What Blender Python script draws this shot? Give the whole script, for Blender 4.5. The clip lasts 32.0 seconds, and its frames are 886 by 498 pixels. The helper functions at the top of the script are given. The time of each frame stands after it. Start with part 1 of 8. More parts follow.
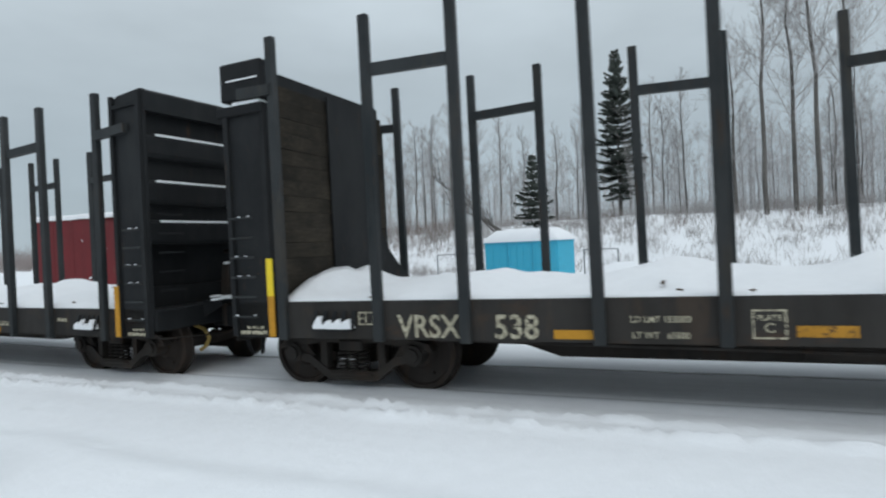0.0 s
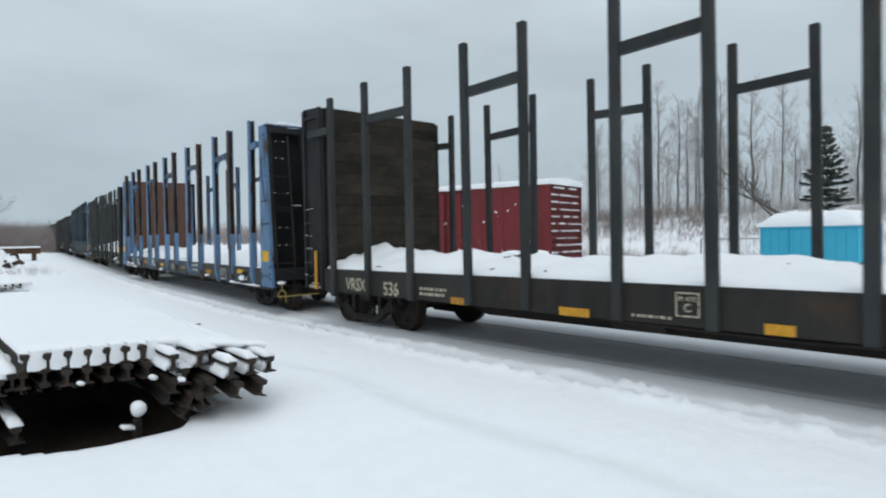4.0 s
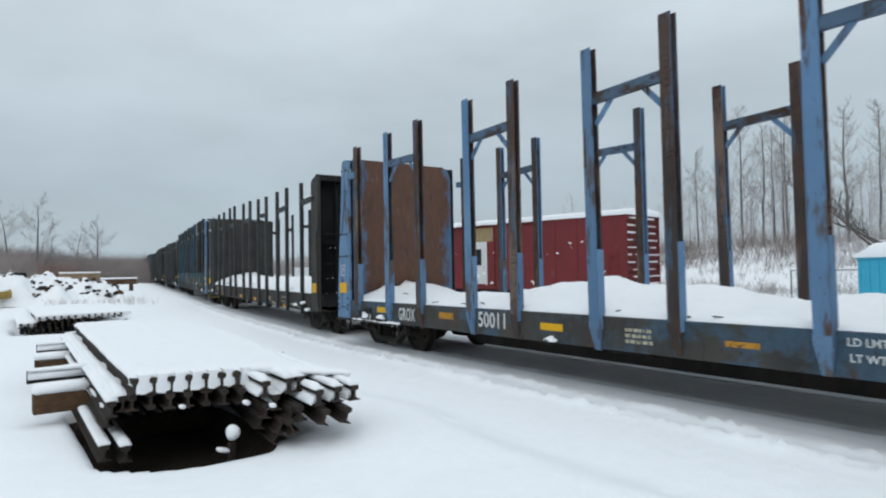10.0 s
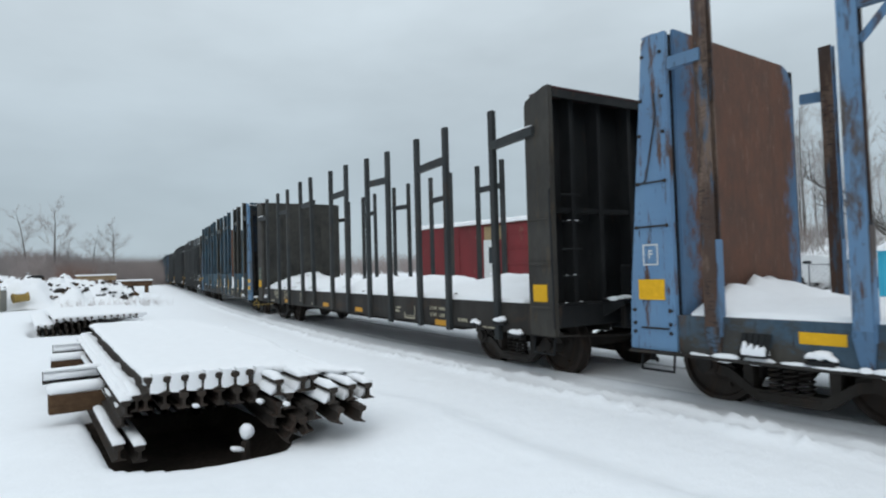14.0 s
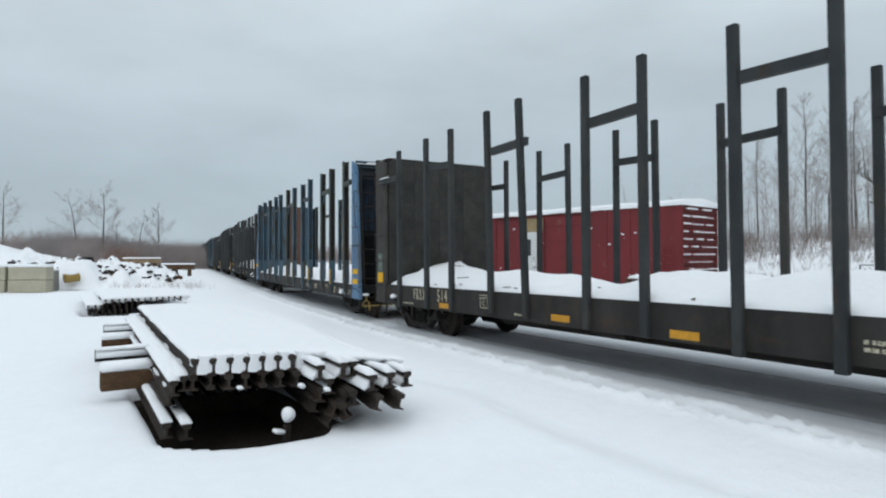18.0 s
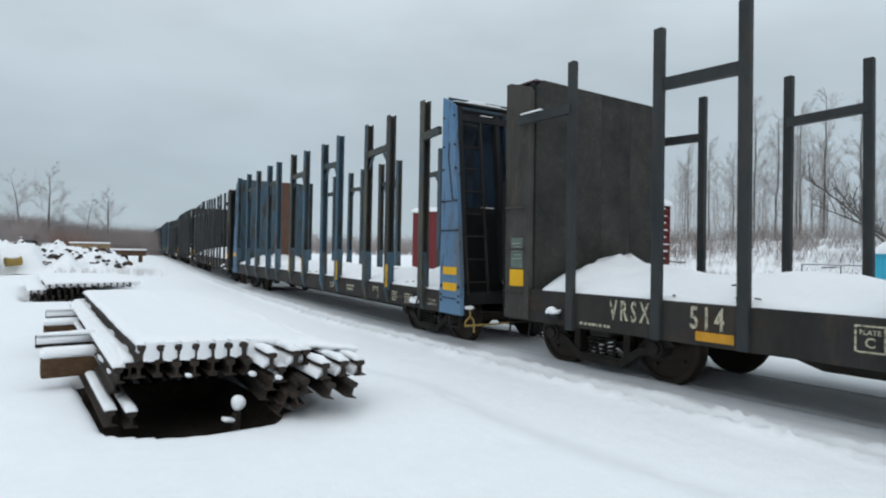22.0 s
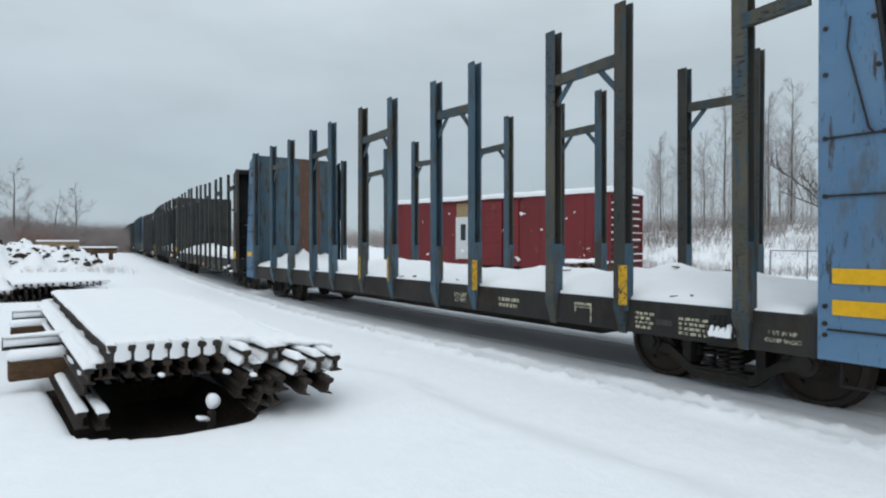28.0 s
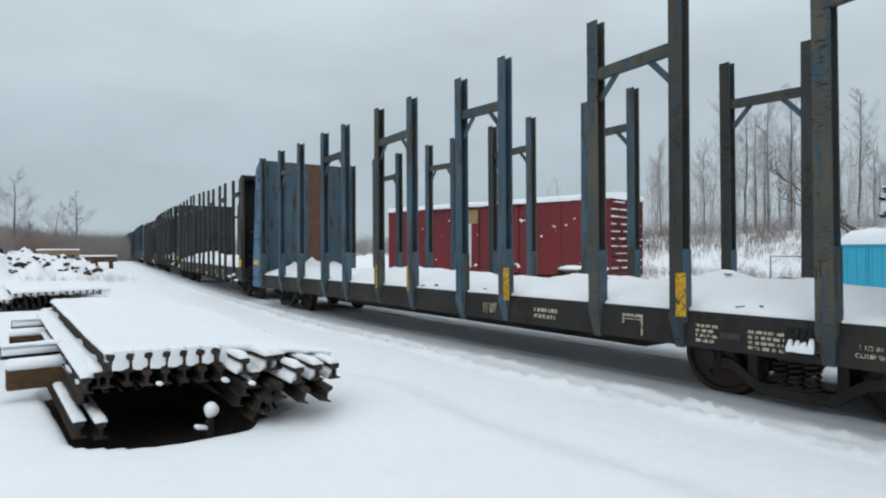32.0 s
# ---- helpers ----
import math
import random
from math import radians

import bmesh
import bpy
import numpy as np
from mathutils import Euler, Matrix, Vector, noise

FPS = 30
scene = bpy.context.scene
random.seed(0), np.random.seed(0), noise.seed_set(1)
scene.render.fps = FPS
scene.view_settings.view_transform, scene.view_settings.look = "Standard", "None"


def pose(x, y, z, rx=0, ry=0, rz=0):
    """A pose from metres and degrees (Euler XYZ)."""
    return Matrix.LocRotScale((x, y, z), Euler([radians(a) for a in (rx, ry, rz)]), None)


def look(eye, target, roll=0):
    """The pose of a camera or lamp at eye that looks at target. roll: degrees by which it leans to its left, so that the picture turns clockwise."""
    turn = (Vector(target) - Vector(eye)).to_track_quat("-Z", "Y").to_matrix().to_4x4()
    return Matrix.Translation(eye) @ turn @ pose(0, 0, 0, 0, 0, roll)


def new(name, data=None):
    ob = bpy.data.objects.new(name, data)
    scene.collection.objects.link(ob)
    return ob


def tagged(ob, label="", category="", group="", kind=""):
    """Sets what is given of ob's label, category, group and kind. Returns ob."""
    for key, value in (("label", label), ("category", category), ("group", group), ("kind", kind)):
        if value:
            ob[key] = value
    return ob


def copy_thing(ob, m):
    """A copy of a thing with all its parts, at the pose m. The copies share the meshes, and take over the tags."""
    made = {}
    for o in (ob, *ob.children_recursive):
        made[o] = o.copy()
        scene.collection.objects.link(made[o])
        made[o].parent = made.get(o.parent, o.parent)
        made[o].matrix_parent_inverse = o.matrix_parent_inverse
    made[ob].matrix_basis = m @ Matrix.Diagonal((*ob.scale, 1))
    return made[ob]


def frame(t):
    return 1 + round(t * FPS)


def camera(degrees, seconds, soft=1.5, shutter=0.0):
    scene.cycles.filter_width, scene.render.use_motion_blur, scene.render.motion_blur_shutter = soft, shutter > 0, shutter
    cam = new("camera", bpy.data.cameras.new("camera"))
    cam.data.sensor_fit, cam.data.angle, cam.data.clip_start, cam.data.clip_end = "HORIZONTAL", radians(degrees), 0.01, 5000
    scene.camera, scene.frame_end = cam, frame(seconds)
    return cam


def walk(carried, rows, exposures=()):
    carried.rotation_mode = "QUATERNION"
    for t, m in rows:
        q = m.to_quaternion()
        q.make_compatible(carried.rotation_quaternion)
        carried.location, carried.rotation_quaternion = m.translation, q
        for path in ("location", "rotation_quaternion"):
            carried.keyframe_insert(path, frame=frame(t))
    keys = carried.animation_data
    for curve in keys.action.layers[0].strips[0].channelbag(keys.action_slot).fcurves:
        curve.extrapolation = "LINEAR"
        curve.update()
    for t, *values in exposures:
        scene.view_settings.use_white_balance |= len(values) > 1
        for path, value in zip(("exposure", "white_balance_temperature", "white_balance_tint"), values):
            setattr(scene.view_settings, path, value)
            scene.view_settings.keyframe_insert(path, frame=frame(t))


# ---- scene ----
cam = camera(72.46, 32.0, 2.1, 0.3)
PATH = [
    (0.0, pose(-0.015, -0.150, 1.756, 89.66, 2.57, -66.79)),
    (0.5, pose(0.012, -0.179, 1.705, 90.40, 2.45, -64.57)),
    (1.0, pose(0.088, -0.201, 1.673, 90.75, 2.07, -59.93)),
    (1.5, pose(0.159, -0.216, 1.659, 90.82, 1.44, -56.11)),
    (2.0, pose(0.124, -0.171, 1.662, 90.86, 0.77, -52.71)),
    (2.5, pose(0.106, -0.106, 1.663, 90.86, 0.11, -50.46)),
    (3.0, pose(0.078, -0.049, 1.641, 90.51, 0.47, -48.78)),
    (3.5, pose(0.094, -0.010, 1.624, 89.41, 0.61, -45.94)),
    (4.0, pose(0.097, -0.002, 1.635, 88.69, 0.80, -43.30)),
    (4.5, pose(0.081, -0.011, 1.630, 88.60, 0.73, -41.32)),
    (6.5, pose(0.047, 0.008, 1.613, 88.07, -0.77, -39.65)),
    (7.0, pose(0.015, 0.003, 1.625, 88.24, 0.47, -38.84)),
    (7.5, pose(-0.001, -0.006, 1.626, 88.99, 0.98, -37.28)),
    (8.0, pose(-0.005, 0.000, 1.632, 89.80, 0.92, -35.63)),
    (8.5, pose(-0.023, 0.008, 1.645, 90.63, 0.97, -34.38)),
    (9.0, pose(-0.032, 0.012, 1.643, 91.13, 0.93, -34.31)),
    (9.5, pose(-0.030, -0.007, 1.640, 91.53, 0.71, -35.34)),
    (10.0, pose(-0.025, -0.031, 1.648, 91.74, 0.87, -36.56)),
    (10.5, pose(-0.013, -0.031, 1.645, 91.97, 1.51, -36.76)),
    (11.0, pose(-0.010, -0.031, 1.642, 91.66, 1.70, -37.27)),
    (11.5, pose(-0.009, -0.040, 1.650, 91.56, 1.51, -37.37)),
    (12.0, pose(-0.013, -0.036, 1.650, 91.56, 1.16, -37.09)),
    (12.5, pose(-0.006, -0.028, 1.651, 91.50, 1.12, -36.91)),
    (13.0, pose(0.001, -0.001, 1.636, 91.46, 1.04, -36.70)),
    (13.5, pose(0.001, 0.017, 1.639, 91.50, 0.92, -36.09)),
    (14.0, pose(0.010, 0.034, 1.620, 91.66, 1.49, -35.39)),
    (14.5, pose(0.001, 0.036, 1.626, 91.70, 2.17, -34.92)),
    (15.0, pose(0.004, 0.034, 1.623, 91.79, 2.55, -34.48)),
    (15.5, pose(-0.001, 0.056, 1.621, 91.82, 2.30, -34.28)),
    (17.5, pose(-0.018, 0.084, 1.614, 90.78, 0.82, -31.70)),
    (18.0, pose(-0.037, 0.060, 1.623, 90.84, 0.11, -32.06)),
    (18.5, pose(-0.030, 0.065, 1.619, 90.68, 0.17, -32.17)),
    (19.0, pose(-0.025, 0.073, 1.620, 90.32, -0.19, -32.86)),
    (19.5, pose(-0.022, 0.077, 1.614, 89.98, -0.69, -33.44)),
    (20.0, pose(-0.026, 0.082, 1.611, 89.74, -0.87, -33.59)),
    (20.5, pose(-0.030, 0.077, 1.613, 89.49, -1.09, -33.74)),
    (21.0, pose(-0.027, 0.069, 1.620, 89.35, -1.45, -33.80)),
    (21.5, pose(-0.022, 0.056, 1.616, 90.05, -1.10, -34.42)),
    (22.0, pose(-0.013, 0.033, 1.604, 90.11, -1.11, -35.86)),
    (22.5, pose(0.000, 0.014, 1.599, 89.58, -0.45, -38.00)),
    (23.0, pose(0.008, -0.003, 1.598, 89.20, 0.09, -39.46)),
    (23.5, pose(0.005, -0.007, 1.598, 89.14, 0.32, -40.02)),
    (24.0, pose(-0.010, -0.016, 1.609, 89.61, 0.00, -39.81)),
    (24.5, pose(-0.006, -0.003, 1.618, 89.61, -0.52, -40.32)),
    (25.0, pose(-0.005, -0.001, 1.619, 89.55, -0.53, -40.09)),
    (25.5, pose(-0.005, 0.002, 1.624, 89.41, -0.49, -39.30)),
    (26.0, pose(-0.005, -0.000, 1.624, 89.36, -0.25, -38.79)),
    (26.5, pose(-0.004, 0.001, 1.621, 89.31, -0.46, -38.59)),
    (28.5, pose(-0.002, 0.002, 1.619, 89.38, 0.07, -37.84)),
    (29.0, pose(-0.001, -0.001, 1.618, 89.42, 0.17, -37.61)),
    (29.5, pose(0.002, -0.000, 1.619, 89.55, -0.03, -37.33)),
    (30.0, pose(0.000, 0.000, 1.617, 89.67, 0.58, -37.24)),
    (30.5, pose(0.001, 0.001, 1.617, 89.78, 0.53, -37.17)),
    (31.0, pose(0.000, 0.000, 1.620, 89.85, 0.42, -37.02)),
    (31.5, pose(0.000, 0.003, 1.619, 89.93, 0.19, -36.96)),
    (32.0, pose(0.014, -0.003, 1.619, 90.04, 0.10, -38.03)),
]
walk(cam, PATH, [(0.0, -0.14), (1.0, -0.10), (2.0, -0.06), (4.0, -0.03), (32.0, -0.03)])

# ---------- world and light: heavy overcast, brighter towards the zenith ----------
world = bpy.data.worlds.new("overcast")
world.use_nodes = True
scene.world = world
wn, wl = world.node_tree.nodes, world.node_tree.links
wn.clear()
w_out = wn.new("ShaderNodeOutputWorld")
w_bg = wn.new("ShaderNodeBackground")
w_tc = wn.new("ShaderNodeTexCoord")
w_sep = wn.new("ShaderNodeSeparateXYZ")
wl.new(w_tc.outputs["Generated"], w_sep.inputs[0])
w_ramp = wn.new("ShaderNodeValToRGB")
w_ramp.color_ramp.elements[0].position = 0.0
w_ramp.color_ramp.elements[0].color = (0.438, 0.530, 0.595, 1)
w_ramp.color_ramp.elements[1].position = 1.0
w_ramp.color_ramp.elements[1].color = (1.035, 1.13, 1.19, 1)
el = w_ramp.color_ramp.elements.new(0.12)
el.color = (0.468, 0.560, 0.622, 1)
el = w_ramp.color_ramp.elements.new(0.45)
el.color = (0.645, 0.735, 0.795, 1)
wl.new(w_sep.outputs["Z"], w_ramp.inputs[0])
w_map = wn.new("ShaderNodeMapping")
w_map.inputs["Scale"].default_value = (1.0, 1.0, 2.6)
wl.new(w_tc.outputs["Generated"], w_map.inputs[0])
w_noise = wn.new("ShaderNodeTexNoise")
w_noise.inputs["Scale"].default_value = 2.6
w_noise.inputs["Detail"].default_value = 5.0
w_noise.inputs["Roughness"].default_value = 0.5
wl.new(w_map.outputs[0], w_noise.inputs["Vector"])
w_rng = wn.new("ShaderNodeMapRange")
w_rng.inputs["From Min"].default_value = 0.3
w_rng.inputs["From Max"].default_value = 0.7
w_rng.inputs["To Min"].default_value = 0.90
w_rng.inputs["To Max"].default_value = 1.10
wl.new(w_noise.outputs["Fac"], w_rng.inputs["Value"])
w_sky = wn.new("ShaderNodeTexSky")
w_sky.sky_type = "NISHITA"
w_sky.sun_disc = False
w_sky.sun_elevation, w_sky.sun_rotation = radians(38), radians(200)
w_mul = wn.new("ShaderNodeMix")
w_mul.data_type, w_mul.blend_type = "RGBA", "MULTIPLY"
w_mul.inputs["Factor"].default_value = 1.0
wl.new(w_ramp.outputs[0], w_mul.inputs["A"])
wl.new(w_rng.outputs[0], w_mul.inputs["B"])
w_scale = wn.new("ShaderNodeMix")
w_scale.data_type, w_scale.blend_type = "RGBA", "MULTIPLY"
w_scale.inputs["Factor"].default_value = 1.0
w_scale.inputs["B"].default_value = (0.1, 0.1, 0.1, 1)
wl.new(w_sky.outputs[0], w_scale.inputs["A"])
w_mix = wn.new("ShaderNodeMix")
w_mix.data_type = "RGBA"
w_mix.inputs["Factor"].default_value = 0.04
wl.new(w_mul.outputs["Result"], w_mix.inputs["A"])
wl.new(w_scale.outputs["Result"], w_mix.inputs["B"])
wl.new(w_mix.outputs["Result"], w_bg.inputs["Color"])
w_bg.inputs["Strength"].default_value = 1.0
wl.new(w_bg.outputs[0], w_out.inputs[0])

sun_lamp = bpy.data.lights.new("sun", "SUN")
sun_lamp.energy, sun_lamp.angle, sun_lamp.color = 0.6, radians(40), (1.0, 0.97, 0.93)
sun = new("sun", sun_lamp)
sun.matrix_world = look((-30, -40, 60), (10, 15, 0))
scene.view_settings.exposure = 0.0


# ---------- the track's line ----------
BEND = 0.0038      # curvature beside the camera
BEND_END = 34.0     # the line runs straight past this
SLANT = 0.024        # its direction abreast of the camera
TRACK_X = 7.35
GAUGE = 0.72


def track_x(y):
    k = min(y, BEND_END)
    return TRACK_X + SLANT * k + BEND * k * k / 2 + (SLANT + BEND * BEND_END) * (y - k)


def track_yaw(y):
    return -math.degrees(math.atan(SLANT + BEND * min(y, BEND_END)))


SINK = 0.06       # the rails lie this much below the zero level of the cars


def track_z(y):
    """The line climbs a little as it comes past the camera."""
    return 0.008 * (12 - max(-12.0, min(y, 12.0))) - 0.016 * (1 - min(1.0, abs(y - 12) / 6))


# travel of the train along its track, metres, every half second
TRAVEL = (
    0.13, 1.62, 3.13, 4.65, 6.09, 7.48, 8.88, 10.28, 11.69, 13.09, 14.52, 15.96, 17.40,
    18.80, 20.15, 21.47, 22.76, 24.03, 25.32, 26.56, 27.79, 28.99, 30.11, 31.12, 32.09, 33.00,
    33.93, 34.89, 35.90, 36.97, 38.10, 39.20, 40.24, 41.21, 42.14, 43.06, 43.97, 44.89, 45.79,
    46.67, 47.51, 48.32, 49.12, 49.90, 50.65, 51.37, 52.07, 52.74, 53.37, 53.96, 54.53, 55.06,
    55.55, 56.00, 56.40, 56.77, 57.08, 57.34, 57.54, 57.70, 57.79, 57.82, 57.82, 57.82, 57.82,
)


# ---------- materials ----------
def material(name, build):
    m = bpy.data.materials.new(name)
    m.use_nodes = True
    n, l = m.node_tree.nodes, m.node_tree.links
    build(n, l, n["Principled BSDF"])
    return m


def tex_noise(n, l, scale, detail=4.0, rough=0.6, stretch=None):
    tc = n.new("ShaderNodeTexCoord")
    info = n.new("ShaderNodeObjectInfo")
    shift = n.new("ShaderNodeVectorMath")
    shift.operation = "MULTIPLY_ADD"
    shift.inputs[1].default_value = (1, 1, 1)
    far = n.new("ShaderNodeMath")
    far.operation, far.inputs[1].default_value = "MULTIPLY", 40.0
    l.new(info.outputs["Random"], far.inputs[0])
    l.new(tc.outputs["Object"], shift.inputs[0])
    l.new(far.outputs[0], shift.inputs[2])
    src = shift.outputs[0]
    if stretch:
        mp = n.new("ShaderNodeMapping")
        mp.inputs["Scale"].default_value = stretch
        l.new(src, mp.inputs[0])
        src = mp.outputs[0]
    t = n.new("ShaderNodeTexNoise")
    t.inputs["Scale"].default_value = scale
    t.inputs["Detail"].default_value = detail
    t.inputs["Roughness"].default_value = rough
    l.new(src, t.inputs["Vector"])
    return t.outputs["Fac"]


def blend(n, l, fac, a, b, mode="MIX"):
    x = n.new("ShaderNodeMix")
    x.data_type, x.blend_type = "RGBA", mode
    for sock, v in (("A", a), ("B", b)):
        if isinstance(v, tuple):
            x.inputs[sock].default_value = (*v, 1)
        else:
            l.new(v, x.inputs[sock])
    if isinstance(fac, float):
        x.inputs["Factor"].default_value = fac
    else:
        l.new(fac, x.inputs["Factor"])
    return x.outputs["Result"]


def bump(n, l, bsdf, height, strength, distance=0.02):
    b = n.new("ShaderNodeBump")
    b.inputs["Strength"].default_value = strength
    b.inputs["Distance"].default_value = distance
    l.new(height, b.inputs["Height"])
    l.new(b.outputs[0], bsdf.inputs["Normal"])


def step(n, l, fac, lo, hi):
    r = n.new("ShaderNodeMapRange")
    r.inputs["From Min"].default_value, r.inputs["From Max"].default_value = lo, hi
    l.new(fac, r.inputs["Value"])
    return r.outputs[0]


def painted(name, paint, paint2, rust, rust_lo=0.55, rust_hi=0.62, rough=0.6, dust=0.25, streak=(3, 3, 0.6), stain=None, scars=None):
    """Old painted steel: two tones of paint, rust breaking through in streaks, a film of road dust."""
    def build(n, l, b):
        tone = blend(n, l, step(n, l, tex_noise(n, l, 0.9, 5), 0.35, 0.65), paint, paint2)
        worn = step(n, l, tex_noise(n, l, 2.2, 8, 0.68, streak), rust_lo, rust_hi)
        flecks = step(n, l, tex_noise(n, l, 26, 4, 0.7), 0.66, 0.70)
        rst = blend(n, l, tex_noise(n, l, 14, 5), rust, tuple(c * 0.45 for c in rust))
        c = blend(n, l, worn, tone, rst)
        c = blend(n, l, flecks, c, rst)
        if stain:
            blot = step(n, l, tex_noise(n, l, 1.1, 9, 0.72, (1.5, 1.5, 0.45)), 0.56, 0.63)
            c = blend(n, l, blot, c, stain)
            dark = step(n, l, tex_noise(n, l, 5.0, 6, 0.75, (3, 3, 0.5)), 0.60, 0.68)
            c = blend(n, l, dark, c, (0.028, 0.022, 0.019))
        if scars:
            # rows of cross scratches where chains and logs have rubbed
            band = step(n, l, tex_noise(n, l, 1.0, 3, 0.5, (2.0, 2.0, 1.1)), 0.50, 0.56)
            nick = step(n, l, tex_noise(n, l, 1.0, 3, 0.6, (9.0, 9.0, 60.0)), 0.54, 0.66)
            both = n.new("ShaderNodeMath")
            both.operation = "MULTIPLY"
            l.new(band, both.inputs[0])
            l.new(nick, both.inputs[1])
            c = blend(n, l, both.outputs[0], c, scars)
        info = n.new("ShaderNodeObjectInfo")
        var = n.new("ShaderNodeMapRange")
        var.inputs["To Min"].default_value, var.inputs["To Max"].default_value = 0.82, 1.12
        l.new(info.outputs["Random"], var.inputs["Value"])
        comb = n.new("ShaderNodeCombineColor")
        for k in range(3):
            l.new(var.outputs[0], comb.inputs[k])
        c = blend(n, l, 1.0, c, comb.outputs[0], "MULTIPLY")
        film = n.new("ShaderNodeMath")
        film.operation, film.inputs[1].default_value = "MULTIPLY", dust
        l.new(step(n, l, tex_noise(n, l, 1.3, 6, 0.7, (1, 1, 0.35)), 0.4, 0.75), film.inputs[0])
        c = blend(n, l, film.outputs[0], c, (0.16, 0.155, 0.15))
        l.new(c, b.inputs["Base Color"])
        b.inputs["Roughness"].default_value = rough
        b.inputs["Specular IOR Level"].default_value = 0.14
        bump(n, l, b, tex_noise(n, l, 40, 6, 0.7), 0.25, 0.004)
    return material(name, build)


M_BLACK = painted("black_car_paint", (0.0115, 0.0125, 0.014), (0.020, 0.022, 0.0235), (0.070, 0.043, 0.028), 0.62, 0.72, 0.62, 0.08)
M_STAKE = painted("grey_black_stake_steel", (0.021, 0.025, 0.027), (0.034, 0.038, 0.040), (0.062, 0.044, 0.032), 0.58, 0.70, 0.6, 0.18, (3, 3, 0.6), (0.040, 0.038, 0.034))
M_GREY = painted("charcoal_bulkhead_paint", (0.034, 0.033, 0.031), (0.052, 0.049, 0.043), (0.10, 0.074, 0.048), 0.55, 0.70, 0.7, 0.25, (3, 3, 0.6), (0.030, 0.027, 0.024))
M_BLUE = painted("sky_blue_paint", (0.088, 0.176, 0.305), (0.120, 0.222, 0.358), (0.10, 0.054, 0.036), 0.560, 0.62, 0.6, 0.24, (4, 4, 0.6), (0.078, 0.066, 0.062))
M_BLUE2 = painted("faded_steel_blue_paint", (0.045, 0.085, 0.120), (0.062, 0.110, 0.145), (0.075, 0.060, 0.042), 0.52, 0.60, 0.62, 0.25, (3, 3, 0.6), (0.055, 0.050, 0.040))
M_BLUE3 = painted("worn_blue_paint", (0.078, 0.168, 0.290), (0.112, 0.215, 0.340), (0.060, 0.050, 0.045), 0.57, 0.63, 0.6, 0.30, (5, 5, 0.8), (0.085, 0.125, 0.170))
M_RUSTY = painted("rust_brown_stake_steel", (0.088, 0.052, 0.038), (0.045, 0.034, 0.030), (0.085, 0.14, 0.21), 0.52, 0.60, 0.75, 0.14, (4, 4, 0.45), (0.150, 0.105, 0.080), (0.020, 0.016, 0.014))
M_BRACE = painted("rubbed_blue_brace_steel", (0.088, 0.150, 0.235), (0.060, 0.095, 0.140), (0.070, 0.044, 0.034), 0.48, 0.56, 0.7, 0.16, (1.6, 1.0, 2.0), (0.050, 0.040, 0.034))
M_OLIVE = painted("olive_brown_stake_steel", (0.084, 0.080, 0.062), (0.054, 0.056, 0.050), (0.054, 0.092, 0.122), 0.50, 0.58, 0.7, 0.15, (3, 3, 0.5), (0.105, 0.085, 0.055), (0.022, 0.018, 0.015))
M_DIRTY = painted("dirty_brown_black_steel", (0.040, 0.040, 0.037), (0.055, 0.056, 0.051), (0.048, 0.080, 0.104), 0.57, 0.63, 0.7, 0.15, (3, 3, 0.5), (0.075, 0.052, 0.034), (0.018, 0.015, 0.013))
M_SILLB = painted("worn_blue_black_sill", (0.040, 0.042, 0.042), (0.072, 0.066, 0.056), (0.075, 0.130, 0.185), 0.47, 0.56, 0.65, 0.20, (1, 0.55, 0.9), (0.085, 0.052, 0.036))
M_SILL = painted("black_side_sill", (0.022, 0.021, 0.020), (0.034, 0.031, 0.028), (0.070, 0.044, 0.030), 0.56, 0.68, 0.65, 0.15, (1, 0.6, 1.4), (0.046, 0.035, 0.027))
M_TRUCK = painted("greasy_truck_steel", (0.020, 0.018, 0.017), (0.034, 0.029, 0.025), (0.062, 0.039, 0.027), 0.52, 0.70, 0.7, 0.15)
M_WHEEL = painted("rusty_wheel_steel", (0.022, 0.018, 0.016), (0.036, 0.027, 0.022), (0.065, 0.040, 0.026), 0.50, 0.70, 0.65, 0.12)
M_RAIL = painted("weathered_rail_steel", (0.044, 0.034, 0.028), (0.031, 0.027, 0.024), (0.062, 0.036, 0.024), 0.52, 0.70, 0.75, 0.10)


def plain(name, c, rough=0.6, metal=0.0, amount=0.25, scale=18.0, bumps=0.15):
    def build(n, l, b):
        f = tex_noise(n, l, scale, 6, 0.65)
        big = tex_noise(n, l, scale * 0.11, 4)
        k = blend(n, l, step(n, l, f, 0.3, 0.7), tuple(v * (1 - amount) for v in c), tuple(min(1, v * (1 + amount)) for v in c))
        k = blend(n, l, step(n, l, big, 0.35, 0.7), k, tuple(v * (1 - amount) for v in c))
        l.new(k, b.inputs["Base Color"])
        b.inputs["Roughness"].default_value, b.inputs["Metallic"].default_value = rough, metal
        b.inputs["Specular IOR Level"].default_value = 0.5 if rough < 0.5 else 0.12
        bump(n, l, b, f, bumps, 0.005)
    return material(name, build)


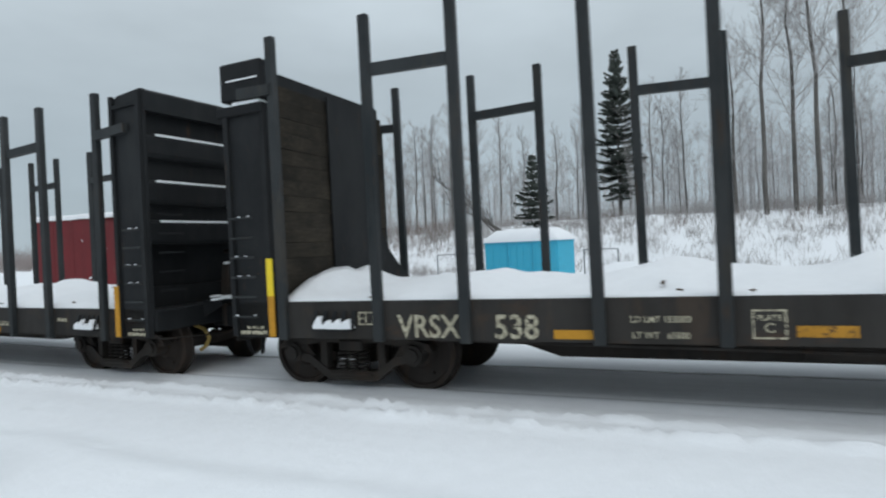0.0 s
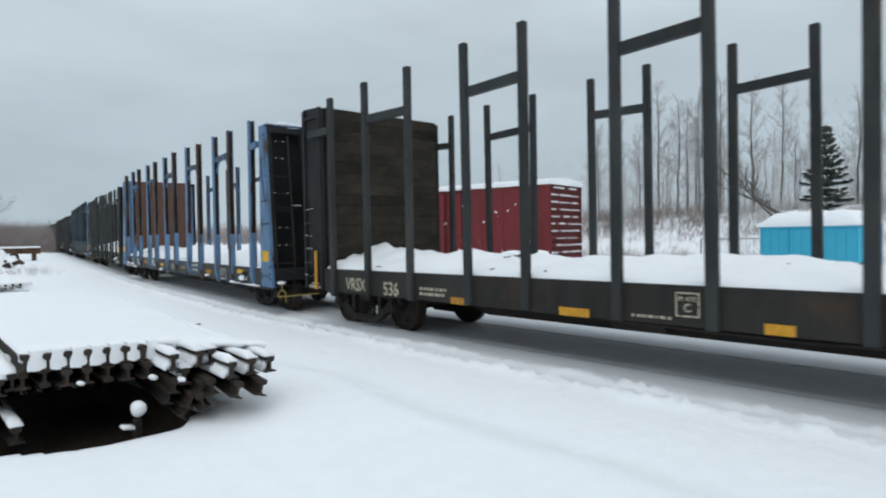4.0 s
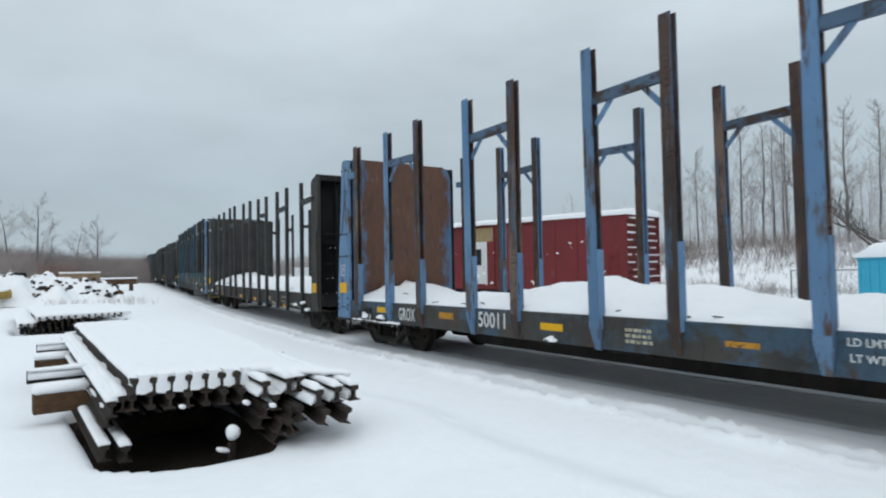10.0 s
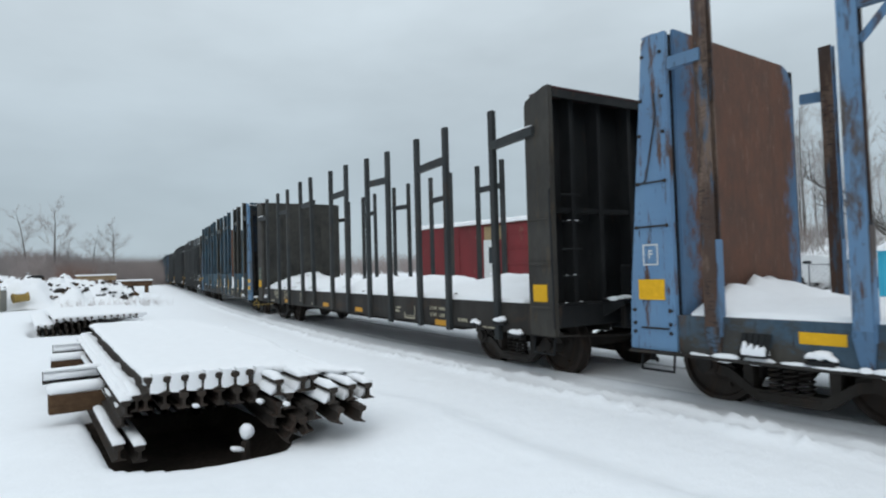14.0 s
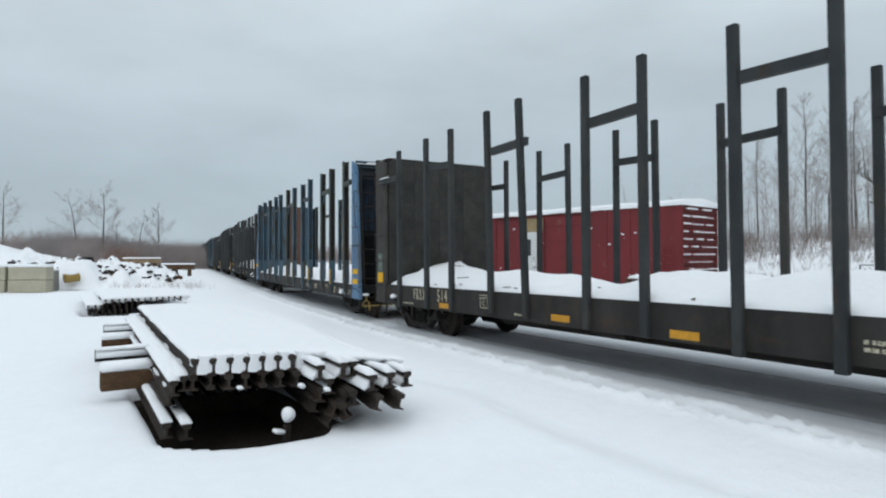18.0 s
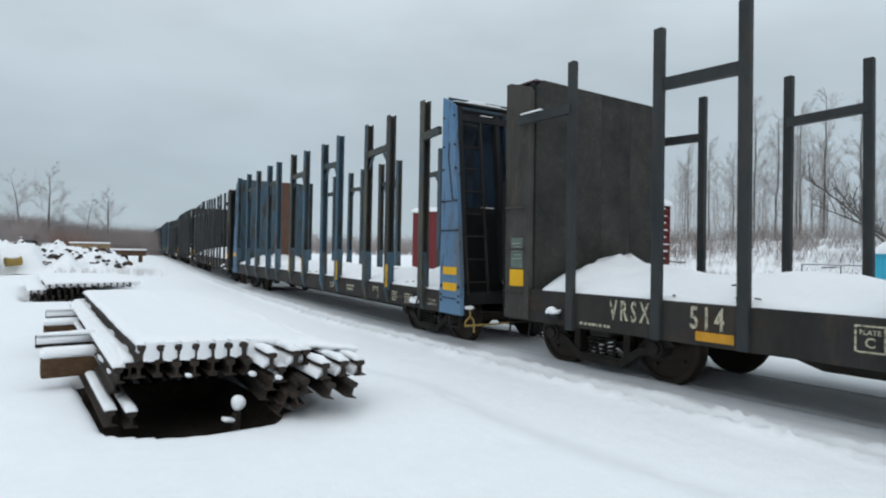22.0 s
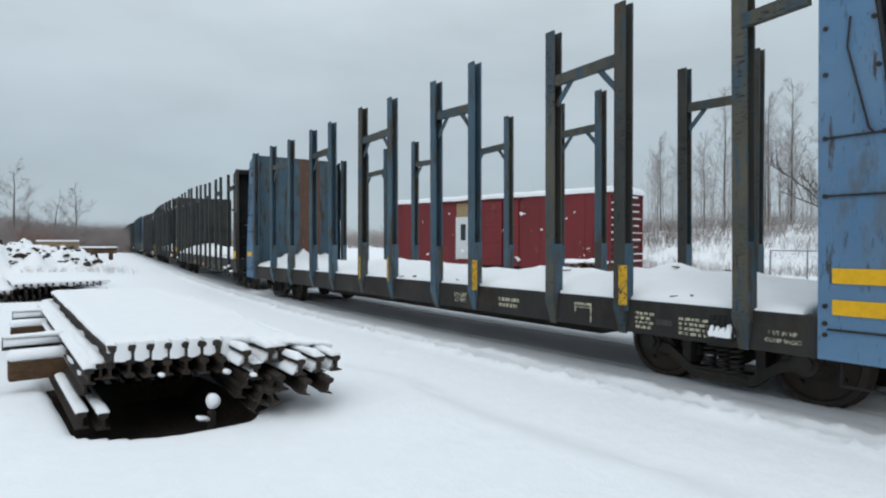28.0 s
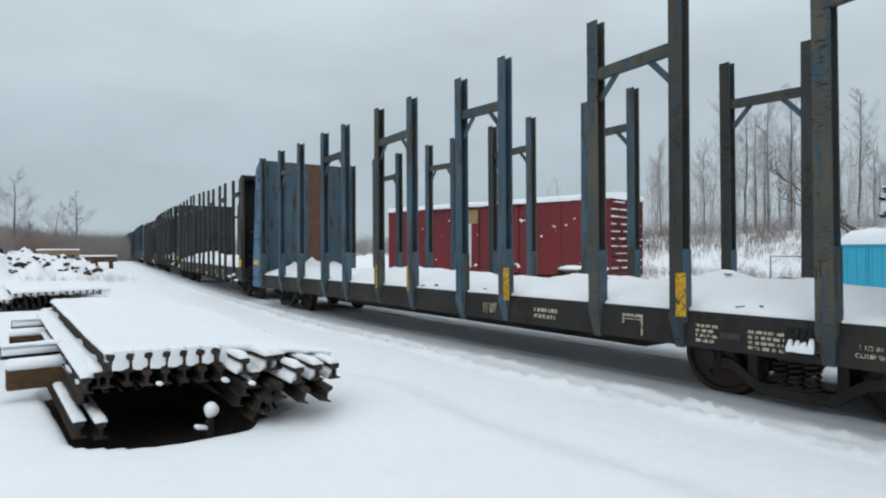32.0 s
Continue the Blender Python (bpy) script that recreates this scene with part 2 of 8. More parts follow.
def snowy(name, tint=(0.86, 0.89, 0.93), scale=1.0, relief=0.35):
    def build(n, l, b):
        f = tex_noise(n, l, 5.0 * scale, 7, 0.62)
        fine = tex_noise(n, l, 55.0 * scale, 4, 0.6)
        c = blend(n, l, step(n, l, f, 0.3, 0.7), tuple(v * 0.965 for v in tint), tint)
        l.new(c, b.inputs["Base Color"])
        b.inputs["Roughness"].default_value = 0.85
        b.inputs["Specular IOR Level"].default_value = 0.25
        m = n.new("ShaderNodeMath")
        m.operation, m.inputs[1].default_value = "MULTIPLY_ADD", 0.25
        l.new(fine, m.inputs[0])
        l.new(f, m.inputs[2])
        bump(n, l, b, m.outputs[0], relief, 0.05)
    return material(name, build)


def worn_letters(name, c, bare, lo, hi):
    """Lettering paint that has flaked off in places."""
    def build(n, l, b):
        k = blend(n, l, step(n, l, tex_noise(n, l, 22, 7, 0.75), lo, hi), c, bare)
        k = blend(n, l, step(n, l, tex_noise(n, l, 3.0, 4), 0.4, 0.75), k, tuple(v * 0.7 for v in c))
        l.new(k, b.inputs["Base Color"])
        b.inputs["Roughness"].default_value = 0.75
        b.inputs["Specular IOR Level"].default_value = 0.1
    return material(name, build)


M_SNOW = snowy("settled_snow", (0.88, 0.905, 0.94), 1.0, 0.30)
M_LOAD = snowy("drifted_snow", (0.89, 0.91, 0.94), 1.6, 0.4)
M_YELLOW = plain("orange_yellow_reflector", (0.72, 0.40, 0.02), 0.5, 0, 0.12)
M_AMBER = plain("weathered_amber_reflector", (0.56, 0.28, 0.035), 0.55, 0, 0.18)
M_BRIGHT = plain("bright_yellow_reflector", (0.88, 0.66, 0.02), 0.45, 0, 0.06)
M_TAPE = worn_letters("worn_yellow_tape", (0.62, 0.36, 0.03), (0.07, 0.06, 0.05), 0.50, 0.56)
M_ORANGE = worn_letters("worn_orange_reflector", (0.50, 0.25, 0.04), (0.09, 0.06, 0.04), 0.52, 0.58)
M_WHITE = worn_letters("chalky_white_lettering", (0.52, 0.48, 0.36), (0.045, 0.042, 0.038), 0.50, 0.57)
M_PALE = worn_letters("fresh_white_lettering", (0.62, 0.64, 0.64), (0.10, 0.10, 0.10), 0.60, 0.68)
M_RAILTOP = plain("worn_running_rail", (0.42, 0.43, 0.44), 0.45, 0.2, 0.2)
M_RUBBER = plain("black_rubber", (0.018, 0.018, 0.019), 0.55, 0, 0.3)
M_HOSE = plain("yellow_hose", (0.42, 0.30, 0.10), 0.6, 0, 0.25)


def wood(name, a, b2, scale, stretch):
    def build(n, l, b):
        g = tex_noise(n, l, scale, 9, 0.7, stretch)
        s = tex_noise(n, l, 0.9, 8, 0.7)
        f = tex_noise(n, l, 17, 7, 0.75)
        c = blend(n, l, step(n, l, g, 0.3, 0.7), a, b2)
        c = blend(n, l, step(n, l, f, 0.55, 0.68), c, tuple(v * 1.35 for v in b2))
        c = blend(n, l, step(n, l, s, 0.40, 0.70), c, tuple(v * 0.5 for v in a))
        info = n.new("ShaderNodeObjectInfo")
        v = blend(n, l, info.outputs["Random"], (0.85, 0.85, 0.85), (1.12, 1.12, 1.12))
        c = blend(n, l, 1.0, c, v, "MULTIPLY")
        l.new(c, b.inputs["Base Color"])
        b.inputs["Roughness"].default_value = 0.85
        b.inputs["Specular IOR Level"].default_value = 0.12
        bump(n, l, b, g, 0.5, 0.008)
    return material(name, build)


M_PLANK = wood("tarred_bulkhead_planks", (0.024, 0.022, 0.019), (0.052, 0.043, 0.031), 5, (1, 2, 6))


def rubbed_sheet(n, l, b):
    """Blue paint left along both sides of the sheet, rubbed down to rust between them by the loads."""
    tone = blend(n, l, step(n, l, tex_noise(n, l, 2.2, 7, 0.7, (2.2, 2.2, 1.0)), 0.38, 0.64), (0.135, 0.070, 0.050), (0.095, 0.060, 0.048))
    tone = blend(n, l, step(n, l, tex_noise(n, l, 6.0, 7, 0.75, (3, 3, 0.6)), 0.55, 0.66), tone, (0.165, 0.105, 0.080))
    tone = blend(n, l, step(n, l, tex_noise(n, l, 24, 5, 0.7), 0.62, 0.70), tone, (0.040, 0.030, 0.026))
    blue = blend(n, l, step(n, l, tex_noise(n, l, 1.4, 5), 0.35, 0.65), (0.078, 0.150, 0.255), (0.105, 0.180, 0.285))
    co = n.new("ShaderNodeTexCoord")
    sep = n.new("ShaderNodeSeparateXYZ")
    l.new(co.outputs["Object"], sep.inputs[0])
    far = n.new("ShaderNodeMath")
    far.operation = "ABSOLUTE"
    l.new(sep.outputs["X"], far.inputs[0])
    mix = n.new("ShaderNodeMath")
    mix.operation, mix.inputs[1].default_value = "MULTIPLY_ADD", 1.5
    l.new(tex_noise(n, l, 1.6, 9, 0.78, (1.5, 1.5, 0.8)), mix.inputs[0])
    l.new(far.outputs[0], mix.inputs[2])
    c = blend(n, l, step(n, l, mix.outputs[0], 1.84, 2.02), tone, blue)
    l.new(c, b.inputs["Base Color"])
    b.inputs["Roughness"].default_value = 0.8
    b.inputs["Specular IOR Level"].default_value = 0.14
    bump(n, l, b, tex_noise(n, l, 40, 6, 0.7), 0.25, 0.004)


M_PLANKR = material("rust_brown_bulkhead_sheet", rubbed_sheet)
M_PLANKG = wood("weathered_charcoal_sheet", (0.042, 0.043, 0.042), (0.062, 0.060, 0.052), 3.2, (1.6, 1.6, 2.4))
M_TIE = wood("creosoted_timber", (0.075, 0.045, 0.026), (0.14, 0.085, 0.05), 9, (1, 6, 6))


# ---------- mesh helpers ----------
def box(bm, x0, x1, y0, y1, z0, z1, bev=0.0):
    v = [bm.verts.new(p) for p in ((x0, y0, z0), (x1, y0, z0), (x1, y1, z0), (x0, y1, z0), (x0, y0, z1), (x1, y0, z1), (x1, y1, z1), (x0, y1, z1))]
    f = [bm.faces.new([v[i] for i in q]) for q in ((3, 2, 1, 0), (4, 5, 6, 7), (0, 1, 5, 4), (1, 2, 6, 5), (2, 3, 7, 6), (3, 0, 4, 7))]
    if bev:
        edges = {e for k in f for e in k.edges}
        bmesh.ops.bevel(bm, geom=list(edges), offset=bev, segments=1, affect="EDGES")


def prism(bm, outline, axis, a, b):
    """Extrudes a closed outline along x, y or z from a to b. The outline's pairs are the other two coordinates in order."""
    def put(p, q):
        return {"x": (q, p[0], p[1]), "y": (p[0], q, p[1]), "z": (p[0], p[1], q)}[axis]
    v0 = [bm.verts.new(put(p, a)) for p in outline]
    v1 = [bm.verts.new(put(p, b)) for p in outline]
    n = len(outline)
    bm.faces.new(v0[::-1])
    bm.faces.new(v1)
    for i in range(n):
        bm.faces.new((v0[i], v0[(i + 1) % n], v1[(i + 1) % n], v1[i]))


def rod(bm, p, q, r, sides=8, r2=None):
    p, q = Vector(p), Vector(q)
    d = q - p
    m = Matrix.Translation((p + q) / 2) @ d.to_track_quat("Z", "Y").to_matrix().to_4x4()
    bmesh.ops.create_cone(bm, cap_ends=True, segments=sides, radius1=r, radius2=r if r2 is None else r2, depth=d.length, matrix=m)


def pipe(bm, pts, r, sides=6):
    """One bent tube through the points."""
    pts = [Vector(p) for p in pts]
    rings = []
    for i, p in enumerate(pts):
        d = (pts[min(i + 1, len(pts) - 1)] - pts[max(i - 1, 0)]).normalized()
        u = d.orthogonal().normalized() if i == 0 else (u - d * u.dot(d)).normalized()
        v = d.cross(u)
        rings.append([bm.verts.new(p + (u * math.cos(2 * math.pi * k / sides) + v * math.sin(2 * math.pi * k / sides)) * r) for k in range(sides)])
    for a, b in zip(rings, rings[1:]):
        for k in range(sides):
            bm.faces.new((a[k], a[(k + 1) % sides], b[(k + 1) % sides], b[k]))
    bm.faces.new(rings[0][::-1])
    bm.faces.new(rings[-1])


def bar(bm, p, q, w, h, up=(0, 0, 1)):
    """A square bar of width w and height h from p to q."""
    p, q = Vector(p), Vector(q)
    d = (q - p).normalized()
    s = d.cross(Vector(up)).normalized()
    u = s.cross(d)
    v = []
    for c in (p, q):
        for a, b in ((-1, -1), (1, -1), (1, 1), (-1, 1)):
            v.append(bm.verts.new(c + s * a * w / 2 + u * b * h / 2))
    for q4 in ((3, 2, 1, 0), (4, 5, 6, 7), (0, 1, 5, 4), (1, 2, 6, 5), (2, 3, 7, 6), (3, 0, 4, 7)):
        bm.faces.new([v[i] for i in q4])


def finish(bm, name, mat, smooth=False):
    bmesh.ops.recalc_face_normals(bm, faces=bm.faces)
    me = bpy.data.meshes.new(name)
    bm.to_mesh(me)
    bm.free()
    me.materials.append(mat)
    if smooth:
        for p in me.polygons:
            p.use_smooth = True
    return me


def part(name, bm, mat, parent, label="", smooth=False, at=None):
    ob = new(name, bm if isinstance(bm, bpy.types.Mesh) else finish(bm, name, mat, smooth))
    ob.parent = parent
    if at is not None:
        ob.matrix_local = at
    if label:
        ob["label"] = label
    return ob


def thing(name, label, category, group="", at=None, kind=""):
    ob = new(name)
    ob.empty_display_size = 0.3
    if at is not None:
        ob.matrix_world = at
    return tagged(ob, label, category, group, kind)


def lettering(words, size, mat, parent, place, name="lettering", squeeze=1.0, spacing=1.0):
    """Flat painted letters on a wall that faces -x, read from there; place is the middle of the words."""
    cu = bpy.data.curves.new("words", "FONT")
    cu.body, cu.size, cu.align_x, cu.align_y = words, size, "CENTER", "CENTER"
    cu.space_character = spacing
    cu.extrude, cu.offset, cu.resolution_u = 0.001, size * 0.017, 3
    tmp = bpy.data.objects.new("words", cu)
    me = bpy.data.meshes.new_from_object(tmp)
    bpy.data.objects.remove(tmp)
    bpy.data.curves.remove(cu)
    me.materials.clear()
    me.materials.append(mat)
    ob = new(name, me)
    ob.parent = parent
    ob.matrix_local = Matrix.Translation(place) @ Matrix(((0, 0, -1, 0), (-squeeze, 0, 0, 0), (0, 1, 0, 0), (0, 0, 0, 1)))
    return tagged(ob, kind="stuff")


def lumps(x, y, s, seed=0.0):
    return noise.noise(Vector((x / s + seed, y / s - seed, seed * 1.7)))



# ---------- ground, track ----------
def smooth(a, b, x):
    t = max(0.0, min(1.0, (x - a) / (b - a)))
    return t * t * (3 - 2 * t)


def hollow(x, y):
    """Where the snow is dug away under the front of the near rail stack: 0 to 1."""
    if not (0.5 < x < 2.6 and 4.6 < y < 8.6):
        return 0.0
    front = 5.13 + 0.80 * max(0.0, 1.10 - x) ** 1.2 - 0.06 * smooth(1.3, 1.7, x) + 0.03 * lumps(x, 0, 0.3, 7.0) + 0.34 * smooth(1.86, 2.12, x)
    return smooth(-0.05, 0.14, y - front) * smooth(0.60, 0.72, x) * (1 - smooth(2.05, 2.5, x)) * (1 - smooth(8.0, 8.4, y))


def ground_z(x, y):
    """Snow surface: level beside the track, a low bank beyond it, a wooded rise to the right, heaps far along on the left."""
    d = x - track_x(y)
    z = -0.06
    # level with the rail heads between and beside the rails
    z += (0.044 - SINK) * (1 - smooth(0.9, 2.4, abs(d))) + track_z(y) * (1 - smooth(1.8, 4.6, abs(d)))
    near = smooth(2.2, 5.0, -d)
    z += near * (0.05 * lumps(x, y, 2.6, 1.0) + 0.012 * lumps(x, y, 0.6, 2.0))
    # plough ridge beside the rails
    if -3.2 < d < -0.9 and y > -30:
        rough = max(0.0, 0.62 + 0.45 * lumps(d / 0.5, y, 0.26, 3.0) + 0.95 * lumps(d / 0.5, y, 0.10, 6.0) + 0.4 * lumps(d, y / 2.5, 0.35, 2.0))
        z += 0.080 * math.exp(-((d + 1.98 + 0.10 * lumps(0, y, 2.4, 8.0)) / 0.12) ** 2) * rough
        z += 0.062 * math.exp(-((d + 1.50 + 0.14 * lumps(0, y, 1.9, 4.0)) / 0.09) ** 2) * rough
        z += 0.016 * math.exp(-((d + 1.75) / 0.45) ** 2) * rough
    # the drift on the camera's side ends in a soft lip
    lip = -4.0 + 0.28 * lumps(0, y, 2.2, 5.0) - 0.10 * max(0.0, y - 6.0)
    z += 0.15 * smooth(0.60, -0.12, d - lip) * smooth(11.0, 5.0, y)
    # old dents half filled with snow
    for px, py, pr, pd in ((3.78, 5.05, 0.10, 0.05), (3.30, 3.55, 0.11, 0.03), (3.95, 2.6, 0.12, 0.03), (4.9, 7.6, 0.10, 0.025)):
        q = ((x - px) / pr) ** 2 + ((y - py) / pr) ** 2
        if q < 9:
            z -= pd * math.exp(-q)
    z -= 0.36 * hollow(x, y)
    # scooped out under the far rail stack
    if 0.0 < x < 3.2 and 19.5 < y < 24.0:
        z -= 0.17 * smooth(0.25, 0.55, x) * (1 - smooth(1.9, 2.3, x)) * smooth(20.7, 21.2, y) * (1 - smooth(22.2, 23.5, y))
    # drift round the rail pile
    z += 0.10 * math.exp(-((x - 2.9) / 0.8) ** 2 - ((y - 4.9) / 1.0) ** 2)
    z += 0.06 * math.exp(-((x - 0.2) / 0.7) ** 2 - ((y - 6.6) / 1.3) ** 2)
    # a smooth mound of ploughed snow beyond the train
    z += 1.15 * math.exp(-((x - 13.8) / 1.7) ** 2 - ((y - 1.3) / 1.9) ** 2) + 0.5 * math.exp(-((x - 20.5) / 2.5) ** 2 - ((y + 4.5) / 3.0) ** 2)
    # beyond the train
    b = smooth(2.6, 7.0, d)
    z += b * (0.10 + 0.14 * lumps(x, y, 3.0, 12.0) + 0.05 * lumps(x, y, 1.0, 14.0))
    hill = smooth(26, 46, x) * (1 - smooth(20, 70, y))
    z += hill * (3.1 + 0.5 * lumps(x, y, 9.0, 15.0) + 0.15 * lumps(x, y, 2.0, 16.0))
    far = smooth(45, 160, x) * 3.0
    z += far * (1 - smooth(60, 160, y)) * 0.6
    # a levelled lane beyond the red boxcar
    lane = math.exp(-((x - 31.0) / 2.6) ** 4) * (1 - smooth(200, 260, abs(y)))
    z += lane * (0.12 - z)
    z += smooth(62, 105, y) * smooth(8, 24, -d) * 1.75
    # ploughed heap behind the concrete blocks and a bank across the field
    z += (2.35 + 0.3 * lumps(x, y, 1.2, 31.0)) * math.exp(-((x + 7.5) / 5.0) ** 2 - ((y - 55) / 4.5) ** 2)
    z += 3.0 * math.exp(-((x + 13.0) / 8.0) ** 2 - ((y - 113) / 6.0) ** 2)
    return z


def spread(lo, hi, fine_lo, fine_hi, step0, grow):
    v = [fine_lo + i * step0 for i in range(int((fine_hi - fine_lo) / step0) + 1)]
    s = step0
    a = v[-1]
    while a < hi:
        s *= grow
        a += s
        v.append(a)
    s, a = step0, v[0]
    left = []
    while a > lo:
        s *= grow
        a -= s
        left.append(a)
    return left[::-1] + v


def build_ground():
    xs = spread(-1400, 1500, -1.0, 8.6, 0.065, 1.045)
    ys = spread(-500, 2500, 0.6, 16.0, 0.075, 1.04)
    verts = [(x, y, ground_z(x, y)) for y in ys for x in xs]
    n = len(xs)
    faces = [(j * n + i, j * n + i + 1, (j + 1) * n + i + 1, (j + 1) * n + i) for j in range(len(ys) - 1) for i in range(n - 1)]
    me = bpy.data.meshes.new("ground")
    me.from_pydata(verts, [], faces)
    me.materials.append(M_SNOW)
    for p in me.polygons:
        p.use_smooth = True
    return tagged(new("ground", me), "smooth white snow covering the yard", "snow", kind="structure")


build_ground()


def along(offsets_z, y0, y1, dy, name, mat, label, category, closed=True):
    """A strip or bar swept along the track; offsets_z: its section as (offset across, z)."""
    verts, faces, n = [], [], len(offsets_z)
    ys = []
    y = y0
    while y < y1:
        ys.append(y)
        y += dy if y < 60 else dy * 4
    for y in ys:
        a = radians(-track_yaw(y))
        for o, z in offsets_z:
            verts.append((track_x(y) + o * math.cos(a), y - o * math.sin(a), z + track_z(y) - SINK))
    for j in range(len(ys) - 1):
        for i in range(n if closed else n - 1):
            k = (i + 1) % n
            faces.append((j * n + i, j * n + k, (j + 1) * n + k, (j + 1) * n + i))
    me = bpy.data.meshes.new(name)
    me.from_pydata(verts, [], faces)
    me.materials.append(mat)
    return tagged(new(name, me), label, category, kind="structure")


# pale snow streaked along the track, with greyer flecks
def bed_snow(n, l, b):
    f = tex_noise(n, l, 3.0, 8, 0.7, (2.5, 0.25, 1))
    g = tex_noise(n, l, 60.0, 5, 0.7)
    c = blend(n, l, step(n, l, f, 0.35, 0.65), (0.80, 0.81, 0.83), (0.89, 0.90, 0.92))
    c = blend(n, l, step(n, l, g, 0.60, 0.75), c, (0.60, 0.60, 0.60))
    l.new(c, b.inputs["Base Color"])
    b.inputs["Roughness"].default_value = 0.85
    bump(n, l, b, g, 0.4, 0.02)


M_BEDSNOW = material("streaked_flecked_snow", bed_snow)
along([(-0.70, -0.012), (-0.62, 0.004), (-0.3, 0.0), (0.0, 0.006), (0.3, 0.0), (0.60, 0.006), (0.68, -0.012)], -40, 400, 0.8, "trackbed", M_BEDSNOW, "pale streaked snow with grey flecks between the rails", "track bed", False)
along([(-1.20, -0.03), (-1.0, 0.006), (-0.91, 0.022), (-0.84, 0.020), (-0.79, 0.004), (-0.765, -0.02)], -40, 400, 0.8, "trackside_snow", M_SNOW, "lip of white snow beside the rail", "snow", False)
for s, nm in ((-1, "rail_1"), (1, "rail_2")):
    o = s * (GAUGE + 0.035)
    along([(o - 0.036, -0.10), (o + 0.036, -0.10), (o + 0.036, -0.012), (o + 0.028, -0.005), (o - 0.028, -0.005), (o - 0.036, -0.012)], -40, 400, 0.8, nm, M_RAILTOP, "worn steel rail of the main track in snow", "rail")


# splinters of bark and ballast lying on the snow
for px, py, L, yaw in ((4.58, 11.9, 0.30, -14), (4.2, 17.8, 0.10, 80), (3.7, 24.0, 0.5, 62), (3.3, 22.2, 0.55, 58)):
    bm = bmesh.new()
    bar(bm, (-L / 2, 0, 0.0), (L / 2, 0, 0.008), 0.07, 0.016)
    ob = tagged(new("splinter", finish(bm, "splinter", M_TIE)), "dark splinter of wood lying on the snow", "debris", "splinters on the snow")
    ob.matrix_world = pose(px, py, ground_z(px, py) + 0.022, 0, 0, yaw)


# ---------- rolling stock: bulkhead flat cars for pulpwood, seen from the -x side; y runs along the train ----------
HALF = 1.43
WHEEL_R = 0.455
LIFT = 0.035      # the truck frames stand this much higher on the larger wheels


def wheelset_mesh():
    bm = bmesh.new()
    prof = ((0.00, 0.10), (0.66, 0.10), (0.685, 0.32), (0.69, 0.470), (0.715, 0.480), (0.725, 0.460), (0.84, 0.450), (0.85, 0.395), (0.81, 0.375), (0.80, 0.21), (0.85, 0.16), (0.87, 0.09), (1.06, 0.075), (1.06, 0.0))
    n = 28
    for sgn in (-1, 1):
        rings = []
        for x, r in prof:
            rings.append([bm.verts.new((sgn * x, r * math.cos(2 * math.pi * k / n), r * math.sin(2 * math.pi * k / n))) for k in range(n)])
        for a, b in zip(rings, rings[1:]):
            for k in range(n):
                bm.faces.new((a[k], a[(k + 1) % n], b[(k + 1) % n], b[k]))
        for k in range(4):
            t = 2 * math.pi * (k + 0.5) / 4
            c = Vector((sgn * 0.815, 0.28 * math.cos(t), 0.28 * math.sin(t)))
            rod(bm, c - Vector((0.03, 0, 0)), c + Vector((0.03, 0, 0)), 0.025, 6)
    bmesh.ops.remove_doubles(bm, verts=bm.verts, dist=0.0005)
    return finish(bm, "wheelset", M_WHEEL)


